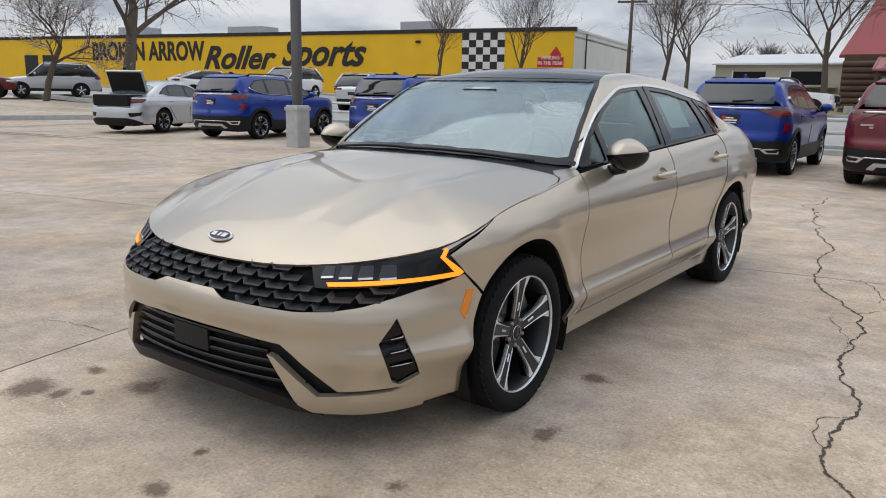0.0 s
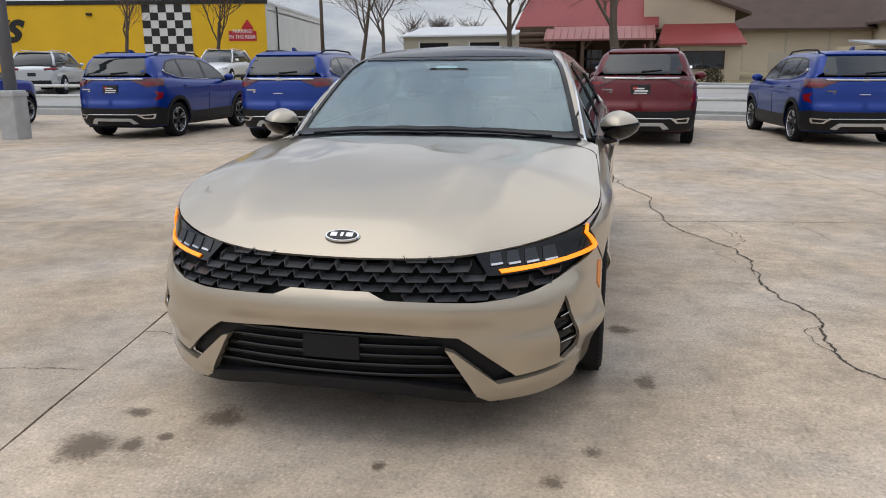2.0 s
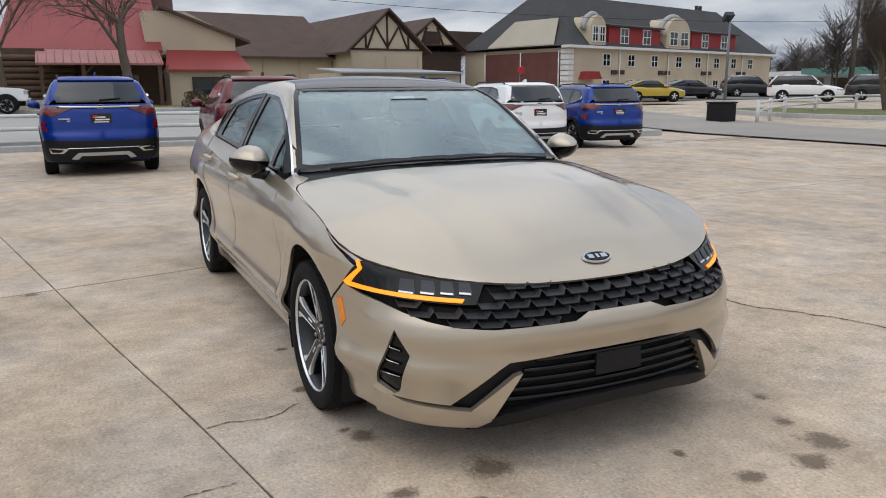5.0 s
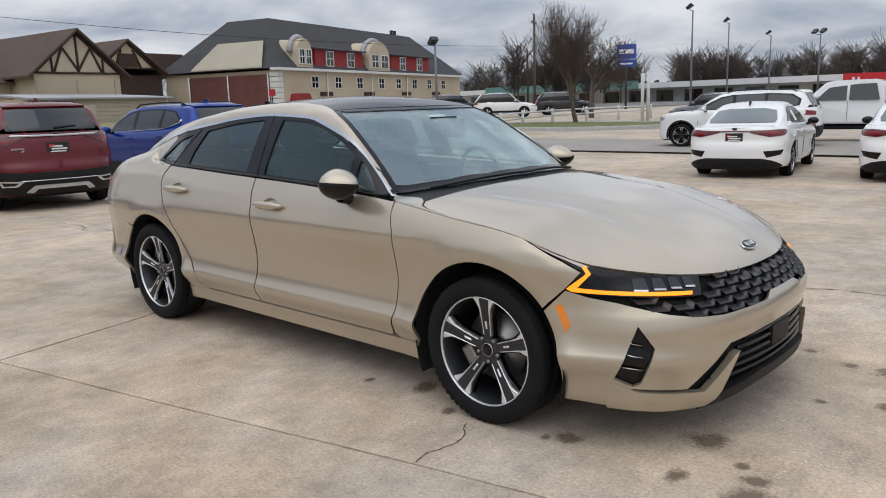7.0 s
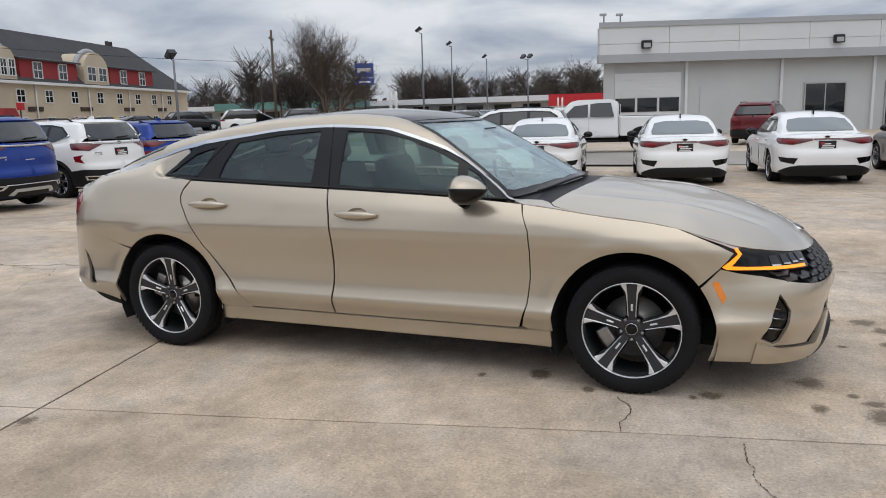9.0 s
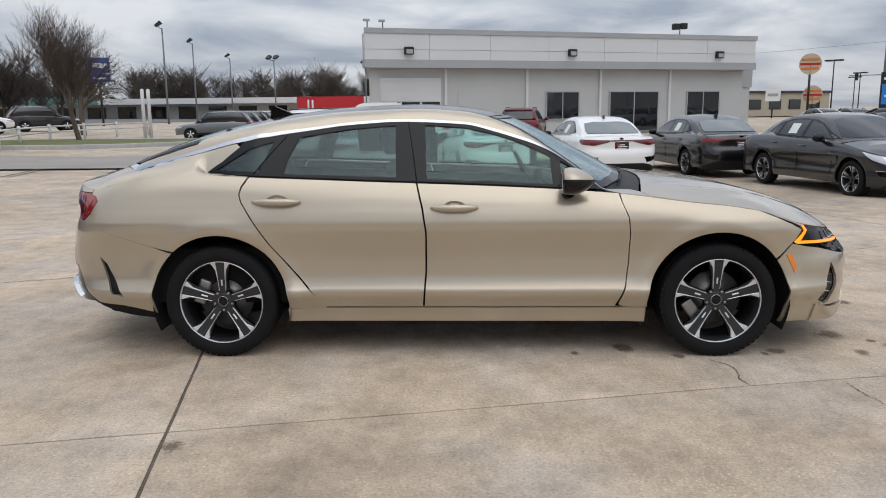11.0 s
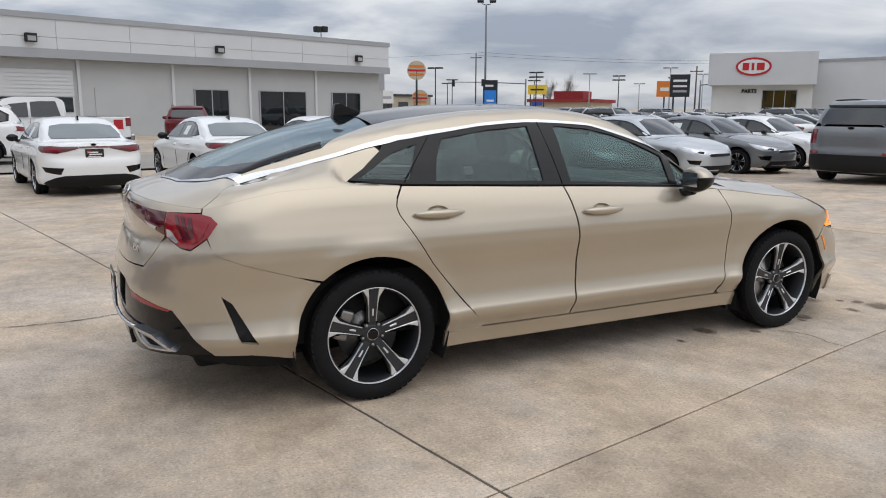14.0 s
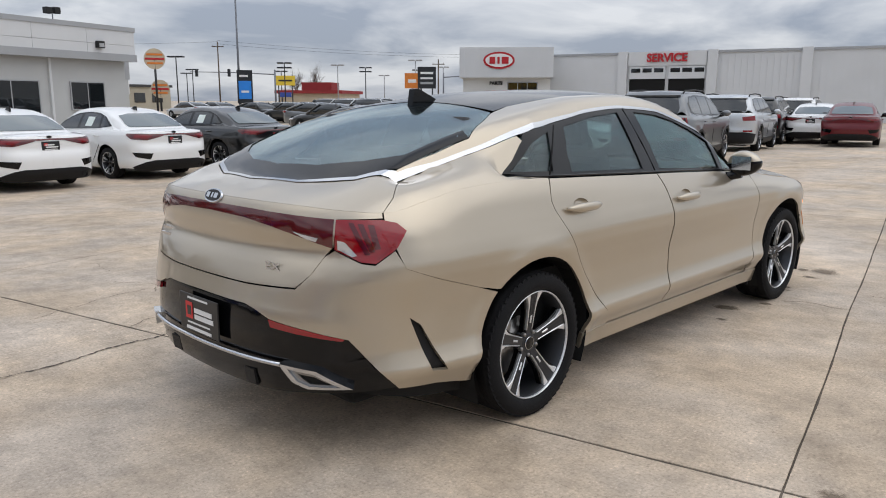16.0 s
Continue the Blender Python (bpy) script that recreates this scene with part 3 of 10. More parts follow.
def roof_slab(pts, thick, mat, parent, name="roof", label=""):
    bm = bmesh.new()
    v = [bm.verts.new(p) for p in pts]
    w = [bm.verts.new((p[0], p[1], p[2] - thick)) for p in pts]
    bm.faces.new(v)
    bm.faces.new(w[::-1])
    n = len(pts)
    for i in range(n):
        bm.faces.new((v[i], w[i], w[(i + 1) % n], v[(i + 1) % n]))
    bmesh.ops.recalc_face_normals(bm, faces=bm.faces[:])
    return part(name, bm, mat, parent, label)


# yellow hall with painted lettering
hall = thing("skating_hall", "long yellow painted hall with black lettering", "building", at=site(-51.4, -25.6, -0.188, 0.982))
part("front_wall", box(-110, -0.02, 0, 0.3, 0, 6.1), M["yellow"], hall, "bright yellow painted wall")
part("side_wall", box(-0.3, 0, 0.01, 22, 0, 6.1), M["white_wall"], hall, "white painted side wall")
part("roof", box(-110, 0, 0.3, 22, 5.6, 5.75), M["panel_edge"], hall)
part("coping", box(-110.2, 0.08, -0.08, 0.4, 6.1, 6.42), M["black_paint"], hall, "dark brown roof edge")
part("side_coping", box(-0.35, 0.06, 0.41, 22, 6.1, 6.3), M["panel"], hall)
part("rain_pipe", rod([(0.1, 3.2, 0.6), (0.1, 3.2, 6.1)], 0.06), M["black_paint"], hall)
letters("lettering", "BROKEN ARROW", 2.55, 0.02, M["black_paint"], hall, facing(-45.4, -0.03, 4.66), squash=0.77, heavy=0.075)
letters("lettering", "Roller", 3.0, 0.02, M["black_paint"], hall, facing(-33.6, -0.03, 4.0), shear=0.4, squash=1.13, heavy=0.08)
letters("lettering", "Sports", 3.4, 0.02, M["black_paint"], hall, facing(-23.8, -0.03, 4.45), shear=0.4, squash=1.0, heavy=0.09)
flag = part("flag", box(-9.6, -5.8, -0.03, -0.005, 2.0, 6.08), M["white_wall"], hall, "black and white chequered panel")
for i in range(6):
    for j in range(7):
        if (i + j) % 2 == 0:
            part("chequer", box(-9.6 + i * 0.633, -9.6 + (i + 1) * 0.633, -0.045, -0.02, 6.08 - (j + 1) * 0.583, 6.08 - j * 0.583), M["black_paint"], flag)
arrow = part("arrow_sign", prism([(-2.95, 3.35), (-0.8, 3.35), (-0.8, 4.1), (-1.1, 4.1), (-1.0, 4.3), (-1.45, 4.95), (-1.95, 4.3), (-1.75, 4.1), (-2.95, 4.1)], "y", -0.04, -0.01), M["sign_red"], hall, "red arrow sign")
letters("sign_text", "PARKING\nIN THE REAR", 0.42, 0.01, M["plate_white"], arrow, facing(-1.88, -0.06, 3.85), squash=0.85)
for x, w, t in ((-51.6, 4.0, 1.1), (-35.7, 4.6, 0.9), (-16.1, 3.2, 1.0)):
    part("roof_unit", box(x - w / 2, x + w / 2, 4, 6.5, 5.75, 6.5 + t, 0.05), M["panel_edge"], hall, "grey rooftop air unit")
part("wall_lamp", box(-13.9, -13.5, -0.25, 0, 5.3, 5.5, 0.03), M["black_paint"], hall)
for x in (-60, -63):
    part("doorway", box(x - 1.1, x + 1.1, -0.03, 0.02, 0.5, 4.4), M["black_paint"], hall)

# pale metal warehouse
shed = thing("warehouse", "pale tan metal warehouse with a white roof", "building", at=site(-57.5, -20.5, 0.06, 1))
part("wall", box(4.2, 13.4, 0, 12, 0, 3.85), M["tan"], shed)
roof_slab([(4.0, -0.3, 3.8), (13.6, -0.3, 3.8), (13.6, 6, 4.75), (4.0, 6, 4.75)], 0.12, M["panel"], shed, label="white metal roof")
roof_slab([(4.0, 12.3, 3.8), (13.6, 12.3, 3.8), (13.6, 6, 4.75), (4.0, 6, 4.75)], 0.12, M["panel"], shed)
for x in (5.6, 9.8):
    # no hole in the wall: a black panel paints the bay's inner shade
    part("bay_opening", box(x, x + 2.4, -0.02, 0.04, 2.2, 3.2), M["void"], shed, "black panel for the shade inside an open bay")
    part("bay_post", box(x - 0.1, x, -0.06, 0, 0.5, 3.3), M["panel"], shed)
part("lean_to", box(5.2, 13, -3.2, -0.05, 2.05, 2.2), M["panel_edge"], shed)
for x in (5.4, 8.0, 10.5, 12.8):
    part("post", box(x - 0.07, x + 0.07, -3.1, -2.95, 0.6, 2.05), M["panel_edge"], shed)

# log restaurant with red metal roofs
inn = thing("log_restaurant", "rustic log restaurant with red metal roofs and a porch", "building", at=site(-37.2, -4.6, 0, 1))
INN_Z = 0.45
part("upper_wall", box(1.6, 9.0, 8.6, 14, INN_Z, 7.6), M["barn"], inn)
part("gable", prism([(6.8, 3.3), (11.6, 3.3), (11.6, 4.3), (9.0, 5.6), (6.8, 5.6)], "y", 3.5, 14), M["stucco"], inn, "grey-beige gable wall")
part("corner_post", box(0.0, 1.9, 2.6, 6, INN_Z, 3.5), M["log"], inn)
for k in range(9):
    part("log", rod([(0.0, 2.4, INN_Z + 0.18 + k * 0.3), (3.2, 2.4, INN_Z + 0.18 + k * 0.3)], 0.15, 8), M["log"], inn)
roof_slab([(-0.3, 2.9, 3.5), (7.6, 2.9, 3.5), (7.6, 9, 8.2), (1.0, 9, 8.2)], 0.15, M["red_roof"], inn, label="dull red metal roof")
roof_slab([(7.6, 3.2, 5.9), (7.6, 14, 5.9), (12.4, 14, 4.1), (12.4, 3.2, 4.1)], 0.15, M["brown_roof"], inn)
porch = roof_slab([(1.5, 1.0, 2.75), (7.4, 1.0, 2.75), (7.4, 3.6, 3.75), (1.5, 3.6, 3.75)], 0.1, M["pink_roof"], inn, "porch_roof", "faded red metal porch roof")
for k in range(16):
    x = 1.6 + k * 0.38
    part("seam", rod([(x, 1.0, 2.77), (x, 3.6, 3.77)], 0.02, 4), M["pink_roof"], porch)
for x in (1.7, 3.6, 5.5, 7.2):
    part("porch_post", box(x - 0.09, x + 0.09, 1.1, 1.28, INN_Z, 2.7), M["log"], inn)
    part("brace", rod([(x, 1.2, 2.1), (x + 0.45, 1.2, 2.65)], 0.05, 5), M["log"], inn)
part("porch_shade", box(1.6, 7.3, 3.3, 3.5, INN_Z, 2.75), M["log"], inn)
for x0, x1 in ((3.4, 4.6), (5.0, 6.3)):
    window(inn, x0, x1, 1.2, 2.2, 3.25, 2, 2, "log")
annex = roof_slab([(7.5, 1.2, 2.45), (12.0, 1.2, 2.45), (11.6, 3.6, 3.6), (7.9, 3.6, 3.6)], 0.1, M["red_roof"], inn, "annex_roof", "red metal annex roof")
part("annex_wall", box(7.7, 11.8, 1.5, 4, INN_Z, 2.45), M["stucco"], inn)
window(inn, 8.9, 10.9, 1.2, 2.0, 1.48, 2, 1, "timber")
for k in range(8):
    part("planter", box(0.6 + k * 0.75, 1.0 + k * 0.75, 0.2, 0.6, INN_Z, INN_Z + 0.5, 0.03), M["cast"], inn, "round concrete planter")

fence = thing("board_fence", "plain beige board fence", "fence", at=site(-40, 7.5, 0.06, 1))
for k in range(24):
    part("board", box(k * 0.35, k * 0.35 + 0.34, 0, 0.04, 0.5, 1.95), M["tan"], fence)

# timber-framed motel wing
motel = thing("timber_framed_motel", "low beige motel with brown roofs and timber-framed gables", "building", at=site(-48, 16, -0.125, 0.992))
part("wall", box(0, 5.9, 0, 30, 0, 4.15), M["stucco"], motel)
part("gable_wall", prism([(0, 4.15), (5.9, 4.15), (2.95, 6.75)], "y", -0.02, 0.25), M["stucco"], motel)
roof_slab([(-0.6, -0.5, 3.95), (-0.6, 30, 3.95), (2.95, 30, 7.0), (2.95, -0.5, 7.0)], 0.15, M["brown_roof"], motel, label="brown shingle roof")
roof_slab([(6.5, -0.5, 3.95), (6.5, 30, 3.95), (2.95, 30, 7.0), (2.95, -0.5, 7.0)], 0.15, M["brown_roof"], motel)
for (a, b), (c, d) in (((0, 4.15), (5.9, 4.15)), ((0.1, 4.2), (2.95, 6.7)), ((5.8, 4.2), (2.95, 6.7)), ((2.95, 4.2), (2.95, 6.6)), ((1.3, 4.2), (2.0, 5.8)), ((4.6, 4.2), (3.9, 5.8)), ((2.95, 4.3), (1.9, 5.9)), ((2.95, 4.3), (4.0, 5.9)), ((1.2, 4.2), (1.2, 5.1)), ((4.7, 4.2), (4.7, 5.1))):
    part("timber", rod([(a, -0.04, b), (c, -0.04, d)], 0.09, 4), M["timber"], motel)
wing = part("side_wing", box(-14, -0.05, 3, 14, 0, 3.8), M["stucco"], motel)
roof_slab([(-14.5, 2.4, 3.65), (0.2, 2.4, 3.65), (0.2, 8.5, 7.0), (-13.5, 8.5, 7.0)], 0.15, M["brown_roof"], motel)
part("wing_gable", prism([(3, 3.8), (9, 6.6), (13, 3.8)], "x", -14.1, -13.9), M["stucco"], motel)
for q in (4.2, 5.4, 6.6, 7.8):
    part("timber", rod([(-14.15, q, 3.8), (-14.15, q + 0.7, 5.0)], 0.08, 4), M["timber"], motel)
window(motel, -12.2, -9.6, 1.2, 2.9, 2.95, 2, 2)
for q in steps(-13.5, 5.5, 2.7):
    part("pilaster", box(q - 0.05, q + 0.05, 2.95 if q < 0 else -0.04, 3.0 if q < 0 else 0, 0.5, 3.7), M["tan"], motel)
second = part("second_block", box(7.2, 13.5, 6, 20, 0, 4.4), M["timber"], motel, "dark timber block with balconies")
part("second_gable", prism([(8.0, 4.9), (12.6, 4.9), (10.3, 6.9)], "y", 5.6, 5.9), M["stucco"], motel)
for (a, b), (c, d) in (((8, 4.9), (10.3, 6.9)), ((12.6, 4.9), (10.3, 6.9)), ((8, 4.9), (12.6, 4.9)), ((9.2, 4.9), (9.8, 6.3)), ((11.4, 4.9), (10.8, 6.3))):
    part("timber", rod([(a, 5.55, b), (c, 5.55, d)], 0.1, 4), M["timber"], motel)
part("gable_window", box(9.5, 11.1, 5.5, 5.62, 5.0, 6.0), M["timber"], motel)
roof_slab([(7.0, 5.2, 4.6), (10.3, 5.2, 7.1), (10.3, 20, 7.1), (7.0, 20, 4.6)], 0.15, M["brown_roof"], motel)
roof_slab([(13.6, 5.2, 4.6), (10.3, 5.2, 7.1), (10.3, 20, 7.1), (13.6, 20, 4.6)], 0.15, M["brown_roof"], motel)
part("link_roof", box(12.5, 18, 9, 20, 4.4, 6.4), M["brown_roof"], motel)
garage = thing("low_shed", "low beige garage with ribbed doors", "shed", at=site(-40.5, 12.8, -0.125, 0.992))
part("wall", box(0, 8.6, 0, 5, 0.5, 2.35), M["stucco"], garage)
roof_slab([(-0.2, -0.3, 2.4), (8.8, -0.3, 2.4), (8.6, 5, 2.7), (0.6, 5, 2.75)], 0.1, M["panel_edge"], garage)
for k in range(7):
    part("rib", box(0.2, 8.4, -0.04, 0, 0.6 + k * 0.25, 0.78 + k * 0.25), M["tan"], garage)

# hotel with a mansard roof
hotel = thing("hotel", "cream two-storey hotel with a charcoal mansard roof", "building", at=site(-46.5, 33.5, -8.8, 31.5))
LEN = 33.5
part("front_wall", box(0, LEN, 0, 0.4, 0, 4.45), M["stucco"], hotel, "cream rendered wall")
part("body", box(0.05, LEN, 0.42, 12, 0, 4.45), M["stucco"], hotel)
end = part("end_wall", box(-0.12, 0.0, 0.9, 9.2, 0, 4.15), M["brick"], hotel, "dark red-brown brick end wall")
for k in range(10):
    part("quoin", box(-0.16, 0.5, -0.05, 0.75, 0.2 + k * 0.42, 0.55 + k * 0.42), M["white_wall"], hotel)
for q in (0.9, 5.0, 9.2):
    part("rain_pipe", rod([(-0.2, q, 0.4), (-0.2, q, 4.2)], 0.06, 6), M["white_wall"], end)
part("eave", box(-0.5, LEN + 0.4, -0.45, 0.4, 4.42, 4.62), M["white_wall"], hotel)
main = bmesh.new()
lo = [(-0.4, -0.4, 4.6), (LEN + 0.3, -0.4, 4.6), (LEN + 0.3, 12.4, 4.6), (-0.4, 12.4, 4.6)]
hi = [(4.0, 3.8, 9.2), (LEN - 5, 3.8, 9.2), (LEN - 5, 8.2, 9.2), (4.0, 8.2, 9.2)]
hi = [(x, y, 8.95) for x, y, z in hi]
lov, hiv = [main.verts.new(p) for p in lo], [main.verts.new(p) for p in hi]
main.faces.new(hiv)
for k in range(4):
    main.faces.new((lov[k], lov[(k + 1) % 4], hiv[(k + 1) % 4], hiv[k]))
main.faces.new(lov[::-1])
part("mansard_roof", main, M["grey_roof"], hotel, "charcoal shingle mansard roof")
cut = roof_slab([(-0.45, 1.2, 4.75), (1.45, 2.4, 6.9), (1.45, 7.2, 6.9), (-0.45, 8.6, 4.75)], 0.1, M["tan"], hotel, "hip_panel", "pale grey roof panel")
for x0, x1 in ((4.9, 12.3), (17.5, 25.6)):
    d = part("dormer_band", box(x0, x1, -0.1, 3.0, 4.75, 6.35), M["crimson"], hotel, "crimson boarded dormer")
    roof_slab([(x0 - 0.3, -0.4, 6.35), (x1 + 0.3, -0.4, 6.35), (x1 + 0.3, 3, 6.9), (x0 - 0.3, 3, 6.9)], 0.12, M["grey_roof"], d)
    for k in (0.28, 0.72):
        x = x0 + (x1 - x0) * k
        window(d, x - 0.5, x + 0.5, 4.95, 6.1, -0.1)
for x0, x1, top in ((1.9, 4.4, 7.0), (12.5, 17.3, 7.4)):
    mid, r = (x0 + x1) / 2, (x1 - x0) / 2 * 0.8
    arch = [(mid - r, 4.7), (mid + r, 4.7), (mid + r, 5.9)] + [(mid + r * math.cos(a), 5.9 + (top - 5.9) * math.sin(a)) for a in steps(0.2, math.pi - 0.2, 0.35)] + [(mid - r, 5.9)]
    d = part("arched_dormer", prism(arch, "y", -0.35, 3), M["stucco"], hotel, "cream arched dormer")
    for s in (-0.45, 0.45):
        window(d, mid + s * r - 0.3 * r, mid + s * r + 0.3 * r, 5.0, 6.1, -0.35)
    cap = bmesh.new()
    rod([(mid + (r + 0.15) * math.cos(a), 0.3, 5.9 + (top - 5.75) * math.sin(a)) for a in steps(0, math.pi, 0.3)], 0.22, 6, cap)
    part("arch_hood", cap, M["panel_edge"], d)
for k, x in enumerate((4.75, 8.2, 11.7, 15.6, 18.9, 22.3, 25.6, 29.0)):
    window(hotel, x - 0.45, x + 0.45, 3.1, 4.0, 0, 2, 2)
    window(hotel, x - 0.45, x + 0.45, 0.9, 1.9, 0, 2, 2)
    if k % 2 == 0:
        part("air_unit", box(x + 0.7, x + 1.5, -0.12, 0, 2.4, 2.75, 0.02), M["timber"], hotel)
        part("air_unit", box(x + 1.7, x + 2.5, -0.12, 0, 2.4, 2.75, 0.02), M["timber"], hotel)
for x in (6.5, 13.8, 20.6, 27.3):
    part("rain_pipe", rod([(x, -0.1, 0.3), (x, -0.1, 4.4)], 0.06, 6), M["white_wall"], hotel)
for x in (24.9, 25.6):
    part("chimney_pipe", rod([(x, 4, 7), (x, 4, 9.4)], 0.18, 8), M["black_paint"], hotel)
part("door_canopy", prism([(1.2, 2.0), (3.0, 2.0), (2.6, 2.6), (1.5, 2.6)], "y", -1.0, 0), M["crimson"], hotel)

# the motel group stands well back from the street
for block in (fence, motel, garage, hotel):
    block.matrix_world = Matrix.Translation((3.87, -2.7, 1.35)) @ Matrix.Scale(1.5, 4) @ Matrix.Translation((-3.87, 2.7, -1.35)) @ block.matrix_world

# low white dealership workshop
shop = thing("workshop_building", "low white panelled workshop with a grey lower wall", "building", at=site(-6.1, 40.9, 24.5, 8.9))
SZ = -0.3
part("lower_wall", box(0.4, 27.6, 0.7, 20, SZ, 4.1), M["wall_grey"], shop, "light grey lower wall")
for k in range(7):
    x0, x1 = k * 4.0, min((k + 1) * 4.0, 28.0) - 0.02
    part("fascia_panel", box(x0, x1, -0.0, 0.5, 5.06, 5.98), M["panel"], shop, "white metal panel")
    part("fascia_panel", box(x0, x1, -0.0, 0.5, 4.46, 5.04), M["panel"], shop)
part("fascia_core", box(0.02, 27.95, 0.1, 20, 4.2, 5.95), M["panel"], shop)
part("coping", box(-0.06, 28.06, -0.06, 20.1, 5.98, 6.28), M["panel_edge"], shop, "pale grey roof edge")
part("soffit_band", box(-0.06, 28.06, -0.06, 0.6, 3.98, 4.46), M["panel_edge"], shop, "pale grey band")
part("end_fascia", box(-0.04, 0.0, 0.52, 20, 4.46, 5.98), M["panel"], shop)
door = part("roller_door", box(1.0, 4.9, 0.62, 0.7, SZ, 3.4), M["panel"], shop, "white roller door")
for k in range(7):
    part("slat", box(1.0, 4.9, 0.59, 0.62, 2.0 + k * 0.2, 2.17 + k * 0.2), M["panel"], door)
for k in range(3):
    part("door_window", box(1.05 + k * 1.3, 2.2 + k * 1.3, 0.58, 0.63, 1.15, 1.95), M["dark_glass"], door)
part("pier", box(0.36, 0.98, 0.55, 0.72, SZ, 3.98), M["wall_grey"], shop)
for x in (5.2, 10.75, 16.1, 21.5):
    part("rain_pipe", box(x - 0.08, x + 0.08, 0.54, 0.7, SZ, 3.98), M["panel"], shop)
part("side_door", box(6.05, 7.2, 0.64, 0.7, SZ, 2.5), M["wall_grey"], shop, "flush grey door")
for x0, x1, z0 in ((12.2, 14.5, 0.8), (16.9, 20.6, SZ + 0.2), (23.0, 25.6, 0.8)):
    window(shop, x0, x1, z0, 2.5, 0.68, 2, 1, "panel_edge")
for x in (2.66, 13.6, 24.9):
    lamp = part("wall_lamp", box(x - 0.28, x + 0.28, -0.3, 0, 4.75, 5.2, 0.04), M["black_paint"], shop, "black wall floodlight")
    part("lens", box(x - 0.2, x + 0.2, -0.31, -0.28, 4.8, 5.05), M["panel_edge"], lamp)
ext = part("rear_block", box(28.1, 31.0, 4, 20, SZ, 5.1), M["wall_grey"], shop)
part("rear_band", box(28.1, 31.1, 3.9, 4.0, 2.9, 5.15), M["panel_edge"], shop)
for x, y in ((0.4, 1.0), (1.4, 1.2), (22.4, 1.0)):
    fl = part("roof_floodlight", rod([(x, y, 6.28), (x, y, 6.8)], 0.04, 6), M["steel_post"], shop)
    if x > 5:
        part("lamp_head", box(x - 0.55, x - 0.1, y - 0.2, y + 0.2, 6.7, 7.1, 0.05), M["black_paint"], fl)
        part("lamp_head", box(x + 0.05, x + 0.5, y - 0.2, y + 0.2, 6.75, 7.15, 0.05), M["black_paint"], fl)
    else:
        part("camera_head", box(x - 0.25, x + 0.15, y - 0.08, y + 0.08, 6.75, 6.9, 0.03), M["panel_edge"], fl)

# the left end wall runs askew to the front
for o in shop.children:
    if o.name.split(".")[0] in ("lower_wall", "fascia_core", "coping", "end_fascia"):
        for v in o.data.vertices:
            if v.co.x < 1 and v.co.y > 5:
                v.co.x += 0.22 * v.co.y

# service hall with a red oval sign
svc = thing("service_hall", "white ribbed service hall with large doors", "building", at=site(54.5, 41, 7.4, -26.8))
part("wall", box(0, 60, 0.3, 25, -0.4, 5.4), M["panel"], svc, "white metal wall")
part("coping", box(-0.1, 60, 0.2, 25, 5.4, 5.6), M["panel_edge"], svc)
for x in (7.7, 15.3, 22.5, 30, 38, 46):
    part("pier", box(x - 0.4, x + 0.4, -0.1, 0.3, -0.4, 5.65), M["panel"], svc)
part("door_head", box(8.15, 14.8, 0.1, 0.3, 4.4, 5.6), M["panel"], svc)
letters("sign_letters", "SERVICE", 0.95, 0.06, M["sign_red"], svc, facing(11.5, 0.02, 5.05), heavy=0.03, label="red letters")
for x0, x1 in ((8.3, 11.4), (11.7, 14.7)):
    # black panel on the solid wall, painted shade of the hall's inside
    part("door_opening", box(x0, x1, 0.2, 0.32, -0.4, 3.4), M["void"], svc, "black panel for the shade inside an open doorway")
    part("raised_door", box(x0, x1, 0.12, 0.26, 3.3, 4.35), M["panel"], svc)
    for k in range(3):
        part("door_window", box(x0 + 0.15 + k * 1.0, x0 + 0.95 + k * 1.0, 0.1, 0.13, 3.85, 4.2), M["dark_glass"], svc)
for k in range(60):
    x = 16 + k * 0.5
    if abs((x - 22.5)) > 0.6:
        part("rib", box(x - 0.03, x + 0.03, 0.26, 0.3, -0.4, 5.3), M["panel"], svc)
parts_shop = thing("parts_shop", "white ribbed showroom front with a red oval sign", "building", at=site(47.4, 44.8, 5.27, -6.4))
part("wall", box(0.3, 8.2, 0.8, 9, -0.4, 3.5), M["white_wall"], parts_shop)
box_front = part("upper_box", box(0, 8.4, 0, 9, 3.45, 6.1), M["panel"], parts_shop, "white ribbed box front")
for k in range(28):
    part("rib", box(0.1 + k * 0.3, 0.16 + k * 0.3, -0.04, 0, 3.47, 6.08), M["panel"], box_front)
oval = bmesh.new()
bmesh.ops.create_circle(oval, cap_ends=True, segments=48, radius=1)
bmesh.ops.transform(oval, matrix=facing(3.55, -0.08, 4.95) @ Matrix.Diagonal((1.4, 0.75, 1, 1)), verts=oval.verts)
sign = part("oval_sign", oval, M["sign_red"], parts_shop, "red oval sign with a white field")
inner = bmesh.new()
bmesh.ops.create_circle(inner, cap_ends=True, segments=48, radius=1)
bmesh.ops.transform(inner, matrix=facing(3.55, -0.1, 4.95) @ Matrix.Diagonal((1.22, 0.58, 1, 1)), verts=inner.verts)
part("field", inner, M["plate_white"], sign)
for x0, x1 in ((2.7, 3.2), (3.4, 3.6), (3.8, 4.4)):
    part("emblem_bar", box(x0, x1, -0.14, -0.105, 4.65, 5.25), M["sign_red"], sign)
letters("sign_letters", "PARTS", 0.42, 0.04, M["black_paint"], parts_shop, facing(3.3, 0.76, 2.95), heavy=0.02)
window(parts_shop, 4.4, 7.0, -0.2, 3.0, 0.78, 3, 2, "panel_edge")
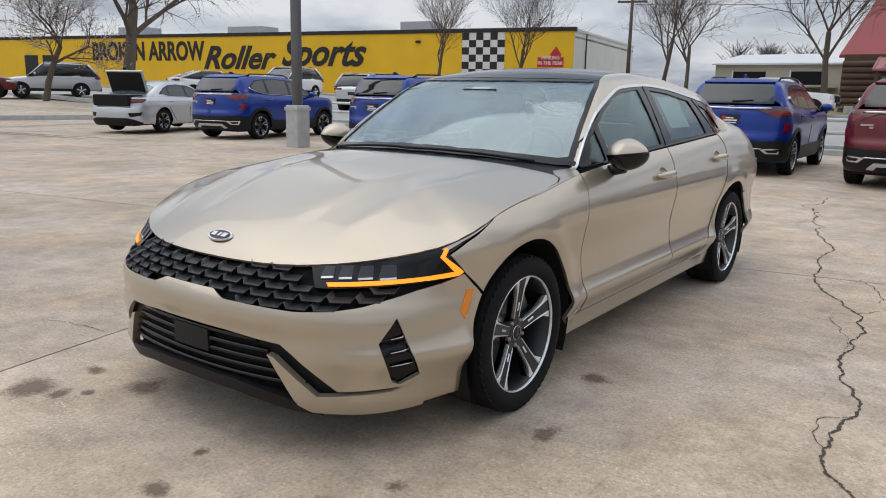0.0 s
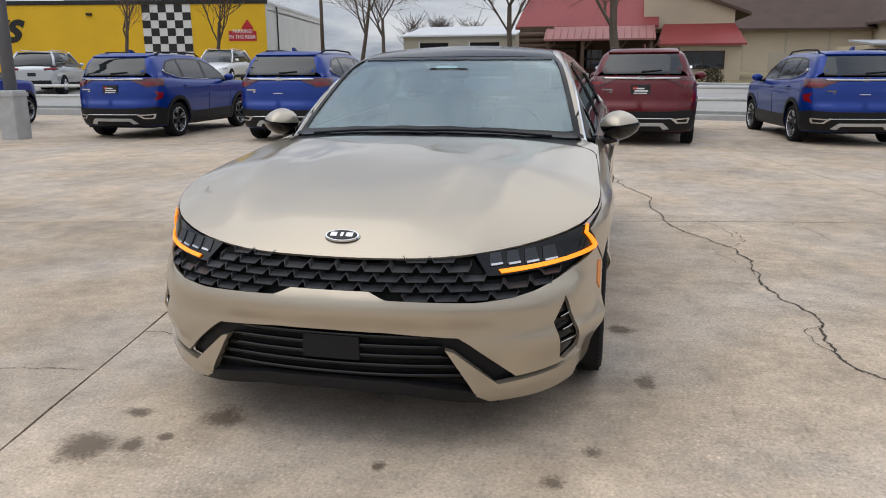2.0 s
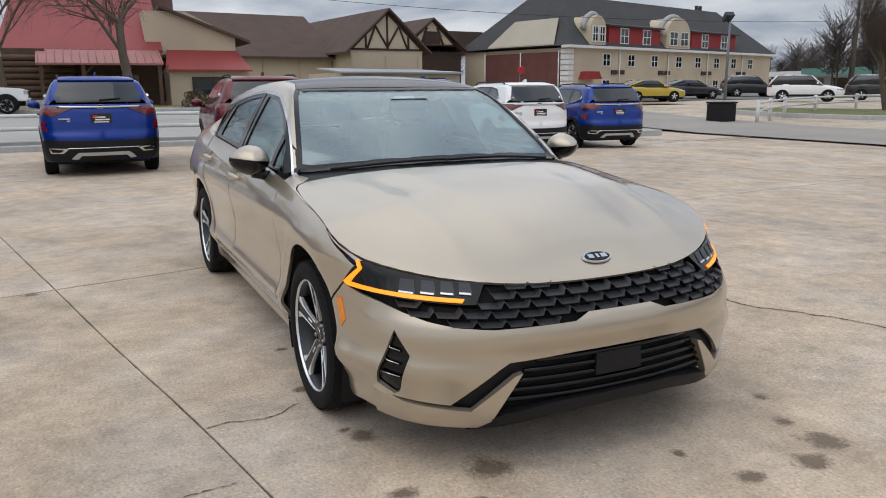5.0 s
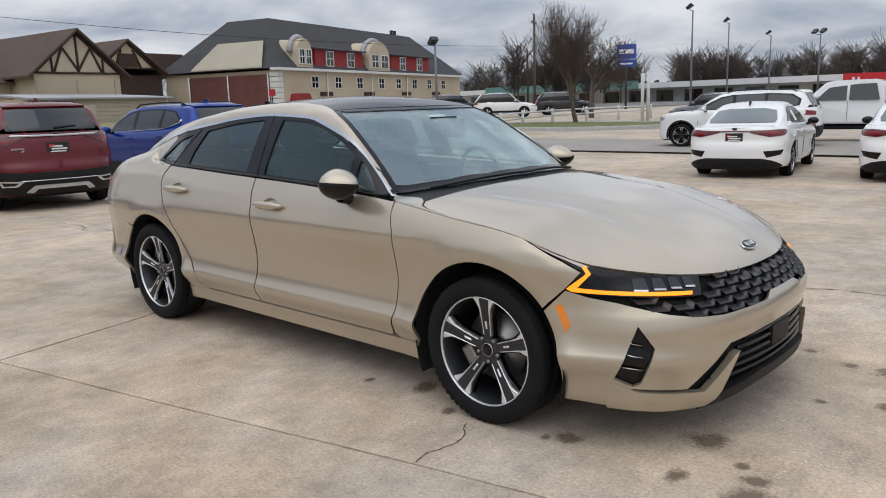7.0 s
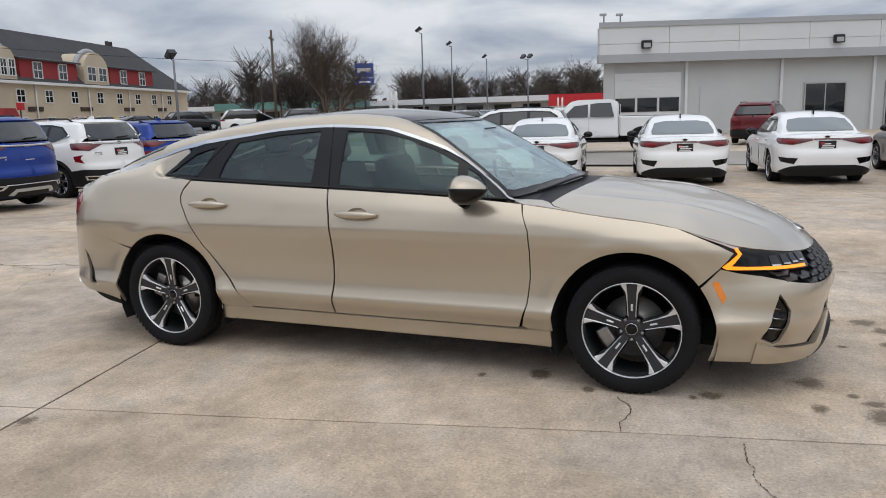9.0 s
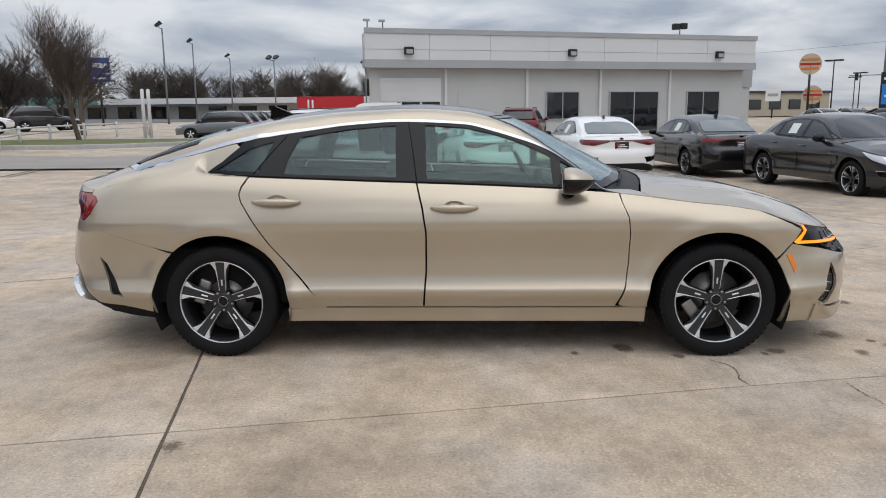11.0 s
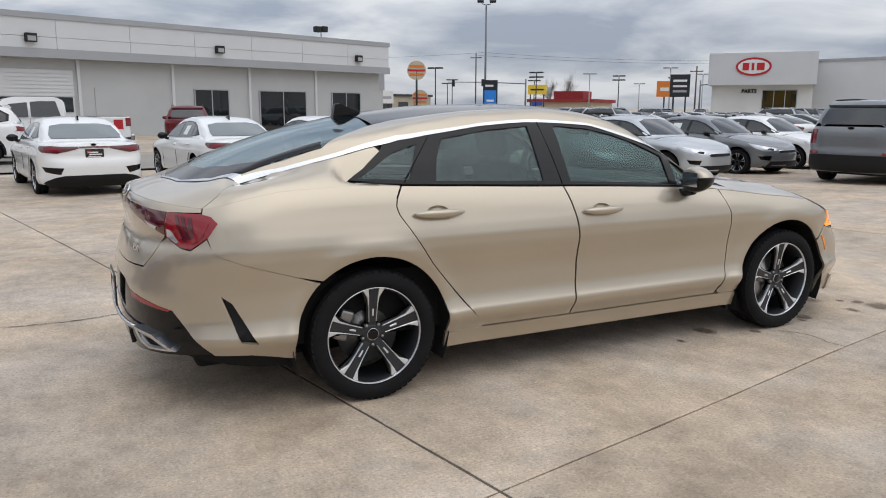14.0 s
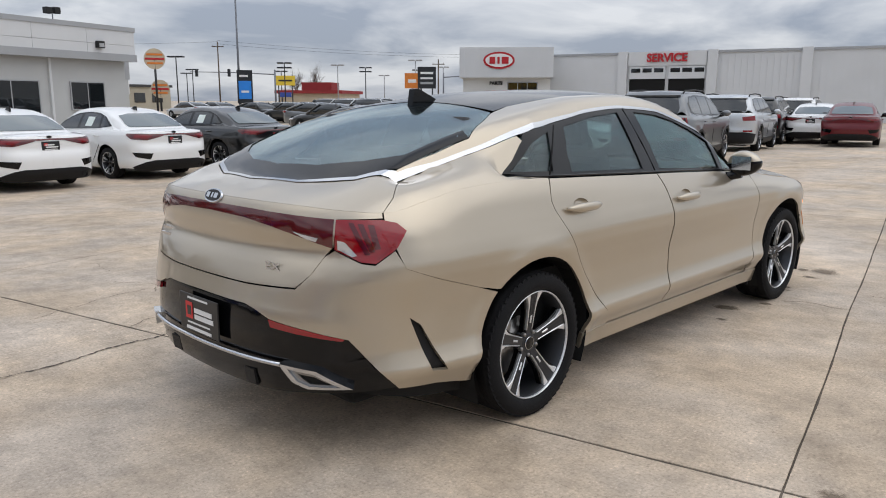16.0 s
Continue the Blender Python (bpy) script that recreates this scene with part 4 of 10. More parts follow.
low_red = thing("red_roofed_shop", "low shop with a red fascia", "building", at=site(-24, 103, 13, 3))
part("wall", box(0, 9, 0, 8, -0.5, 2.0), M["white_wall"], low_red)
part("fascia", box(-0.2, 9.2, -0.2, 8, 2.0, 3.6), M["sign_red"], low_red)
strip = thing("shop_row", "long low row of shops with flat canopies", "building", at=site(-50, 118, 40, 2))
part("wall", box(-50, 60, 3, 15, -0.5, 3.0), M["wall_grey"], strip)
part("canopy", box(-50, 60, 0, 15, 3.0, 3.9), M["panel"], strip)
for k in range(20):
    part("shop_window", box(-48 + k * 5, -45 + k * 5, 2.9, 3.0, 0.2, 2.6), M["dark_glass"], strip)
part("awning", box(-42, -10, -0.4, 0, 3.0, 4.3), M["awning"], strip, "faded teal fascia")


# ---- car bodies as smooth surfaces ----
def curve(table):
    """A smooth monotone-cubic curve through (x, value) knots, in any order."""
    k = sorted(table)
    x, y = np.array([p[0] for p in k], float), np.array([p[1] for p in k], float)
    h, d = np.diff(x), np.diff(y) / np.diff(x)
    m = np.concatenate(([d[0]], np.zeros(len(x) - 2), [d[-1]]))
    for i in range(1, len(x) - 1):
        if d[i - 1] * d[i] > 0:
            w1, w2 = 2 * h[i] + h[i - 1], h[i] + 2 * h[i - 1]
            m[i] = (w1 + w2) / (w1 / d[i - 1] + w2 / d[i])

    def value(t):
        t = np.clip(np.asarray(t, float), x[0], x[-1])
        i = np.clip(np.searchsorted(x, t) - 1, 0, len(x) - 2)
        u = (t - x[i]) / h[i]
        return y[i] * (1 + 2 * u) * (1 - u) ** 2 + h[i] * m[i] * u * (1 - u) ** 2 + y[i + 1] * u * u * (3 - 2 * u) + h[i] * m[i + 1] * u * u * (u - 1)

    return value


class Shape:
    """A car body: a skin wrapped round it (s along the outline from the nose, negative on the right; z up) and a top skin over x, y."""

    def __init__(self, nose, tail, wide, nose_from, tail_from, nose_n, tail_n, shoulder, front, side, rear, crown, roof, hubs, base=None,
                 glass=(2.0, -1.4), bow=(0.35, 0.12), roof_fall=0.10, round_top=(0.02, 0.03, 0.02), hub_z=0.322, arch=0.40, lip=0.012, sharp=0.015, corner=None):
        a = np.linspace(0, np.pi / 2, 240)
        fx, fy = nose_from + (nose - nose_from) * np.cos(a) ** (2 / nose_n), wide * np.sin(a) ** (2 / nose_n)
        mx = np.linspace(nose_from, tail_from, 240)[1:-1]
        b = a[::-1]
        rx, ry = tail_from + (tail - tail_from) * np.cos(b) ** (2 / tail_n), wide * np.sin(b) ** (2 / tail_n)
        x, y = np.concatenate((fx, mx, rx)), np.concatenate((fy, np.full(len(mx), wide), ry))
        s = np.concatenate(([0], np.cumsum(np.hypot(np.diff(x), np.diff(y)))))
        keep = np.concatenate(([True], np.diff(s) > 1e-9))
        x, y, s = x[keep], y[keep], s[keep]
        even = np.linspace(0, s[-1], 900)
        x, y = np.interp(even, s, x), np.interp(even, s, y)
        tx, ty = np.gradient(x, even), np.gradient(y, even)
        k = np.hypot(tx, ty)
        self.s, self.x, self.y, self.nx, self.ny = even, x, y, ty / k, -tx / k
        self.nx[0], self.ny[0], self.nx[-1], self.ny[-1] = 1, 0, -1, 0
        self.length = even[-1]
        self.split = even[np.argmin(np.abs(x - (nose_from + tail_from) / 2))]
        self.zs, self.front, self.side, self.rear = curve(shoulder), curve(front), curve(side), curve(rear)
        self.zc, self.zt = curve(crown), curve(roof)
        self.corner = curve(corner) if corner else None
        self.roof_ends = (min(roof)[0], max(roof)[0])
        self.hubs, self.hub_z, self.arch, self.lip = hubs, hub_z, arch, lip
        self.glass, self.bow, self.roof_fall, self.round_top, self.sharp = glass, bow, roof_fall, round_top, sharp
        self.mid = sum(hubs) / 2
        ring = self.wrap(even, self.zs(x))
        order = np.argsort(ring[:, 0])
        self.ring_x, self.ring_y, self.ring_z = ring[order, 0], ring[order, 1], ring[order, 2]
        self.base = curve(base) if base else None
        # the nose is capped by arcs drawn from one point out to the ring
        self.cap_x = nose_from - 0.35
        fore = self.ring_x > self.cap_x
        turn = np.arctan2(self.ring_y[fore], self.ring_x[fore] - self.cap_x)
        sort = np.argsort(turn)
        self.cap_turn, self.cap_r, self.cap_z = turn[sort], np.hypot(self.ring_y[fore], self.ring_x[fore] - self.cap_x)[sort], self.ring_z[fore][sort]

    # places on the outline
    def sx(self, x, side=1):
        """s of a place x along one flank."""
        return side * float(np.interp(-x, -self.x, self.s))

    def fy(self, y):
        """s of a place y across the nose."""
        half = self.s <= self.split
        return math.copysign(float(np.interp(abs(y), self.y[half], self.s[half])), y)

    def ry(self, y):
        """s of a place y across the tail."""
        half = self.s >= self.split
        return math.copysign(float(np.interp(-abs(y), -self.y[half], self.s[half])), y)

    def wrap(self, s, z):
        s, z = np.broadcast_arrays(np.asarray(s, float), np.asarray(z, float))
        a = np.abs(s)
        x, y, nx, ny = (np.interp(a, self.s, q) for q in (self.x, self.y, self.nx, self.ny))
        f, r = np.clip(nx, 0, 1) ** 2, np.clip(-nx, 0, 1) ** 2
        w = 1 - f - r
        top = self.zs(x)
        u = np.clip((z - top + 0.10) / 0.10, 0, 1.5)
        d = f * (self.front(z) + self.round_top[0] * u * u) + w * (self.side(z) + self.round_top[1] * u * u) + r * (self.rear(z) + self.round_top[2] * u * u)
        if self.corner is not None:
            d = d - self.corner(z) * 4 * f * w * (nx > 0)
        for h in self.hubs:
            q = np.hypot(x - h, z - self.hub_z)
            d = d - w * self.lip * np.exp(-(((q - self.arch - 0.02) / 0.05) ** 2))
        return np.stack([x - nx * d, np.where(s < 0, -1, 1) * (y - ny * d), z], -1)

    def cap(self, x, w):
        turn = np.arctan2(w, np.maximum(x - self.cap_x, 1e-6))
        k = np.clip(np.hypot(w, x - self.cap_x) / np.interp(turn, self.cap_turn, self.cap_r), 0, 1.05)
        edge, crest = np.interp(turn, self.cap_turn, self.cap_z), self.zc(self.cap_x)
        lip = self.zc(self.cap_x + self.cap_r[0])
        ahead = (self.zc(self.cap_x + k * self.cap_r[0]) - lip) / (crest - lip)
        c = np.cos(turn) ** 2
        return edge + (crest - edge) * (c * ahead + (1 - c) * (1 - k ** 2.6))

    def top(self, x, y):
        x, y = np.broadcast_arrays(np.asarray(x, float), np.asarray(y, float))
        w = np.abs(y)
        yr, zr = np.interp(x, self.ring_x, self.ring_y), np.interp(x, self.ring_x, self.ring_z)
        flat = zr + (np.maximum(self.zc(x), zr - 0.05) - zr) * (1 - np.clip(w / np.maximum(yr, 0.05), 0, 1) ** 2.6)
        flat = flat + (self.cap(x, w) - flat) * np.clip((x - self.cap_x) / 0.35, 0, 1) ** 2
        k = np.clip((x - self.mid) / 0.8, -1, 1)
        shift = np.where(k > 0, self.bow[0] * k, self.bow[1] * k) * w * w
        along = x + shift
        t = self.zt(along) - self.roof_fall * w * w - 0.7 * np.clip(along - self.roof_ends[1], 0, 9) - 0.7 * np.clip(self.roof_ends[0] - along, 0, 9)
        yb = yr - 0.004
        if self.base is not None:
            yb = np.minimum(yb, self.base(x))
        d = yb - w
        g = zr + self.glass[0] * d + self.glass[1] * np.clip(d, 0, 1) ** 2
        e = self.sharp
        lowest = np.minimum(t, g)
        house = lowest - e * np.log(np.exp(-(t - lowest) / e) + np.exp(-(g - lowest) / e))
        high = np.maximum(flat, house)
        return high + 0.012 * np.log(np.exp((flat - high) / 0.012) + np.exp((house - high) / 0.012)) - 0.012 * math.log(2) * np.exp(-(((flat - house) / 0.03) ** 2))

    def top_skin(self, x, y):
        x, y = np.broadcast_arrays(np.asarray(x, float), np.asarray(y, float))
        return np.stack([x, y, self.top(x, y)], -1)

    def side_skin(self, x, z, side):
        """The flank of the glasshouse at x and height z."""
        x, z = np.broadcast_arrays(np.asarray(x, float), np.asarray(z, float))
        lo, hi = np.full(x.shape, 0.30), np.interp(x, self.ring_x, self.ring_y) + 0.02
        for _ in range(40):
            m = (lo + hi) / 2
            above = self.top(x, m) > z
            lo, hi = np.where(above, m, lo), np.where(above, hi, m)
        return np.stack([x, side * (lo + hi) / 2, z], -1)

    def end_skin(self, y, z, front):
        """The windscreen (front) or the rear window at y and height z."""
        y, z = np.broadcast_arrays(np.asarray(y, float), np.asarray(z, float))
        lo = np.full(y.shape, self.mid - (0.2 if front else 0.4))
        hi = np.full(y.shape, self.ring_x[-1] if front else self.ring_x[0])
        for _ in range(40):
            m = (lo + hi) / 2
            above = self.top(m, y) > z
            lo, hi = np.where(above, m, lo), np.where(above, hi, m)
        return np.stack([(lo + hi) / 2, y, z], -1)


HERO = Shape(
    nose=2.36, tail=-2.49, wide=0.925, nose_from=1.6, tail_from=-1.75, nose_n=2.22, tail_n=2.8, corner=[(0.1, 0.042), (0.35, 0.042), (0.48, 0.035), (0.60, 0.018), (0.68, 0.0), (1.1, 0.0)],
    shoulder=[(2.46, 0.662), (2.34, 0.666), (2.265, 0.676), (2.17, 0.694), (2.08, 0.711), (1.985, 0.728), (1.87, 0.752), (1.75, 0.790), (1.55, 0.842), (1.2, 0.885), (0.95, 0.918), (0.6, 0.948), (0, 0.98), (-0.5, 1.0), (-1, 1.022), (-1.5, 1.04), (-1.8, 1.03), (-2.0, 1.0), (-2.2, 0.965), (-2.35, 0.976), (-2.47, 0.990), (-2.6, 0.995)],
    front=[(0.12, 0.07), (0.18, 0.035), (0.24, 0.018), (0.42, 0.02), (0.50, 0.0), (0.545, 0.010), (0.58, 0.035), (0.62, 0.062), (0.66, 0.085), (0.75, 0.13)],
    side=[(0.12, 0.13), (0.20, 0.075), (0.27, 0.056), (0.305, 0.040), (0.375, 0.002), (0.39, 0.001), (0.41, 0.009), (0.47, 0.026), (0.57, 0.030), (0.68, 0.014), (0.74, 0.004), (0.775, 0.004), (0.81, 0.011), (0.87, 0.031), (0.95, 0.058), (1.1, 0.09)],
    rear=[(0.15, 0.08), (0.3, 0.012), (0.45, 0.0), (0.57, 0.006), (0.62, 0.018), (0.72, 0.045), (0.76, 0.060), (0.82, 0.085), (0.90, 0.070), (0.97, 0.070), (1.02, 0.09)],
    crown=[(2.6, 0.662), (2.267, 0.664), (2.248, 0.678), (2.215, 0.703), (2.17, 0.733), (2.075, 0.784), (1.79, 0.875), (1.4, 0.945), (1.0, 0.985), (0.5, 0.99), (-1.5, 1.05), (-2.0, 1.065), (-2.2, 1.052), (-2.30, 1.030), (-2.36, 1.010), (-2.395, 0.993), (-2.6, 0.990)],
    roof=[(1.3, 0.82), (1.08, 0.945), (1.0, 0.99), (0.6, 1.205), (0.25, 1.362), (0, 1.412), (-0.3, 1.432), (-0.7, 1.42), (-1.1, 1.378), (-1.5, 1.305), (-1.85, 1.20), (-2.17, 1.062), (-2.4, 0.95)],
    hubs=(1.405, -1.405), base=[(1.0, 0.80), (0.5, 0.84), (0, 0.86), (-0.8, 0.85), (-1.3, 0.80), (-1.6, 0.735), (-1.9, 0.66), (-2.3, 0.58)])


# ---- panels cut out of those surfaces ----
from mathutils.geometry import delaunay_2d_cdt


def inside(points, loops):
    hit = np.zeros(len(points), bool)
    for loop in loops:
        a = np.asarray(loop)
        b = np.roll(a, -1, 0)
        for (x0, y0), (x1, y1) in zip(a, b):
            if y0 != y1:
                m = ((points[:, 1] < y0) != (points[:, 1] < y1)) & (points[:, 0] < x0 + (points[:, 1] - y0) * (x1 - x0) / (y1 - y0))
                hit ^= m
    return hit


def finer(loop, step):
    out = []
    for p, q in zip(loop, loop[1:] + loop[:1]):
        n = max(1, int(math.ceil(math.hypot(q[0] - p[0], q[1] - p[1]) / step)))
        out += [(p[0] + (q[0] - p[0]) * i / n, p[1] + (q[1] - p[1]) * i / n) for i in range(n)]
    return out


def panel(outer, skin, off=0.0, thick=0.02, step=0.05, holes=(), soft=0.0):
    """Vertices, faces and corner normals of a plate with the flat outline 'outer' laid on a skin, 'off' proud of it; soft: how far its rim sinks."""
    loops = [finer(list(l), step) for l in (outer, *holes)]
    pts, edges = [], []
    for l in loops:
        k = len(pts)
        pts += l
        edges += [(k + i, k + (i + 1) % len(l)) for i in range(len(l))]
    rim = len(pts)
    a = np.array(loops[0])
    lo, hi = a.min(0), a.max(0)
    gx, gy = np.meshgrid(np.arange(lo[0] + step / 2, hi[0], step), np.arange(lo[1] + step / 2, hi[1], step))
    gx = gx + np.where((np.arange(gx.shape[0]) % 2 == 1)[:, None], step / 2, 0)
    grid = np.stack([gx.ravel(), gy.ravel()], -1)
    if len(grid):
        grid = grid[inside(grid, loops)]
    if len(grid):
        edge_pts = np.array(pts)
        near = np.min(np.hypot(grid[:, None, 0] - edge_pts[None, :, 0], grid[:, None, 1] - edge_pts[None, :, 1]), 1) if len(grid) * len(pts) < 4e7 else np.ones(len(grid))
        pts += [tuple(p) for p in grid[near > step * 0.45]]
    vs, _, fs, orig, _, _ = delaunay_2d_cdt([Vector(p) for p in pts], edges, [], 0, 1e-7)
    vs = np.array([tuple(v) for v in vs])
    cen = np.array([vs[list(f)].mean(0) for f in fs])
    ok = inside(cen, loops)
    fs = [list(f) for f, k in zip(fs, ok) if k]
    on_rim = np.array([any(o < rim for o in os) for os in orig])
    p0 = skin(vs[:, 0], vs[:, 1])
    e = 1e-3
    du = skin(vs[:, 0] + e, vs[:, 1]) - skin(vs[:, 0] - e, vs[:, 1])
    dv = skin(vs[:, 0], vs[:, 1] + e) - skin(vs[:, 0], vs[:, 1] - e)
    n = np.cross(du, dv)
    n /= np.maximum(np.linalg.norm(n, axis=1), 1e-12)[:, None]
    flip = np.sum(n * (p0 - np.array([0, 0, 0.55])), 1).sum() < 0
    if flip:
        n = -n
    out = p0 + n * (off - soft * on_rim)[:, None] if soft else p0 + n * off
    back = p0 + n * (off - thick)
    sign = np.cross(vs[[f[1] for f in fs]] - vs[[f[0] for f in fs]], vs[[f[2] for f in fs]] - vs[[f[0] for f in fs]])
    fs = [f if (s > 0) != flip else f[::-1] for f, s in zip(fs, sign)]
    k = len(vs)
    count = {}
    for f in fs:
        for i in range(3):
            count.setdefault(frozenset((f[i], f[(i + 1) % 3])), []).append((f[i], f[(i + 1) % 3]))
    border = [c[0] for c in count.values() if len(c) == 1]
    faces = list(fs) + [[i + k for i in f[::-1]] for f in fs] + [[b, a, a + k, b + k] for a, b in border]
    normals = [tuple(n[i]) for f in fs for i in f]
    return np.concatenate((out, back)), faces, normals


def plate(name, panels, mat, parent, label=""):
    """One mesh out of one or more panels, with the skin's own smooth normals."""
    verts, faces, fixed = [], [], {}
    for v, f, n in panels:
        k = len(verts)
        start = len(faces)
        verts += [tuple(p) for p in v]
        faces += [[i + k for i in q] for q in f]
        fixed[start] = n
    me = bpy.data.meshes.new(name)
    me.from_pydata(verts, [], faces)
    me.materials.append(mat)
    for p in me.polygons:
        p.use_smooth = True
    normals = [tuple(me.polygons[i].normal) for i in range(len(faces)) for _ in faces[i]]
    starts = [p.loop_start for p in me.polygons]
    for start, n in fixed.items():
        at = starts[start]
        normals[at : at + len(n)] = n
    me.normals_split_custom_set(normals)
    ob = new(name, me)
    ob.parent = parent
    return tagged(ob, label)


def arc(cx, cz, r, a0, a1, n=14):
    return [(cx + r * math.cos(radians(a0 + (a1 - a0) * i / n)), cz + r * math.sin(radians(a0 + (a1 - a0) * i / n))) for i in range(n + 1)]


def both(half):
    """A closed outline from its half with first coordinate >= 0, from the middle line round to the middle line."""
    return list(half) + [(-a, b) for a, b in half[::-1] if abs(a) > 1e-9]


def turned(profile, segments=40, axis="y", bm=None):
    """A lathe: profile of (radius, along)."""
    bm = bm or bmesh.new()
    rings = []
    for r, y in profile:
        rings.append([bm.verts.new((r * math.cos(2 * math.pi * k / segments), y, r * math.sin(2 * math.pi * k / segments))) for k in range(segments)])
    for a, b in zip(rings, rings[1:]):
        for k in range(segments):
            bm.faces.new((a[k], b[k], b[(k + 1) % segments], a[(k + 1) % segments])).smooth = True
    return bm


def make_wheel(car, x, y, z, r=0.322, rim=0.238, width=0.23, style="split", detail=True, face="alloy"):
    """A wheel at the hub place, outer face away from the car's middle: barrel, tyre, spokes, cap, nuts, disc and caliper."""
    side = 1 if y > 0 else -1
    w = width / 2
    wheel = part("wheel", turned([(rim * 0.93, -w * 0.9), (rim * 0.97, -w * 0.2), (rim * 0.955, w * 0.75), (rim, w * 0.86), (rim * 1.015, w * 0.90)], 40 if detail else 24), M["alloy_dark"], car, "dark alloy rim barrel")
    wheel.matrix_local = Matrix.Translation((x, y, z)) @ (Matrix() if side > 0 else Matrix.Rotation(math.pi, 4, "Z"))
    seg = 72 if detail else 28
    t = turned([(rim, w * 0.80), (rim * 1.02, w * 0.93), (rim + (r - rim) * 0.35, w * 1.03), (rim + (r - rim) * 0.72, w * 1.0), (r * 0.985, w * 0.86), (r, w * 0.68), (r * 1.002, w * 0.36), (r * 0.985, w * 0.33), (r * 0.985, w * 0.28), (r * 1.003, w * 0.25), (r * 1.003, -w * 0.25), (r * 0.985, -w * 0.28), (r * 0.985, -w * 0.33), (r, -w * 0.4), (r, -w * 0.7), (r * 0.97, -w * 0.9), (rim, -w * 0.9)], seg)
    tyre = part("tyre", t, M["tyre"], wheel, "black rubber tyre")
    if detail:
        tread = bmesh.new()
        for k in range(60):
            a = 2 * math.pi * k / 60
            m = Matrix.Rotation(a, 4, "Y") @ Matrix.Translation((r * 0.9735, w * 0.74, 0)) @ Matrix.Rotation(0.25, 4, "X")
            b = bmesh.new()
            bmesh.ops.create_cube(b, size=1)
            bmesh.ops.transform(b, matrix=m @ Matrix.Diagonal((0.011, w * 0.34, 0.024, 1)), verts=b.verts)
            me = bpy.data.meshes.new("tmp")
            b.to_mesh(me)
            b.free()
            tread.from_mesh(me)
            bpy.data.meshes.remove(me)
        part("tread_block", tread, M["tyre"], wheel)
    part("rim_lip", turned([(rim * 0.984, w * 0.84), (rim * 0.990, w * 0.91), (rim * 1.0, w * 0.93), (rim * 1.010, w * 0.90)], 48 if detail else 28), M[face], wheel, "bright rim lip")

    def dish(r_):
        return w * 0.80 - 0.028 * (1 - (r_ / rim)) ** 1.0 * 1.2

    def strut(poly, deep, mat, name, label=""):
        """A spoke piece: (radius, across) outline, drawn out behind the wheel's dished face; one mesh for all five turns."""
        first = None
        for k in range(5):
            if first is None:
                bm = bmesh.new()
                f = [bm.verts.new((q * 1.0, dish(q) + deep, p)) for q, p in poly]
                b = [bm.verts.new((q, dish(q) - 0.035, p * 1.05)) for q, p in poly]
                bm.faces.new(f)
                bm.faces.new(b[::-1])
                n = len(poly)
                for i in range(n):
                    bm.faces.new((f[i], b[i], b[(i + 1) % n], f[(i + 1) % n]))
                bmesh.ops.recalc_face_normals(bm, faces=bm.faces[:])
                if detail:
                    bmesh.ops.bevel(bm, geom=[e for e in bm.edges if all(v.co.y > dish(math.hypot(v.co.x, v.co.z)) + deep - 0.004 for v in e.verts)], offset=0.0022, segments=1, affect="EDGES")
                first = part(name, bm, M[mat], wheel, label)
                first.matrix_local = Matrix.Rotation(radians(-90), 4, "Y")
            else:
                share(name, first, wheel, Matrix.Rotation(radians(-90 + 72 * k), 4, "Y"))

    for s in (1, -1):
        strut([(rim * 0.52, s * 0.0225), (rim * 0.78, s * 0.030), (rim * 0.90, s * 0.047), (rim * 0.995, s * 0.066), (rim * 0.995, s * 0.027), (rim * 0.75, s * 0.0215), (rim * 0.55, s * 0.0195)], 0.003, face, "spoke", "machined bright spoke end")
        if detail:
            strut([(0.062, s * 0.0165), (0.062, s * 0.0200), (rim * 0.56, s * 0.0235), (rim * 0.56, s * 0.0195)], 0.0028, face, "spoke_edge", "thin machined spoke edge")
            strut([(0.075, s * 0.0075), (0.075, s * 0.0095), (rim * 0.93, s * 0.0110), (rim * 0.93, s * 0.0090)], 0.0022, "alloy_mid", "spoke_rib", "fine raised rib")
    strut([(0.040, -0.0195), (0.040, 0.0195), (rim * 0.70, 0.0205), (rim * 0.985, 0.0265), (rim * 0.985, -0.0265), (rim * 0.70, -0.0205)], 0.0005, "alloy_dark", "spoke_core", "dark grey spoke channel")
    if detail:
        strut([(0.092, -0.0045), (0.092, 0.0045), (0.128, 0.005), (0.128, -0.005)], 0.0035, face, "spoke_inlay", "small bright inlay")
    if detail:
        strut([(0.045, -0.026), (0.045, 0.026), (rim * 0.62, 0.031), (rim * 0.965, 0.060), (rim * 0.965, -0.060), (rim * 0.62, -0.031)], -0.010, "gloss", "spoke_back", "black spoke back")
    part("hub", turned([(0.052, -0.02), (0.056, dish(0.05) - 0.004), (0.034, dish(0.05) + 0.004), (0.0305, dish(0.04) + 0.003)], 24), M["alloy_dark"], wheel)
    cap = turned([(0.030, dish(0.04)), (0.030, dish(0.04) + 0.006), (0.026, dish(0.04) + 0.008), (0.0005, dish(0.04) + 0.009)], 24)
    part("centre_cap", cap, M["gloss"], wheel, "black centre cap")
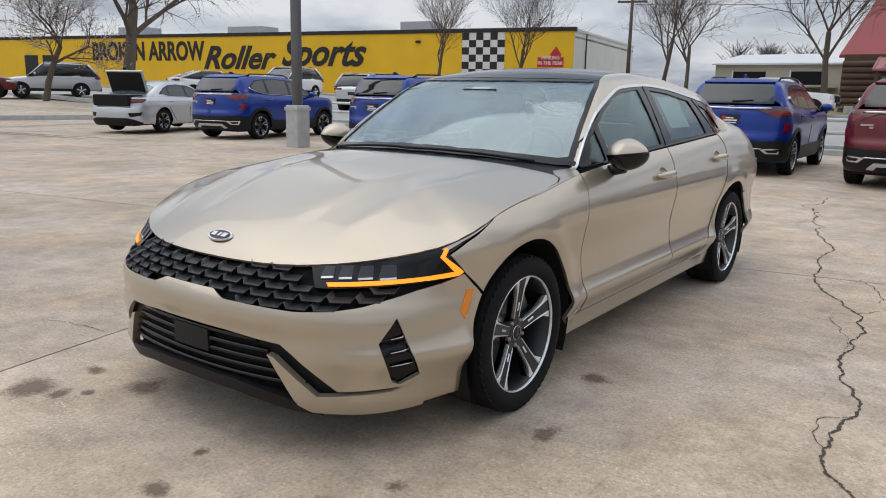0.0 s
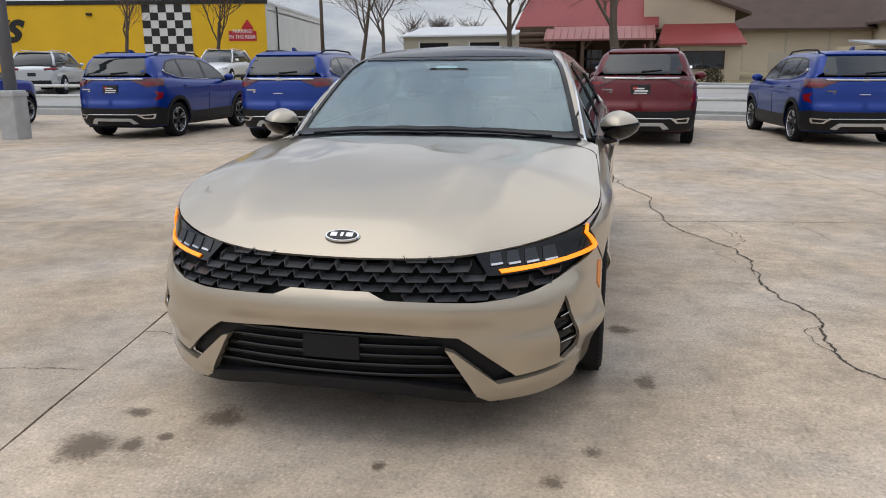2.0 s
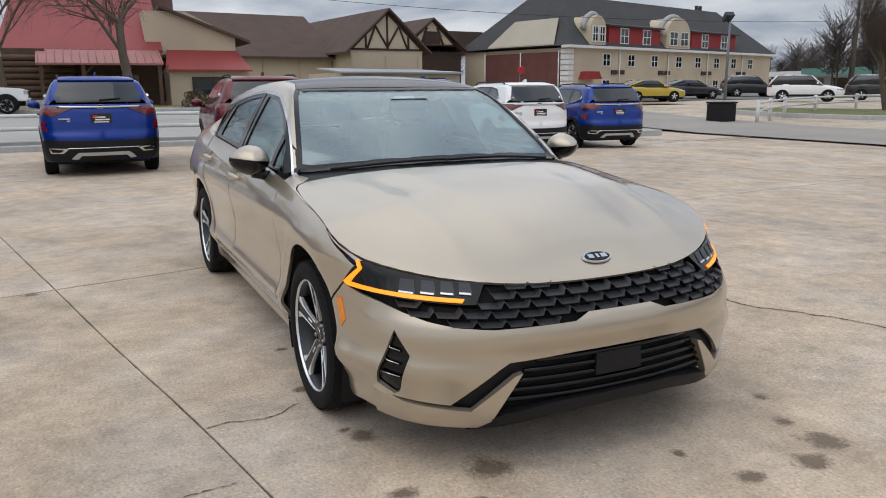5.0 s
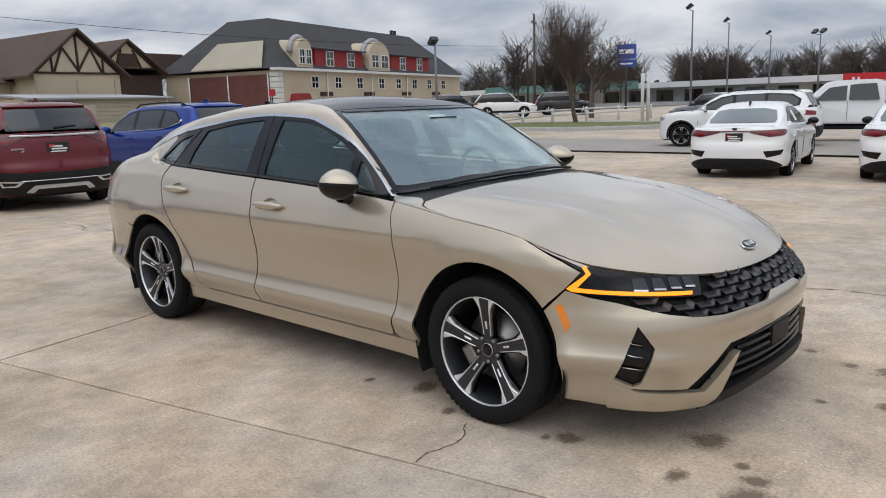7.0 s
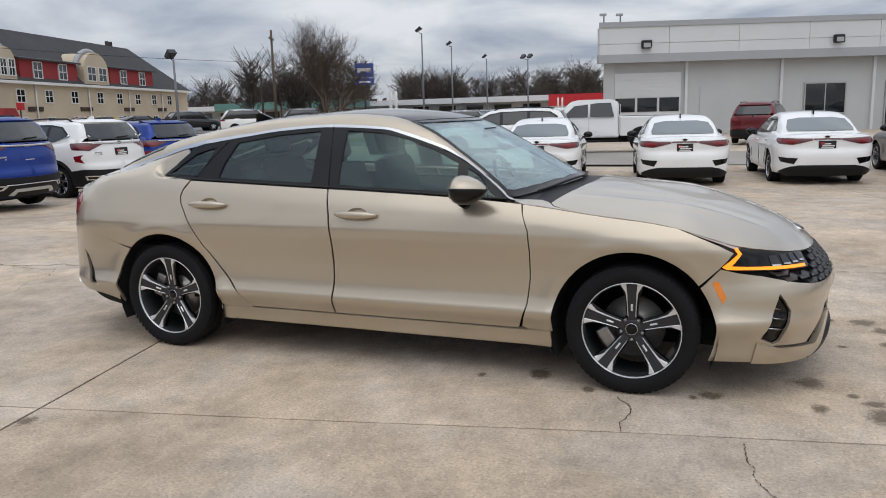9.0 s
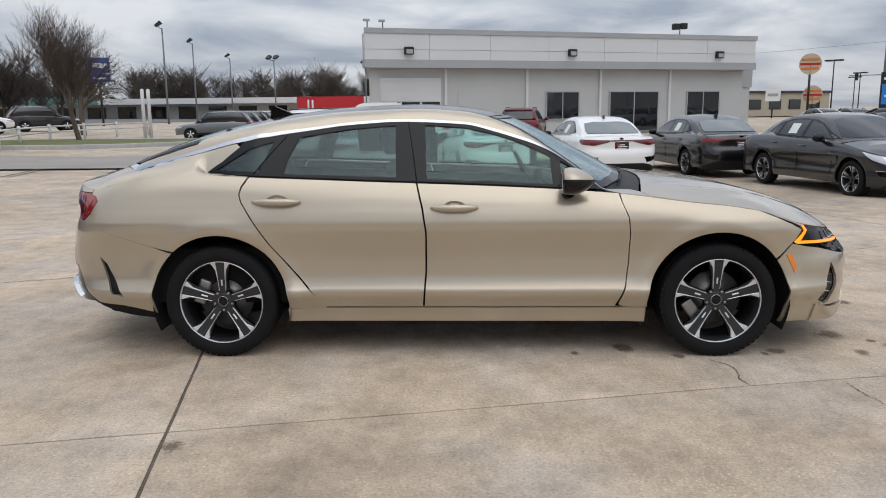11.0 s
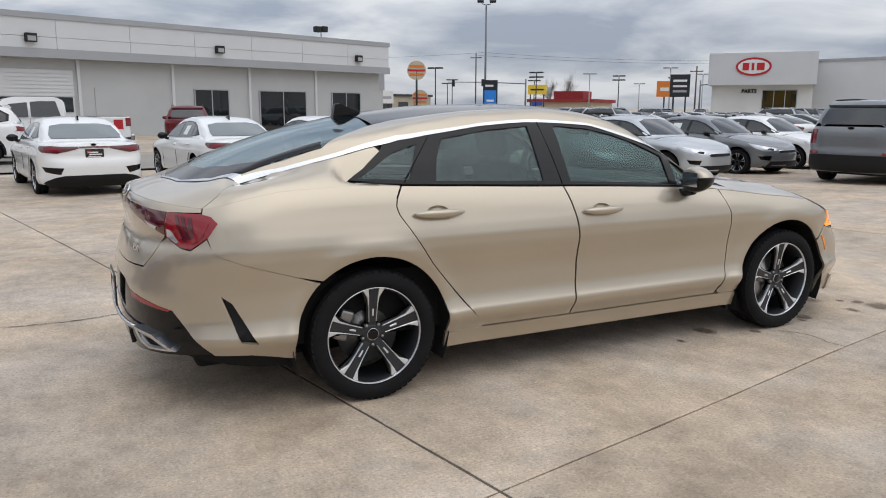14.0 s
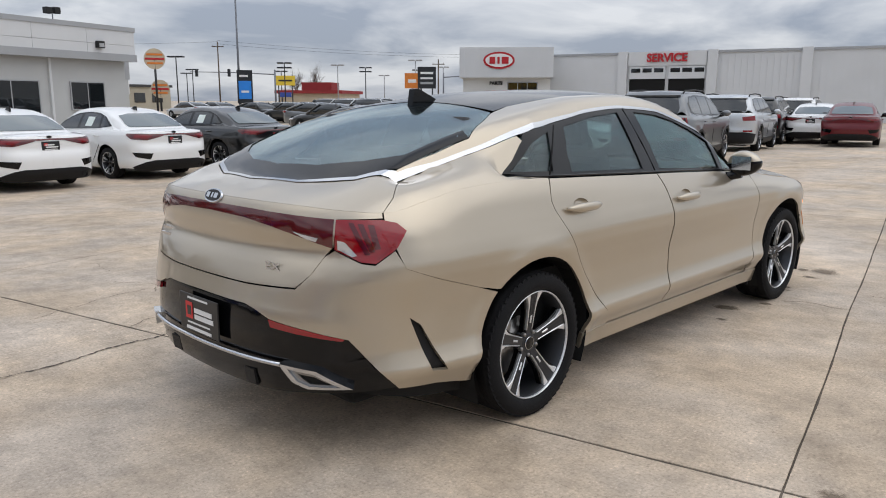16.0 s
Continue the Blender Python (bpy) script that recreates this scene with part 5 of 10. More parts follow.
    if detail:
        ring = turned([(0.0275, dish(0.04) + 0.0085), (0.029, dish(0.04) + 0.009), (0.030, dish(0.04) + 0.007)], 24)
        part("cap_ring", ring, M["chrome"], wheel)
        for k in range(5):
            a = radians(36 + 72 * k + 90)
            c = turned([(0.0095, 0.0), (0.0095, 0.016), (0.006, 0.020), (0.0003, 0.0205)], 6)
            nut = part("wheel_nut", c, M["steel"], wheel)
            nut.matrix_local = Matrix.Translation((0.054 * math.cos(a), dish(0.05) - 0.012, 0.054 * math.sin(a)))
        part("brake_disc", turned([(0.07, -0.02), (0.155, -0.02), (0.155, 0.004), (0.07, 0.006), (0.065, 0.03)], 40), M["steel"], wheel, "bare steel brake disc")
        cal = box(-0.175, -0.105, -0.03, 0.035, -0.075, 0.075, 0.012)
        cp = part("caliper", cal, M["steel"], wheel)
        cp.matrix_local = Matrix.Rotation(radians(35 if x > 0 else -20), 4, "Y") @ (Matrix.Rotation(math.pi, 4, "Y") if side < 0 else Matrix())
    else:
        part("backing", turned([(0.0005, -0.01), (rim * 0.94, -0.012)], 24), M["void"], wheel)
    return wheel


# ---- the sand-gold sedan in the middle of the lot ----
sedan = thing("sedan", "sand-gold metallic four-door sedan standing on the concrete lot", "car")
H = HERO
HX, HZ, AR = 1.405, 0.322, 0.392


def flank(points):
    """(x, z) along the flank as (s, z)."""
    return [(H.sx(x), z) for x, z in points]


def nose(points):
    return [(H.fy(y), z) for y, z in points]


def tail(points):
    return [(H.ry(y), z) for y, z in points]


def shoulder(x0, x1, n=14, drop=0.0):
    return [(H.sx(x), float(H.zs(x)) - drop) for x in steps(x0, x1, abs(x1 - x0) / n)]


def mirrored(name, outline, mat, label="", skin=None, holes=(), **kw):
    """The same panel on the left and on the right flank."""
    obs = []
    for side in (1, -1):
        f = (lambda a, b: H.wrap(a, b)) if skin is None else (lambda a, b, side=side: skin(a, b, side))
        if skin is None and side < 0:
            o, hs = [(-a, b) for a, b in outline], [[(-a, b) for a, b in h] for h in holes]
        else:
            o, hs = outline, holes
        obs.append(plate(name, [panel(o, f, holes=hs, **kw)], M[mat] if isinstance(mat, str) else mat, sedan, label))
    return obs


wrap = lambda a, b: H.wrap(a, b)
PAINT = dict(step=0.026, thick=0.018, soft=0.0025)

# inner shell behind the gaps and openings
notch_f, notch_r = arc(HX, HZ, 0.405, -22, 202, 20), arc(-HX, HZ, 0.405, -22, 202, 20)
half = [(0.0, 0.19)] + nose([(0.4, 0.19), (0.7, 0.20)]) + [(H.sx(x), z) for x, z in notch_f] + flank([(0.9, 0.22), (-0.9, 0.22)]) + [(H.sx(x), z) for x, z in notch_r] + tail([(0.7, 0.28), (0.4, 0.25), (0.02, 0.25)])
half += tail([(0.02, 0.95)]) + shoulder(-2.3, 2.3, 40, 0.03) + [(0.0, 0.62)]
for side in (1, -1):
    plate("inner_body", [panel([(side * a, b) for a, b in half], wrap, off=-0.05, thick=0.01, step=0.09)], M["void"], sedan, "dark inner body shell")

# painted panels
fender = flank([(0.885, 0.285)]) + [(H.sx(x), z) for x, z in arc(HX, HZ, AR, 185.4, 38, 26)] + flank([(1.808, 0.648), (1.870, 0.717), (1.800, 0.753), (1.68, 0.803), (1.60, 0.832)]) + shoulder(1.58, 0.855, 10, 0.002) + flank([(0.864, 0.88), (0.898, 0.80), (0.908, 0.70), (0.906, 0.55), (0.891, 0.42), (0.856, 0.30)])
mirrored("front_fender", fender, "gold", **PAINT)
door_f = flank([(0.836, 0.288), (0.885, 0.42), (0.900, 0.55), (0.902, 0.70), (0.892, 0.80), (0.858, 0.885), (0.845, 0.93)]) + shoulder(0.83, -0.272, 12, 0.001) + flank([(-0.238, 0.85), (-0.219, 0.72), (-0.222, 0.5), (-0.240, 0.290)])
def scoop(x, z, grow=1.0):
    return [(H.sx(x + 0.060 * grow * math.cos(a)), z + 0.030 * grow * math.sin(a)) for a in steps(0, 2 * math.pi * 15 / 16, 2 * math.pi / 16)]


front_doors = mirrored("front_door", door_f, "gold", holes=[scoop(-0.065, 0.866)], **PAINT)
door_r = flank([(-0.250, 0.290), (-0.232, 0.5), (-0.229, 0.72), (-0.248, 0.85)]) + shoulder(-0.282, -1.225, 12, 0.001) + flank([(-1.262, 0.975), (-1.272, 0.94), (-1.262, 0.90), (-1.19, 0.79), (-1.10, 0.655), (-0.90, 0.42), (-0.80, 0.292)])
rear_doors = mirrored("rear_door", door_r, "gold", holes=[scoop(-1.06, 0.904)], **PAINT)
quarter = shoulder(-1.237, -2.20, 24, 0.0) + [(H.ry(0.836), float(H.zs(np.interp(H.ry(0.836), H.s, H.x)))), (H.ry(0.836), 0.945)] + flank([(-2.195, 0.937), (-2.128, 0.902), (-2.165, 0.840), (-2.137, 0.770), (-2.0, 0.718), (-1.78, 0.648)]) + [(H.sx(x), z) for x, z in arc(-HX, HZ, AR, 130.5, -5.4, 26)] + flank([(-0.80, 0.285), (-0.812, 0.315), (-0.912, 0.42), (-1.107, 0.655), (-1.197, 0.79), (-1.269, 0.90), (-1.279, 0.94), (-1.269, 0.98)])
mirrored("quarter_panel", quarter, "gold", step=0.026, thick=0.018)
sill = flank([(-1.02, 0.205), (1.005, 0.198), (1.008, 0.284), (0.85, 0.283), (-0.80, 0.287), (-1.02, 0.284)])
mirrored("sill", sill, "gold", off=0.012, step=0.06, thick=0.03, soft=0.006)

# front bumper, with side vents and the lower blades
upper = [(0.0, 0.571)] + nose([(0.142, 0.571), (0.202, 0.546), (0.495, 0.536), (0.60, 0.543), (0.69, 0.560), (0.76, 0.582), (0.82, 0.605)]) + flank([(1.896, 0.622), (1.812, 0.642)])
lower = [(H.sx(x), z) for x, z in arc(HX, HZ, AR, 36, -19, 12)] + flank([(1.775, 0.188), (1.975, 0.184), (1.995, 0.262)]) + nose([(0.78, 0.268), (0.625, 0.256), (0.475, 0.388), (0.44, 0.412), (0.20, 0.428), (0.0, 0.430)])
vent = nose([(0.774, 0.522), (0.732, 0.434), (0.764, 0.290), (0.782, 0.276), (0.824, 0.308)])
plate("front_bumper", [panel(both(upper + lower), wrap, holes=[vent, [(-a, b) for a, b in vent]], **PAINT)], M["gold"], sedan)
blade = nose([(0.398, 0.374), (0.425, 0.366), (0.565, 0.240), (0.635, 0.246), (0.76, 0.258), (0.80, 0.272), (0.832, 0.290), (0.836, 0.186), (0.70, 0.174), (0.545, 0.174), (0.50, 0.20)])
mirrored("bumper_blade", blade, "gold", "sand-gold blade under the bumper", off=0.014, step=0.04, thick=0.035, soft=0.004)
mirrored("side_vent", [(a, b) for a, b in vent], "gloss", "gloss black vent insert", off=-0.022, step=0.04, thick=0.01)
for side in (1, -1):
    for k, z in enumerate((0.345, 0.395, 0.440)):
        pts = [H.wrap(side * H.fy(y), z + dz) - np.array([0.014, 0.010 * side, 0]) for y, dz in ((0.806 - 0.010 * k, 0.012), (0.785, 0.006), (0.758, 0.0))]
        rod_pts = [tuple(p) for p in pts]
        part("vent_slat", rod(rod_pts, [0.007, 0.006, 0.004], 6), M["gloss"], sedan)
        part("vent_slat_edge", rod([(p[0] + 0.005, p[1] + 0.003 * side, p[2] + 0.005) for p in rod_pts], [0.0028, 0.0028, 0.0015], 5), M["chrome"], sedan)
intake = [(0.0, 0.434)] + nose([(0.20, 0.432), (0.45, 0.415), (0.64, 0.262), (0.65, 0.23), (0.57, 0.235), (0.52, 0.205), (0.0, 0.235)])
plate("lower_intake", [panel(both(intake), wrap, off=-0.035, thick=0.01, step=0.06)], M["trim"], sedan, "black lower intake")
for k, z in enumerate((0.272, 0.306, 0.340, 0.375, 0.410)):
    reach = 0.52 - 0.045 * k
    pts = [tuple(H.wrap(H.fy(y) if abs(y) > 1e-6 else 0.0, z) - np.array([0.018, 0, 0])) for y in steps(-reach, reach, 0.07)]
    part("intake_bar", rod(pts, 0.0095, 6), M["gloss"], sedan)
plate("radar_cover", [panel(both(nose([(1e-6, 0.408), (0.102, 0.408), (0.105, 0.325), (1e-6, 0.325)])), wrap, off=-0.002, thick=0.02, step=0.06, soft=0.004)], M["trim"], sedan, "black radar cover plate")
chin = [(0.0, 0.262)] + nose([(0.25, 0.256), (0.46, 0.225), (0.54, 0.190), (0.58, 0.165), (0.46, 0.178), (0.25, 0.214), (0.0, 0.222)])
plate("chin_lip", [panel(both(chin), wrap, off=0.018, thick=0.05, step=0.06, soft=0.008)], M["trim"], sedan, "black chin lip")

# grille of overlapping scales
mouth = [(0.0, 0.664)] + nose([(0.155, 0.666), (0.19, 0.676), (0.515, 0.680), (0.535, 0.645), (0.55, 0.612), (0.75, 0.622)]) + flank([(1.91, 0.634), (1.86, 0.632)]) + flank([(1.90, 0.621)]) + nose([(0.82, 0.603), (0.76, 0.580), (0.69, 0.558), (0.60, 0.541), (0.495, 0.534), (0.202, 0.544), (0.142, 0.569), (0.0, 0.569)])
plate("grille", [panel(both(mouth), wrap, off=-0.034, thick=0.01, step=0.06)], M["void"], sedan, "black scaled radiator grille")
grille = sedan.children[-1]
mouth_loop = [np.array(both(mouth))]
cell = 0.102
for row in range(5):
    z = 0.549 + row * 0.0278
    for c in range(-11, 12):
        mid = (c + (0.5 if row % 2 else 0.0)) * cell
        tip = [(-0.5, 0.012), (-0.45, 0.009), (-0.35, -0.006), (0.35, -0.006), (0.45, 0.009), (0.5, 0.012)]
        corners = [(mid + a * cell, z + b) for a, b in tip]
        if not all(inside(np.array([[s, q]]), mouth_loop)[0] for s, q in ((mid - 0.2 * cell, z - 0.003), (mid + 0.2 * cell, z - 0.003), (mid - 0.45 * cell, z + 0.012), (mid + 0.45 * cell, z + 0.012))):
            continue
        scale = bmesh.new()
        front = [H.wrap(s, q) + np.array([-0.004, 0, 0]) for s, q in corners]
        deep = [H.wrap(s, q + 0.012) + np.array([-0.032, 0, 0]) for s, q in corners]
        f, d = [scale.verts.new(p) for p in front], [scale.verts.new(p) for p in deep]
        for i in range(5):
            scale.faces.new((f[i], f[i + 1], d[i + 1], d[i]))
        plain = len(scale.faces)
        rod([tuple(p) for p in front], 0.0019, 4, scale)
        scale.faces.ensure_lookup_table()
        for face in scale.faces[plain:]:
            face.material_index = 1
        part("grille_scale", scale, M["scale"], grille).data.materials.append(M["alloy_mid"])

# headlamps with their lit amber strips
lamp = flank([(1.62, 0.828), (1.683, 0.808), (1.804, 0.758), (1.875, 0.721), (1.815, 0.654), (1.835, 0.636)]) + nose([(0.772, 0.626), (0.592, 0.615), (0.548, 0.615), (0.520, 0.678), (0.58, 0.684)]) + shoulder(2.17, 1.64, 10, 0.005)
heads = mirrored("headlamp", lamp, "gloss", "dark headlamp under a clear lens", off=-0.006, step=0.03, thick=0.02)
strip = flank([(1.817, 0.652), (1.838, 0.641)]) + nose([(0.772, 0.630), (0.592, 0.619), (0.586, 0.630), (0.772, 0.643)]) + flank([(1.857, 0.656), (1.908, 0.711), (1.886, 0.741), (1.874, 0.735), (1.890, 0.711)])
dark = flank([(1.882, 0.731), (1.900, 0.738), (1.80, 0.770), (1.70, 0.802), (1.655, 0.816), (1.70, 0.799), (1.806, 0.762)])
for side, head in zip((1, -1), heads):
    plate("amber_strip", [panel([(side * a, b) for a, b in strip], wrap, off=0.002, thick=0.006, step=0.03)], M["amber_lit"], head, "lit amber light strip")
    plate("pale_strip", [panel([(side * a, b) for a, b in dark], wrap, off=0.001, thick=0.006, step=0.03)], M["pink_lens"], head, "unlit pale strip")
    for k in range(4):
        y = 0.56 + 0.058 * k
        cup = nose([(y, 0.645), (y + 0.045, 0.648), (y + 0.048, 0.682 + 0.003 * k), (y + 0.012, 0.680 + 0.003 * k)])
        plate("reflector", [panel([(side * a, b) for a, b in cup], wrap, off=-0.003, thick=0.004, step=0.02)], M["alloy_dark"], head, "dark reflector bowl")
        # bright sliver under each bowl, a glint made as a plate
        glint = nose([(y + 0.004, 0.642), (y + 0.044, 0.645), (y + 0.045, 0.651), (y + 0.006, 0.648)])
        plate("lamp_lens", [panel([(side * a, b) for a, b in glint], wrap, off=0.0, thick=0.004, step=0.02)], M["lamp_clear"], head)
mirrored("side_marker", flank([(1.772, 0.583), (1.803, 0.586), (1.838, 0.512), (1.820, 0.482)]), "amber", "amber side marker lamp", off=0.004, step=0.03, thick=0.01, soft=0.001)

# bonnet and cowl
ring = [H.wrap(s, float(H.zs(np.interp(s, H.s, H.x)))) for s in steps(0, H.sx(1.60), 0.08)]
bonnet = [(float(p[0]) - 0.002, float(p[1]) * 0.997) for p in ring] + [(1.4, float(np.interp(1.4, H.ring_x, H.ring_y)) - 0.004), (1.2, float(np.interp(1.2, H.ring_x, H.ring_y)) - 0.006), (1.06, 0.838), (1.01, 0.815), (0.985, 0.775), (1.0, 0.70), (1.05, 0.45), (1.08, 0.2), (1.085, 0.0)]
top = lambda a, b: H.top_skin(a, b)


def bonnet_skin(x, y):
    p = H.top_skin(x, y)
    w = np.abs(p[:, 1])
    back_of = np.clip((2.22 - p[:, 0]) / 0.35, 0, 1)
    fade = back_of * back_of * (3 - 2 * back_of)
    outer = np.exp(-(((w - 0.47 - 0.13 * (2.2 - p[:, 0])) / 0.055) ** 2)) * np.clip((p[:, 0] - 1.0) / 0.3, 0, 1)
    k = np.clip((w - 0.20 - 0.14 * (2.2 - p[:, 0])) / 0.10, 0, 1)
    dish = k * k * (3 - 2 * k) * np.clip((0.75 - w) / 0.3, 0, 1) * np.clip((p[:, 0] - 1.05) / 0.4, 0, 1)
    p[:, 2] += fade * (0.009 * outer - 0.008 * dish)
    return p


both_xy = lambda half: [(a, b) for a, b in half] + [(a, -b) for a, b in half[::-1] if abs(b) > 1e-9]
plate("bonnet", [panel(both_xy(bonnet), bonnet_skin, off=0.0, thick=0.015, step=0.035, soft=0.002)], M["gold"], sedan)
for side in (1, -1):
    tip = [(1.40, float(np.interp(1.40, H.ring_x, H.ring_y)) + 0.002), (1.2, float(np.interp(1.2, H.ring_x, H.ring_y)) + 0.002), (0.86, float(np.interp(0.86, H.ring_x, H.ring_y)) + 0.0), (0.80, 0.80), (0.775, 0.765), (0.93, 0.745), (0.978, 0.778), (1.003, 0.822), (1.06, 0.844)]
    plate("fender_top", [panel([(a, side * b) for a, b in tip], top, off=-0.001, thick=0.015, step=0.04)], M["gold"], sedan)
cowl = [(1.078, 0.0), (1.072, 0.2), (1.042, 0.45), (0.99, 0.70), (0.965, 0.765), (0.80, 0.762), (0.78, 0.735), (0.90, 0.49), (0.96, 0.25), (0.985, 0.0)]
plate("cowl", [panel(both_xy(cowl), top, off=-0.010, thick=0.01, step=0.05)], M["trim"], sedan, "black plastic cowl")
badge = H.top_skin(np.array([2.178]), np.array([0.0]))[0]
lean = Matrix.Translation((badge[0], 0, badge[2] + 0.002)) @ Matrix.Rotation(radians(27), 4, "Y") @ Matrix.Rotation(radians(90), 4, "Z")


def emblem(parent, m, mat_in="gloss"):
    for name, (a, b, h), mat in (("badge", (0.066, 0.032, 0.006), "chrome"), ("badge_field", (0.059, 0.026, 0.008), mat_in)):
        e = bmesh.new()
        bmesh.ops.create_cone(e, cap_ends=True, segments=36, radius1=1, radius2=0.94, depth=1)
        bmesh.ops.transform(e, matrix=Matrix.Diagonal((a, b, h, 1)), verts=e.verts)
        o = part(name, e, M[mat], parent, "oval chrome badge with a dark field" if name == "badge" else "")
        o.matrix_local = m @ Matrix.Translation((0, 0, h / 2))
    for x, w in ((-0.030, 0.012), (0.0, 0.006), (0.028, 0.013)):
        o = part("badge_bar", box(x - w, x + w, -0.011, 0.011, 0.007, 0.0095), M["chrome"], parent)
        o.matrix_local = m


emblem(sedan, lean)

# glasshouse
shield = [(0.995, 0.0), (0.972, 0.25), (0.90, 0.50), (0.80, 0.70), (0.765, 0.748), (0.60, 0.705), (0.40, 0.655), (0.22, 0.607), (0.145, 0.575), (0.20, 0.40), (0.25, 0.2), (0.268, 0.0)]
ws = plate("windscreen", [panel(both_xy(shield), top, off=-0.004, thick=0.005, step=0.06)], GLASS_SCREEN, sedan, "clear windscreen")
ws.visible_shadow = False
band_low = [(1.0, 0.0), (0.977, 0.25), (0.905, 0.50), (0.803, 0.705), (0.775, 0.745), (0.735, 0.728), (0.77, 0.68), (0.86, 0.48), (0.93, 0.24), (0.952, 0.0)]
plate("windscreen_border", [panel(both_xy(band_low), top, off=0.0005, thick=0.002, step=0.05)], M["gloss"], sedan, "black printed glass border")
for side in (1, -1):
    strip_a = [(0.768, 0.752), (0.60, 0.709), (0.40, 0.659), (0.22, 0.611), (0.14, 0.58), (0.155, 0.56), (0.235, 0.59), (0.40, 0.633), (0.60, 0.684), (0.745, 0.722)]
    plate("windscreen_border", [panel([(a, side * b) for a, b in strip_a], top, off=0.0005, thick=0.002, step=0.05)], M["gloss"], sedan)
head_band = [(0.275, 0.0), (0.257, 0.2), (0.207, 0.40), (0.15, 0.56), (0.19, 0.545), (0.245, 0.40), (0.295, 0.2), (0.312, 0.0)]
plate("windscreen_border", [panel(both_xy(head_band), top, off=0.0006, thick=0.002, step=0.05)], M["gloss"], sedan)
RAIL_OUT = [(0.82, 0.779), (0.70, 0.750), (0.60, 0.727), (0.45, 0.695), (0.282, 0.666), (0.15, 0.643), (-0.01, 0.623), (-0.34, 0.615), (-0.65, 0.630), (-0.857, 0.651), (-1.03, 0.664), (-1.157, 0.675), (-1.30, 0.678), (-1.45, 0.674), (-1.567, 0.665), (-1.77, 0.638), (-1.955, 0.606)]
ARCH_LOW = [(0.8, 0.793), (0.7, 0.766), (0.6, 0.742), (0.45, 0.711), (0.288, 0.682), (0.15, 0.658), (-0.006, 0.636), (-0.34, 0.63), (-0.668, 0.646), (-0.9, 0.669), (-1.05, 0.6838), (-1.16, 0.6957), (-1.26, 0.7008), (-1.35, 0.6986), (-1.475, 0.6916), (-1.59, 0.6788), (-1.78, 0.6522), (-1.962, 0.6193)]
low_edge, high_edge = curve(ARCH_LOW), curve(RAIL_OUT)
ARCH_LOW = [(x, float(low_edge(x))) for x in steps(0.80, -1.96, 0.04)]
RAIL_OUT = [(x, float(high_edge(x)) + (float(low_edge(x)) - float(high_edge(x))) * (0.42 + 0.10 * step01((-1.2 - x) / 0.3) - 0.52 * step01((-1.75 - x) / 0.2))) for x in steps(0.80, -1.955, 0.04)]
RAIL_IN = [(-1.94, 0.600), (-1.75, 0.630), (-1.57, 0.648), (-1.40, 0.585), (-1.30, 0.535), (-1.15, 0.505), (-0.6, 0.525), (0.0, 0.540), (0.125, 0.572), (0.22, 0.612), (0.40, 0.660), (0.60, 0.710), (0.768, 0.753)]
for side in (1, -1):
    plate("roof_rail", [panel([(a, side * b) for a, b in RAIL_OUT + RAIL_IN], top, off=0.0, thick=0.03, step=0.03, soft=0.001)], M["gold"], sedan, "painted roof pillar")
roof_panel = [(0.255, 0.0), (0.238, 0.2), (0.188, 0.40), (0.135, 0.57), (0.0, 0.537), (-0.6, 0.522), (-1.15, 0.502), (-1.26, 0.515), (-1.235, 0.3), (-1.205, 0.0)]
plate("roof_panel", [panel(both_xy(roof_panel), top, off=0.0, thick=0.02, step=0.06, soft=0.001)], M["gloss"], sedan, "gloss black glass roof")
rear_window = [(-1.215, 0.0), (-1.245, 0.3), (-1.285, 0.52), (-1.40, 0.578), (-1.57, 0.644), (-1.75, 0.628), (-1.93, 0.598), (-2.06, 0.50), (-2.17, 0.27), (-2.21, 0.0)]
rw = plate("rear_window", [panel(both_xy(rear_window), top, off=-0.003, thick=0.005, step=0.06)], GLASS_REAR, sedan, "sloping rear window")
rear_band = [(-2.213, 0.0), (-2.173, 0.272), (-2.063, 0.503), (-1.932, 0.600), (-1.57, 0.646), (-1.56, 0.60), (-1.86, 0.56), (-1.97, 0.43), (-2.06, 0.24), (-2.09, 0.0)]
plate("rear_window_border", [panel(both_xy(rear_band), top, off=0.0005, thick=0.002, step=0.05)], M["gloss"], sedan, "black printed glass border")
for side in (1, -1):
    pts = [(a, side * b) for a, b in ARCH_LOW] + [(a, side * (b - 0.002)) for a, b in RAIL_OUT[::-1]]
    plate("chrome_window_strip", [panel(pts, top, off=0.005, thick=0.012, step=0.02, soft=0.002)], M["chrome"], sedan, "bright chrome strip over the windows")
low_chrome = [(-2.232, 0.0), (-2.192, 0.275), (-2.078, 0.51), (-1.962, 0.624), (-1.945, 0.602), (-2.063, 0.497), (-2.173, 0.268), (-2.213, 0.0)]
plate("chrome_rear_strip", [panel(both_xy(low_chrome), top, off=0.003, thick=0.006, step=0.04)], M["chrome"], sedan)
house = lambda x, z, side: H.side_skin(x, z, side)
belt = [(x, float(H.zs(x)) + 0.012) for x in (0.72, 0.5, 0.2, -0.2, -0.6, -1.0, -1.3)]
DLO = [(0.775, 0.950), (0.648, 1.052), (0.475, 1.150), (0.313, 1.222), (0.152, 1.277), (-0.01, 1.312), (-0.305, 1.332), (-0.668, 1.314)] + [(x, float(H.top(np.array([x]), np.array([y]))[0]) - 0.002) for x, y in ARCH_LOW if -1.30 < x < -0.8] + [(-1.30, 1.196), (-1.40, 1.115), (-1.478, 1.062)]
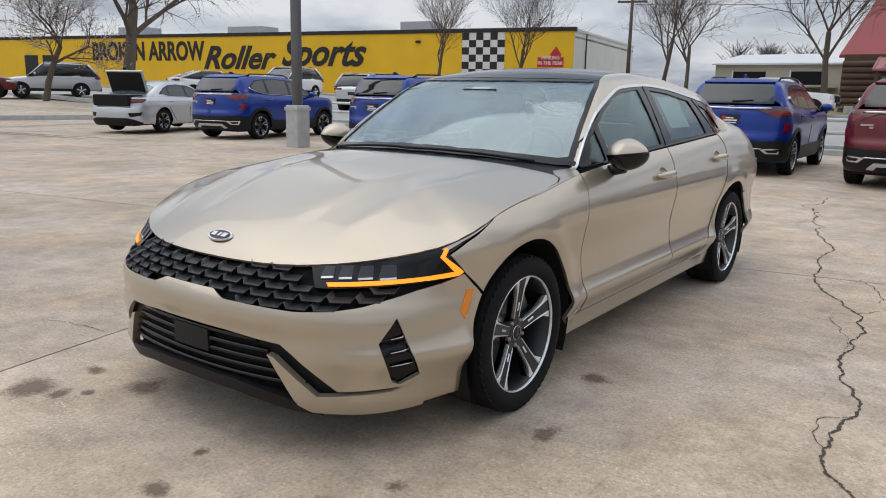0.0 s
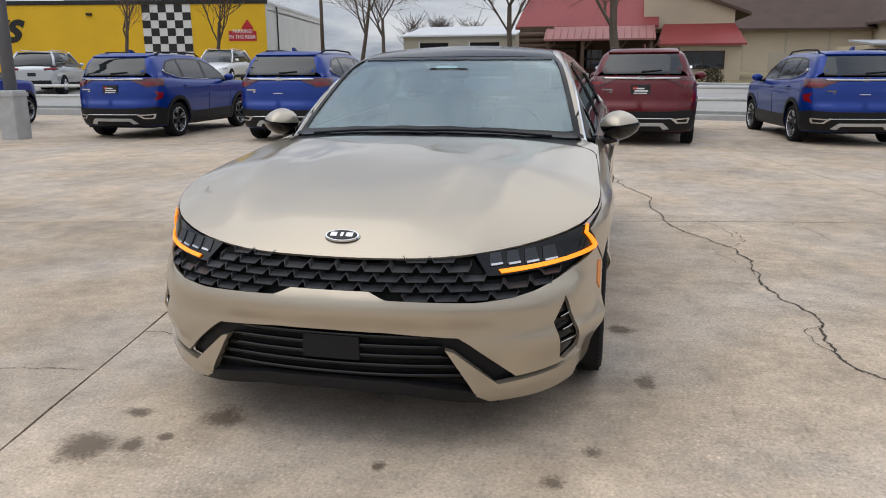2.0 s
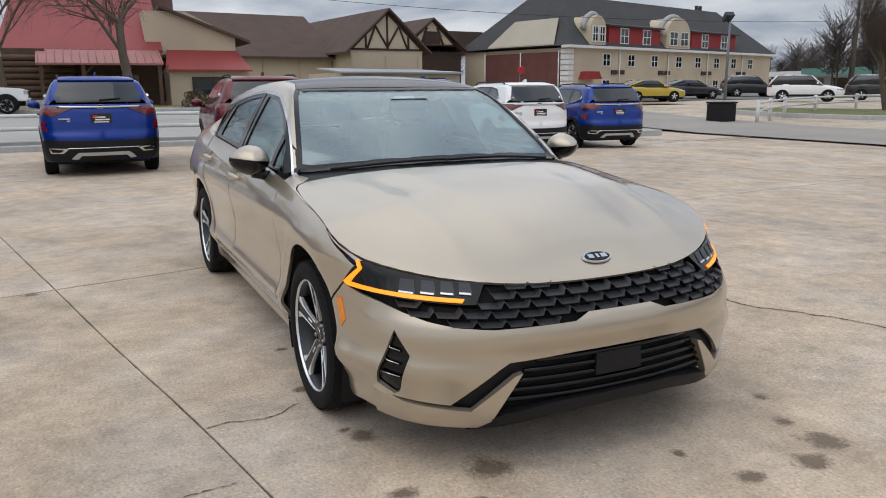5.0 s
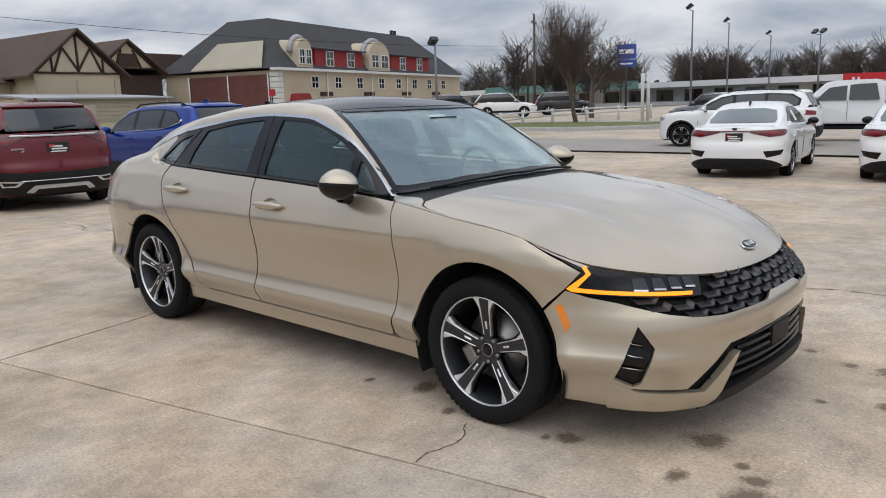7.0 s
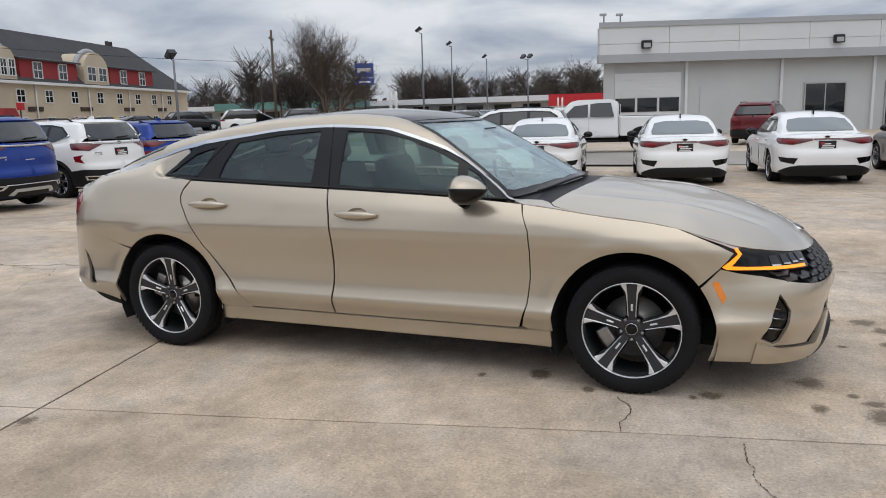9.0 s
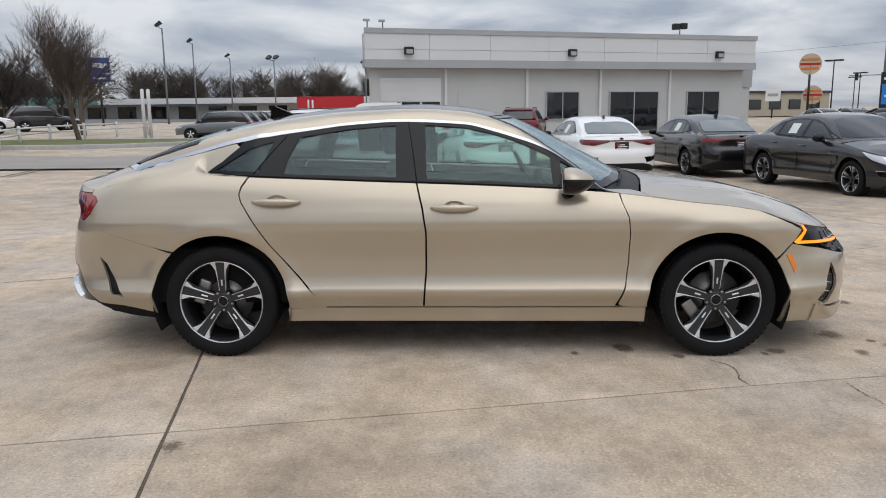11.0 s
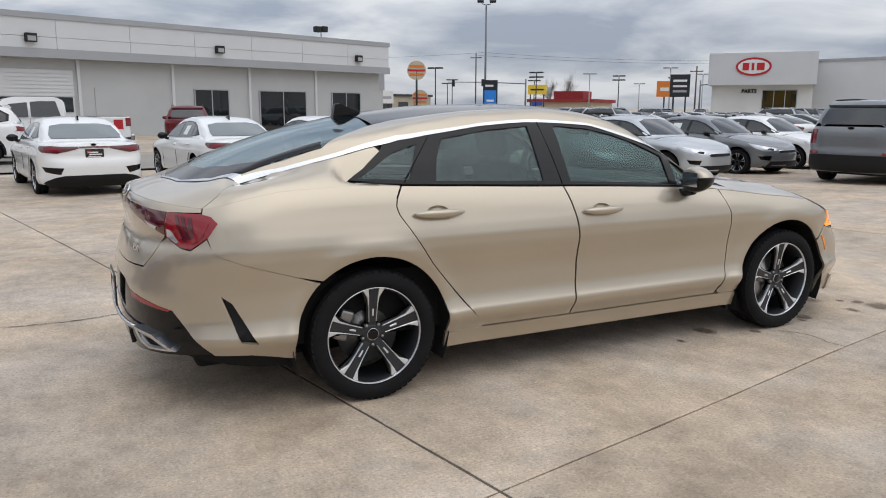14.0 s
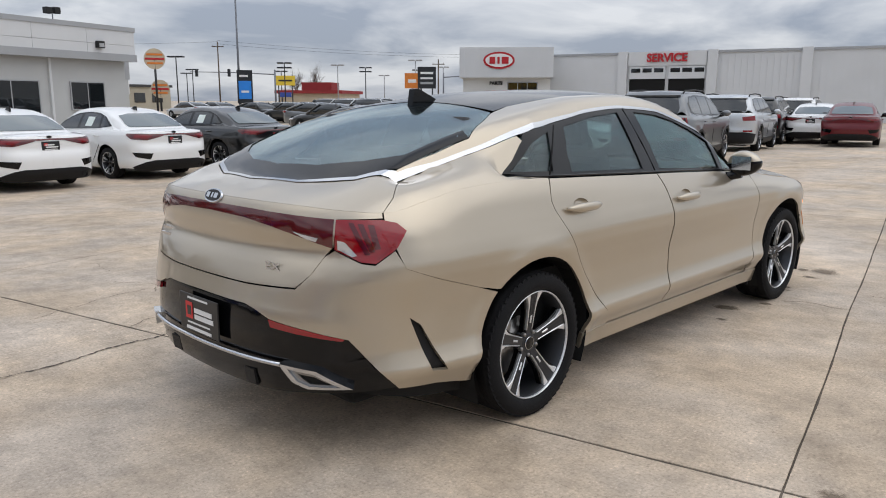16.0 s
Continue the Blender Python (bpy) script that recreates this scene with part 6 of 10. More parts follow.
PANES = [[(0.70, 0.958), (0.535, 0.966), (0.53, 1.105), (0.60, 1.065)],
         [(0.485, 0.978), (0.475, 1.128), (0.313, 1.203), (0.152, 1.257), (-0.01, 1.291), (-0.235, 1.309), (-0.222, 1.012)],
         [(-0.395, 1.022), (-0.405, 1.308), (-0.663, 1.290), (-0.955, 1.248), (-1.015, 1.13), (-1.035, 1.046)],
         [(-1.10, 1.226), (-1.24, 1.186), (-1.38, 1.098), (-1.435, 1.068), (-1.175, 1.058)]]
frames = mirrored("window_frame", DLO + belt[::-1], "gloss", "gloss black window surround", skin=house, holes=PANES, off=0.0, thick=0.012, step=0.05)
for i, pane in enumerate(PANES):
    for o in mirrored("side_window", pane, GLASS if i < 2 else GLASS_DARK, "tinted side window", skin=house, off=-0.006, thick=0.004, step=0.08):
        o.visible_shadow = False
for side in (1, -1):
    pts = [tuple(H.side_skin(np.array([x]), np.array([float(H.zs(x)) + 0.008]), side)[0]) for x in steps(0.76, -1.46, 0.12)]
    part("belt_moulding", rod([(p[0], p[1] + side * 0.003, p[2]) for p in pts], 0.0055, 6), M["gloss"], sedan)
    # dark rods on the unbroken frame draw the shade of the shut lines
    shut = [tuple(H.side_skin(np.array([x]), np.array([z]), side)[0]) for x, z in ((-0.278, 1.0), (-0.30, 1.15), (-0.332, 1.33))]
    part("door_gap", rod([(p[0], p[1] + side * 0.001, p[2]) for p in shut], 0.0035, 5), M["void"], sedan)
    shut = [tuple(H.side_skin(np.array([x]), np.array([z]), side)[0]) for x, z in ((-1.215, 1.035), (-1.13, 1.14), (-1.03, 1.255))]
    part("door_gap", rod([(p[0], p[1] + side * 0.001, p[2]) for p in shut], 0.0035, 5), M["void"], sedan)

arch_x, arch_y = np.array([p[0] for p in ARCH_LOW[::-1]]), np.array([p[1] for p in ARCH_LOW[::-1]])
arch_z = H.top(arch_x, arch_y)


foot_line = [(-1.70, 0.663), (-1.80, 0.647), (-1.90, 0.630), (-1.962, 0.622), (-2.02, 0.570), (-2.08, 0.508), (-2.14, 0.40), (-2.19, 0.275), (-2.215, 0.14), (-2.23, 0.0)]
foot = np.array([[a[0] + (b[0] - a[0]) * i / 8, a[1] + (b[1] - a[1]) * i / 8, 0.0] for a, b in zip(foot_line, foot_line[1:]) for i in range(9)])
foot[:, 2] = H.top(foot[:, 0], foot[:, 1])


def rear_surface():
    """A thin-plate surface held by the shoulder line (and its slope), the foot of the rear glass and the middle line of the boot lid."""
    held = []
    for q in steps(H.sx(-1.12), H.length, 0.07):
        z = float(H.zs(np.interp(q, H.s, H.x)))
        a, b = H.wrap(q, z - 0.012), H.wrap(q, z)
        held.append(tuple(b))
        if b[0] > -2.08:
            held.append(tuple(b + (b - a) * 1.2))
    held += [(x, y, z) for x, y, z in zip(arch_x, arch_y, arch_z) if x < -0.95][::3]
    held += [tuple(p) for p in foot[::6]]
    held += [(x, y, float(H.zc(x)) - 0.004) for x in (-2.28, -2.32) for y in (0.0, 0.2)]
    held = np.array(held + [(x, -y, z) for x, y, z in held if y > 1e-3])

    def bend(r2):
        return 0.5 * r2 * np.log(np.maximum(r2, 1e-12))

    n = len(held)
    sys_m = np.zeros((n + 3, n + 3))
    sys_m[:n, :n] = bend((held[:, None, 0] - held[None, :, 0]) ** 2 + (held[:, None, 1] - held[None, :, 1]) ** 2) + 1e-7 * np.eye(n)
    sys_m[:n, n], sys_m[:n, n + 1:] = 1, held[:, :2]
    sys_m[n, :n], sys_m[n + 1:, :n] = 1, held[:, :2].T
    gain = np.linalg.lstsq(sys_m, np.concatenate((held[:, 2], np.zeros(3))), rcond=None)[0]

    def skin(x, y):
        x, y = np.broadcast_arrays(np.asarray(x, float), np.asarray(y, float))
        r2 = (x[..., None] - held[:, 0]) ** 2 + (y[..., None] - held[:, 1]) ** 2
        return np.stack([x, y, bend(r2) @ gain[:n] + gain[n] + gain[n + 1] * x + gain[n + 2] * y], -1)

    return skin


deck_skin = rear_surface()
pane_edge = [(-1.24, 1.036), (-1.3, 1.040), (-1.47, 1.054), (-1.485, 1.060), (-1.44, 1.088), (-1.40, 1.117), (-1.35, 1.158), (-1.30, 1.198)]
pane_line = np.array([(a[0] + (b[0] - a[0]) * i / 6, a[1] + (b[1] - a[1]) * i / 6) for a, b in zip(pane_edge, pane_edge[1:]) for i in range(7)])
pane_line[:, 1] = H.side_skin(pane_line[:, 0], pane_line[:, 1], 1)[:, 1]


def pillar_skin(x, y):
    """The rear shoulder, meeting the frame of the small rear pane."""
    p = deck_skin(x, y)
    off = np.min(np.hypot(p[:, 0][:, None] - pane_line[None, :, 0], np.abs(p[:, 1])[:, None] - pane_line[None, :, 1]), 1)
    p[:, 2] += (H.top(p[:, 0], p[:, 1]) - p[:, 2]) * np.exp(-((off / 0.045) ** 2))
    return p


# boot lid, rear lamps and rear bumper
TAIL_S = steps(H.ry(0.832), H.length, 0.03)
tail_ring = [H.wrap(s, float(H.zs(np.interp(s, H.s, H.x)))) for s in TAIL_S]
deck = [(-2.236, 0.0), (-2.196, 0.275), (-2.084, 0.512), (-1.962, 0.628), (-1.995, 0.665), (-2.085, 0.735)] + [(float(p[0]) + 0.002, float(p[1])) for p in tail_ring]
plate("boot_lid", [panel(both_xy(deck), deck_skin, off=0.0, thick=0.015, step=0.03), panel(both([(H.length - q, float(H.zs(np.interp(q, H.s, H.x)))) for q in TAIL_S[::-1]] + [(H.length - H.ry(y), z) for y, z in ((0.832, 0.948), (0.70, 0.945), (0.686, 0.845), (0.655, 0.812), (0.605, 0.74), (0.548, 0.690), (0.30, 0.680), (1e-6, 0.678))]), lambda a, b: H.wrap(np.where(a >= 0, H.length - a, -H.length - a), b), off=0.0, thick=0.015, step=0.03)], M["gold"], sedan)
for side in (1, -1):
    rim = lambda x: (x, float(np.interp(x, H.ring_x, H.ring_y)))
    over = lambda x, z: (x, abs(float(H.side_skin(np.array([x]), np.array([z]), 1)[0][1])) + 0.002)
    qt = [rim(x) for x in steps(-1.235, float(tail_ring[0][0]) + 0.003, 0.04)] + [(-2.084, 0.738), (-1.994, 0.668), (-1.960, 0.631)] + [(a, b + 0.002) for a, b in ARCH_LOW[::-1] if a < -1.30] + [over(-1.30, 1.198), over(-1.40, 1.117), over(-1.485, 1.060), over(-1.47, 1.054), over(-1.3, 1.040), over(-1.24, 1.036)]
    plate("quarter_top", [panel([(a, side * b) for a, b in qt], pillar_skin, off=0.0, thick=0.015, step=0.03)], M["gold"], sedan)
back = lambda a, b: H.wrap(np.where(a >= 0, H.length - a, -H.length - a), b)


def stern(points):
    """(y, z) on the tail, measured from the middle line."""
    return [(H.length - H.ry(y), z) for y, z in points]


bar = stern([(1e-6, 0.963), (0.30, 0.960), (0.50, 0.953), (0.688, 0.944), (0.684, 0.840), (0.624, 0.856), (0.50, 0.888), (0.40, 0.906), (0.25, 0.924), (1e-6, 0.930)])
light_bar = plate("tail_light_bar", [panel(both(bar), back, off=0.005, thick=0.012, step=0.04, soft=0.002)], M["lamp_deep"], sedan, "dark red tail light bar")
lens = stern([(0.695, 0.943), (0.75, 0.943), (0.832, 0.941), (0.860, 0.930), (0.874, 0.903), (0.855, 0.842), (0.812, 0.790), (0.775, 0.795), (0.692, 0.836)])
clear_a, clear_b = stern([(0.525, 0.893), (0.63, 0.875), (0.622, 0.862), (0.58, 0.870)]), stern([(0.704, 0.872), (0.728, 0.866), (0.765, 0.818), (0.752, 0.812), (0.704, 0.838)])
core = stern([(0.825, 0.912), (0.858, 0.902), (0.846, 0.850), (0.815, 0.808)])
for side in (1, -1):
    m_ = lambda q: [(side * a, b) for a, b in q]
    tl = plate("tail_light", [panel(m_(lens), back, off=0.006, thick=0.015, step=0.03, soft=0.003)], M["lamp_red"], sedan, "faceted red tail light")
    plate("clear_lens", [panel(m_(clear_b), back, off=0.0075, thick=0.004, step=0.03)], M["lamp_clear"], tl)
    plate("red_core", [panel(m_(core), back, off=0.008, thick=0.004, step=0.03)], M["lamp_red"], tl)
    for k in range(3):
        q = stern([(0.738 + 0.028 * k, 0.933 - 0.004 * k), (0.754 + 0.028 * k, 0.931 - 0.004 * k), (0.800 + 0.012 * k, 0.822 + 0.010 * k), (0.787 + 0.012 * k, 0.820 + 0.010 * k)])
        plate("light_facet", [panel(m_(q), back, off=0.0085, thick=0.004, step=0.03)], M["lamp_deep"], tl)
    plate("clear_lens", [panel(m_(clear_a), back, off=0.0065, thick=0.004, step=0.03)], M["lamp_clear"], light_bar)
rb = stern([(1e-6, 0.672), (0.30, 0.674), (0.545, 0.683), (0.600, 0.735), (0.649, 0.805), (0.69, 0.830), (0.775, 0.790), (0.81, 0.784)]) + [(H.length - H.sx(x), z) for x, z in [(-2.170, 0.834), (-2.1325, 0.7675), (-2.0, 0.7155), (-1.78, 0.6455)] + arc(-HX, HZ, AR, 133, 190, 12) + [(-1.80, 0.262), (-2.0, 0.30)]] + stern([(0.857, 0.308), (0.738, 0.512), (0.60, 0.540), (0.44, 0.562), (0.36, 0.590), (0.30, 0.602), (1e-6, 0.604)])
rvent = [(H.length - H.sx(x), z) for x, z in ((-2.121, 0.581), (-2.075, 0.548), (-1.965, 0.356), (-2.039, 0.368))]
plate("rear_bumper", [panel(both(rb), back, holes=[rvent, [(-a, b) for a, b in rvent]], **PAINT)], M["gold"], sedan)
for side in (1, -1):
    plate("rear_side_vent", [panel([(side * a, b) for a, b in rvent], back, off=-0.022, thick=0.006, step=0.05)], M["trim"], sedan, "black rear vent")
valance = stern([(1e-6, 0.606), (0.31, 0.603), (0.36, 0.590), (0.44, 0.562), (0.60, 0.540), (0.738, 0.510), (0.86, 0.306), (0.60, 0.285), (0.40, 0.262), (1e-6, 0.255)])
plate("valance", [panel(both(valance), back, off=-0.016, thick=0.02, step=0.05)], M["gloss"], sedan, "gloss black rear valance")
for side in (1, -1):
    plate("reflector", [panel([(side * a, b) for a, b in stern([(0.435, 0.560), (0.60, 0.538), (0.728, 0.513), (0.72, 0.505), (0.60, 0.518), (0.445, 0.532)])], back, off=-0.002, thick=0.012, step=0.04)], M["lamp_red"], sedan, "slim red reflector")
    frame_o = stern([(0.49, 0.402), (0.64, 0.392), (0.75, 0.330), (0.60, 0.318), (0.545, 0.338)])
    frame_i = stern([(0.530, 0.388), (0.63, 0.380), (0.715, 0.336), (0.61, 0.330), (0.565, 0.345)])
    plate("exhaust_trim", [panel([(side * a, b) for a, b in frame_o], back, off=0.012, thick=0.03, step=0.03, holes=[[(side * a, b) for a, b in frame_i]])], M["chrome"], sedan, "chrome exhaust trim")
    plate("exhaust_opening", [panel([(side * a, b) for a, b in frame_i], back, off=-0.002, thick=0.005, step=0.04)], M["void"], sedan)
    inner_c = stern([(0.565, 0.372), (0.63, 0.367), (0.69, 0.340), (0.61, 0.336)])
    plate("exhaust_inner_trim", [panel([(side * a, b) for a, b in frame_i], back, off=0.004, thick=0.005, step=0.03, holes=[[(side * a, b) for a, b in inner_c]])], M["steel"], sedan)
strip_low = [tuple(H.wrap(math.copysign(H.ry(max(abs(y), 1e-6)), y), 0.392 + 0.012 * abs(y)) + np.array([-0.006, 0, 0])) for y in steps(-0.50, 0.50, 0.05)]
part("chrome_rear_blade", rod(strip_low, 0.0095, 8), M["chrome"], sedan, "chrome strip across the rear valance")
for y in (-0.30, -0.10, 0.10, 0.30):
    part("diffuser_fin", prism([(-2.45, 0.275), (-2.46, 0.34), (-2.30, 0.34), (-2.20, 0.26)], "y", y - 0.035, y + 0.035), M["trim"], sedan)
px = float(H.wrap(H.length, 0.5)[0])
number = part("licence_plate", box(px - 0.012, px - 0.004, -0.155, 0.155, 0.42, 0.578, 0.003), M["plate_black"], sedan, "black dealer plate with white and red print")
for y0, y1, z0, z1, mat in ((-0.11, 0.03, 0.505, 0.525, "plate_white"), (-0.12, 0.03, 0.478, 0.498, "plate_white"), (0.045, 0.10, 0.475, 0.545, "plate_red"), (-0.09, 0.09, 0.455, 0.462, "plate_white"), (-0.10, 0.10, 0.428, 0.441, "plate_white"), (-0.08, 0.08, 0.560, 0.568, "plate_white"), (0.055, 0.085, 0.49, 0.53, "plate_black")):
    part("print_bar", box(px - 0.0145 - (0.001 if mat == "plate_black" else 0), px - 0.0125, y0, y1, z0, z1), M[mat], number)
spot = H.wrap(H.length, 0.985)
emblem(sedan, Matrix.Translation((float(spot[0]) - 0.001, 0, 0.985)) @ Matrix.Rotation(radians(-62), 4, "Y") @ Matrix.Rotation(radians(-90), 4, "Z"))
grade = H.wrap(-H.ry(0.43), 0.765)
letters("trim_letters", "EX", 0.042, 0.002, M["chrome"], sedan, Matrix.Translation((float(grade[0]) - 0.010, float(grade[1]), 0.755)) @ Matrix.Rotation(radians(-78), 4, "Z") @ FACE, squash=1.5, heavy=0.0006)
for k, (y0, y1, z) in enumerate(((0.40, 0.50, 0.80), (0.41, 0.50, 0.775))):
    q = H.wrap(H.ry(0.45), z)
    part("model_bar", box(float(q[0]) - 0.006, float(q[0]) + 0.002, y0, y1, z - 0.006, z + 0.006), M["chrome"], sedan)

# roof aerial, wipers, stickers
base = H.top(np.array([-1.19]), np.array([0.0]))[0]
part("aerial_fin", prism([(-1.30, base - 0.03), (-1.10, base - 0.004), (-1.16, base + 0.022), (-1.255, base + 0.062), (-1.285, base + 0.058)], "y", -0.018, 0.018), M["gloss"], sedan, "black shark-fin aerial")
for y0, y1 in ((-0.06, 0.62), (-0.62, 0.05)):
    pts = []
    for k in range(9):
        y = y0 + (y1 - y0) * k / 8
        x = (1.005 - 0.33 * y * y) - 0.012 * math.sin(math.pi * k / 8)
        pts.append((x, y, float(H.top(np.array([x]), np.array([y]))[0]) + 0.014))
    part("wiper", rod(pts, 0.007, 6), M["trim"], sedan, "black wiper blade")
tag = [tuple(p) for p in H.top_skin(np.array([0.40, 0.40, 0.365, 0.365]), np.array([-0.075, 0.045, 0.045, -0.075]))]
bm = bmesh.new()
bm.faces.new([bm.verts.new((p[0], p[1], p[2] - 0.012)) for p in tag])
part("windscreen_sticker", bm, M["paper"], sedan, "small pale sticker inside the windscreen")
for side, x0, x1 in ((1, -0.50, -0.82),):
    q = [tuple(H.side_skin(np.array([x]), np.array([z]), side)[0]) for x, z in ((x0, 1.09), (x1, 1.09), (x1, 1.27), (x0, 1.27))]
    bm = bmesh.new()
    bm.faces.new([bm.verts.new((p[0], p[1] - side * 0.014, p[2])) for p in q])
    part("price_sheet", bm, M["paper"], sedan, "white price sheet inside the rear window")

# mirrors and handles
for side in (1, -1):
    shell = bmesh.new()
    bmesh.ops.create_uvsphere(shell, u_segments=28, v_segments=18, radius=1)
    for v in shell.verts:
        x, y, z = v.co
        k = 1.0 - 0.18 * max(0, y)
        taper = 1.0 - 0.30 * max(0, x) ** 2
        v.co = (x * (0.128 if x > 0 else 0.075) * k, y * 0.098 * taper, (z if z < 0 else z * 0.96) * 0.076 * k * taper)
        if v.co.x < -0.04:
            v.co.x = -0.04 - (-(v.co.x) - 0.04) * 0.15
    mir = part("door_mirror", shell, M["gold"], sedan, "sand-gold mirror housing", True)
    mir.matrix_local = Matrix.Translation((0.565, side * 0.945, 1.006)) @ (Matrix() if side > 0 else Matrix.Diagonal((1, -1, 1, 1)))
    cap_ = bmesh.new()
    cap_.from_mesh(mir.data)
    bmesh.ops.bisect_plane(cap_, geom=cap_.verts[:] + cap_.edges[:] + cap_.faces[:], plane_co=(0, 0, 0.004), plane_no=(0, -0.12, 1), clear_outer=True)
    bmesh.ops.transform(cap_, matrix=Matrix.Diagonal((1.035, 1.03, 1.04, 1)), verts=cap_.verts)
    part("mirror_base", cap_, M["gloss"], mir, "black mirror underside", True)
    part("mirror_glass", box(-0.0495, -0.0465, -0.058, 0.056, -0.040, 0.040, 0.0), M["chrome"], mir, "mirror glass")
    arm = rod([(0.0, -0.02, -0.06), (-0.01, -0.085, -0.085), (-0.02, -0.13, -0.095)], [0.034, 0.026, 0.034], 10)
    part("mirror_arm", arm, M["gloss"], mir)
    for door, (x0, x1, z) in ((front_doors, (-0.195, 0.064, 0.860)), (rear_doors, (-1.195, -0.925, 0.898))):
        d = door[0 if side > 0 else 1]
        ps = [H.wrap(H.sx(x), z) for x in steps(x0, x1, 0.02)]
        n = len(ps) - 1
        pts = [(float(p[0]), side * (float(p[1]) + 0.012 + 0.022 * abs(math.sin(math.pi * i / n)) ** 0.5), z) for i, p in enumerate(ps)]
        hb = rod(pts, [0.006 + 0.012 * min(1, 4 * min(i, n - i) / n) for i in range(n + 1)], 12)
        for v in hb.verts:
            v.co.z = z + (v.co.z - z) * 1.15
        part("door_handle", hb, M["gold"], d, "sand-gold door handle")
        bowl = lambda a, b, c=(H.sx((x0 + x1) / 2), z + 0.006): H.wrap(a, b) - np.stack([np.zeros_like(a), np.where(a < 0, -1, 1) * 0.020 * np.clip(1.25 - ((np.abs(a) - c[0]) / 0.062) ** 2 - ((b - c[1]) / 0.032) ** 2, 0, 1), np.zeros_like(a)], -1)
        plate("handle_cup", [panel([(side * a, b) for a, b in scoop((x0 + x1) / 2, z + 0.006, 1.04)], bowl, off=-0.001, thick=0.004, step=0.012)], M["gold"], d)

# wheels, liners, underside
for x in (HX, -HX):
    for side in (1, -1):
        make_wheel(sedan, x, side * 0.795, HZ)
        ln = bmesh.new()
        prev = None
        for a in steps(-25, 205, 10):
            c, s_ = math.cos(radians(a)), math.sin(radians(a))
            pair = [ln.verts.new((x + 0.405 * c, side * 0.50, HZ + 0.405 * s_)), ln.verts.new((x + 0.402 * c, side * 0.895, HZ + 0.402 * s_))]
            if prev:
                ln.faces.new((prev[0], prev[1], pair[1], pair[0]))
            prev = pair
        part("wheel_arch_liner", ln, M["void"], sedan)
        if x < 0:
            continue
        flap = box(x - 0.42, x - 0.405, side * 0.80 - 0.05, side * 0.80 + 0.05, 0.165, 0.33, 0.004)
        part("mud_flap", flap, M["trim"], sedan)
part("underbody", box(-2.2, 2.15, -0.62, 0.62, 0.19, 0.34, 0.03), M["void"], sedan, "dark underside")
# broad box hidden behind the sills, added to block light below the car
part("underbody", box(-0.98, 0.98, -0.85, 0.85, 0.212, 0.32, 0.02), M["void"], sedan)
part("cabin_tub", box(-1.9, 0.95, -0.80, 0.80, 0.30, 0.62), M["void"], sedan)
for x, y0, y1 in ((HX, -0.52, 0.52), (-HX, -0.52, 0.52)):
    part("axle_cover", box(x - 0.45, x + 0.45, y0, y1, 0.22, 0.70, 0.03), M["void"], sedan)

# cabin
dash = part("dashboard", rod([(0.70, -0.72, 0.86), (0.70, 0.72, 0.86)], 0.12, 12), M["seat"], sedan, "dark dashboard")
part("dash_top", box(0.55, 0.98, -0.72, 0.72, 0.86, 0.935, 0.03), M["seat"], sedan)
wheel_ring = bmesh.new()
rod([(0.0, 0.18 * math.cos(a), 0.18 * math.sin(a)) for a in steps(0, 2 * math.pi, 0.35)], 0.014, 8, wheel_ring, caps=False)
rod([(0, -0.17, 0.0), (0, 0.17, 0.0)], 0.02, 6, wheel_ring)
sw = part("steering_wheel", wheel_ring, M["trim"], sedan, "black steering wheel")
sw.matrix_local = Matrix.Translation((0.42, 0.36, 0.93)) @ Matrix.Rotation(radians(-25), 4, "Y")
for x, y, n in ((0.02, 0.37, "front_seat"), (0.02, -0.37, "front_seat"), (-0.92, 0.40, "rear_seat"), (-0.92, -0.40, "rear_seat")):
    st = bmesh.new()
    box(x - 0.25, x + 0.27, y - 0.24, y + 0.24, 0.45, 0.62, 0.05, st)
    part(n, st, M["seat"], sedan, "dark upholstered seat")
    bk = box(-0.06, 0.06, -0.235, 0.235, 0, 0.58, 0.05)
    b_ = part("seat_back", bk, M["seat"], sedan)
    b_.matrix_local = Matrix.Translation((x - 0.28, y, 0.55)) @ Matrix.Rotation(radians(-18), 4, "Y")
    hd = box(-0.045, 0.045, -0.13, 0.13, 0, 0.17, 0.04)
    h_ = part("headrest", hd, M["seat"], sedan)
    h_.matrix_local = Matrix.Translation((x - 0.47, y, 1.13)) @ Matrix.Rotation(radians(-14), 4, "Y")
part("parcel_shelf", box(-1.95, -1.28, -0.62, 0.62, 0.93, 0.98), M["seat"], sedan)
hl = [(0.05, 0.0), (0.0, 0.48), (-1.1, 0.46), (-1.1, 0.0)]
plate("headlining", [panel(both_xy(hl), top, off=-0.03, thick=0.01, step=0.1)], M["lining"], sedan)
part("interior_mirror", box(0.40, 0.43, -0.12, 0.12, 1.235, 1.295, 0.02), M["trim"], sedan)


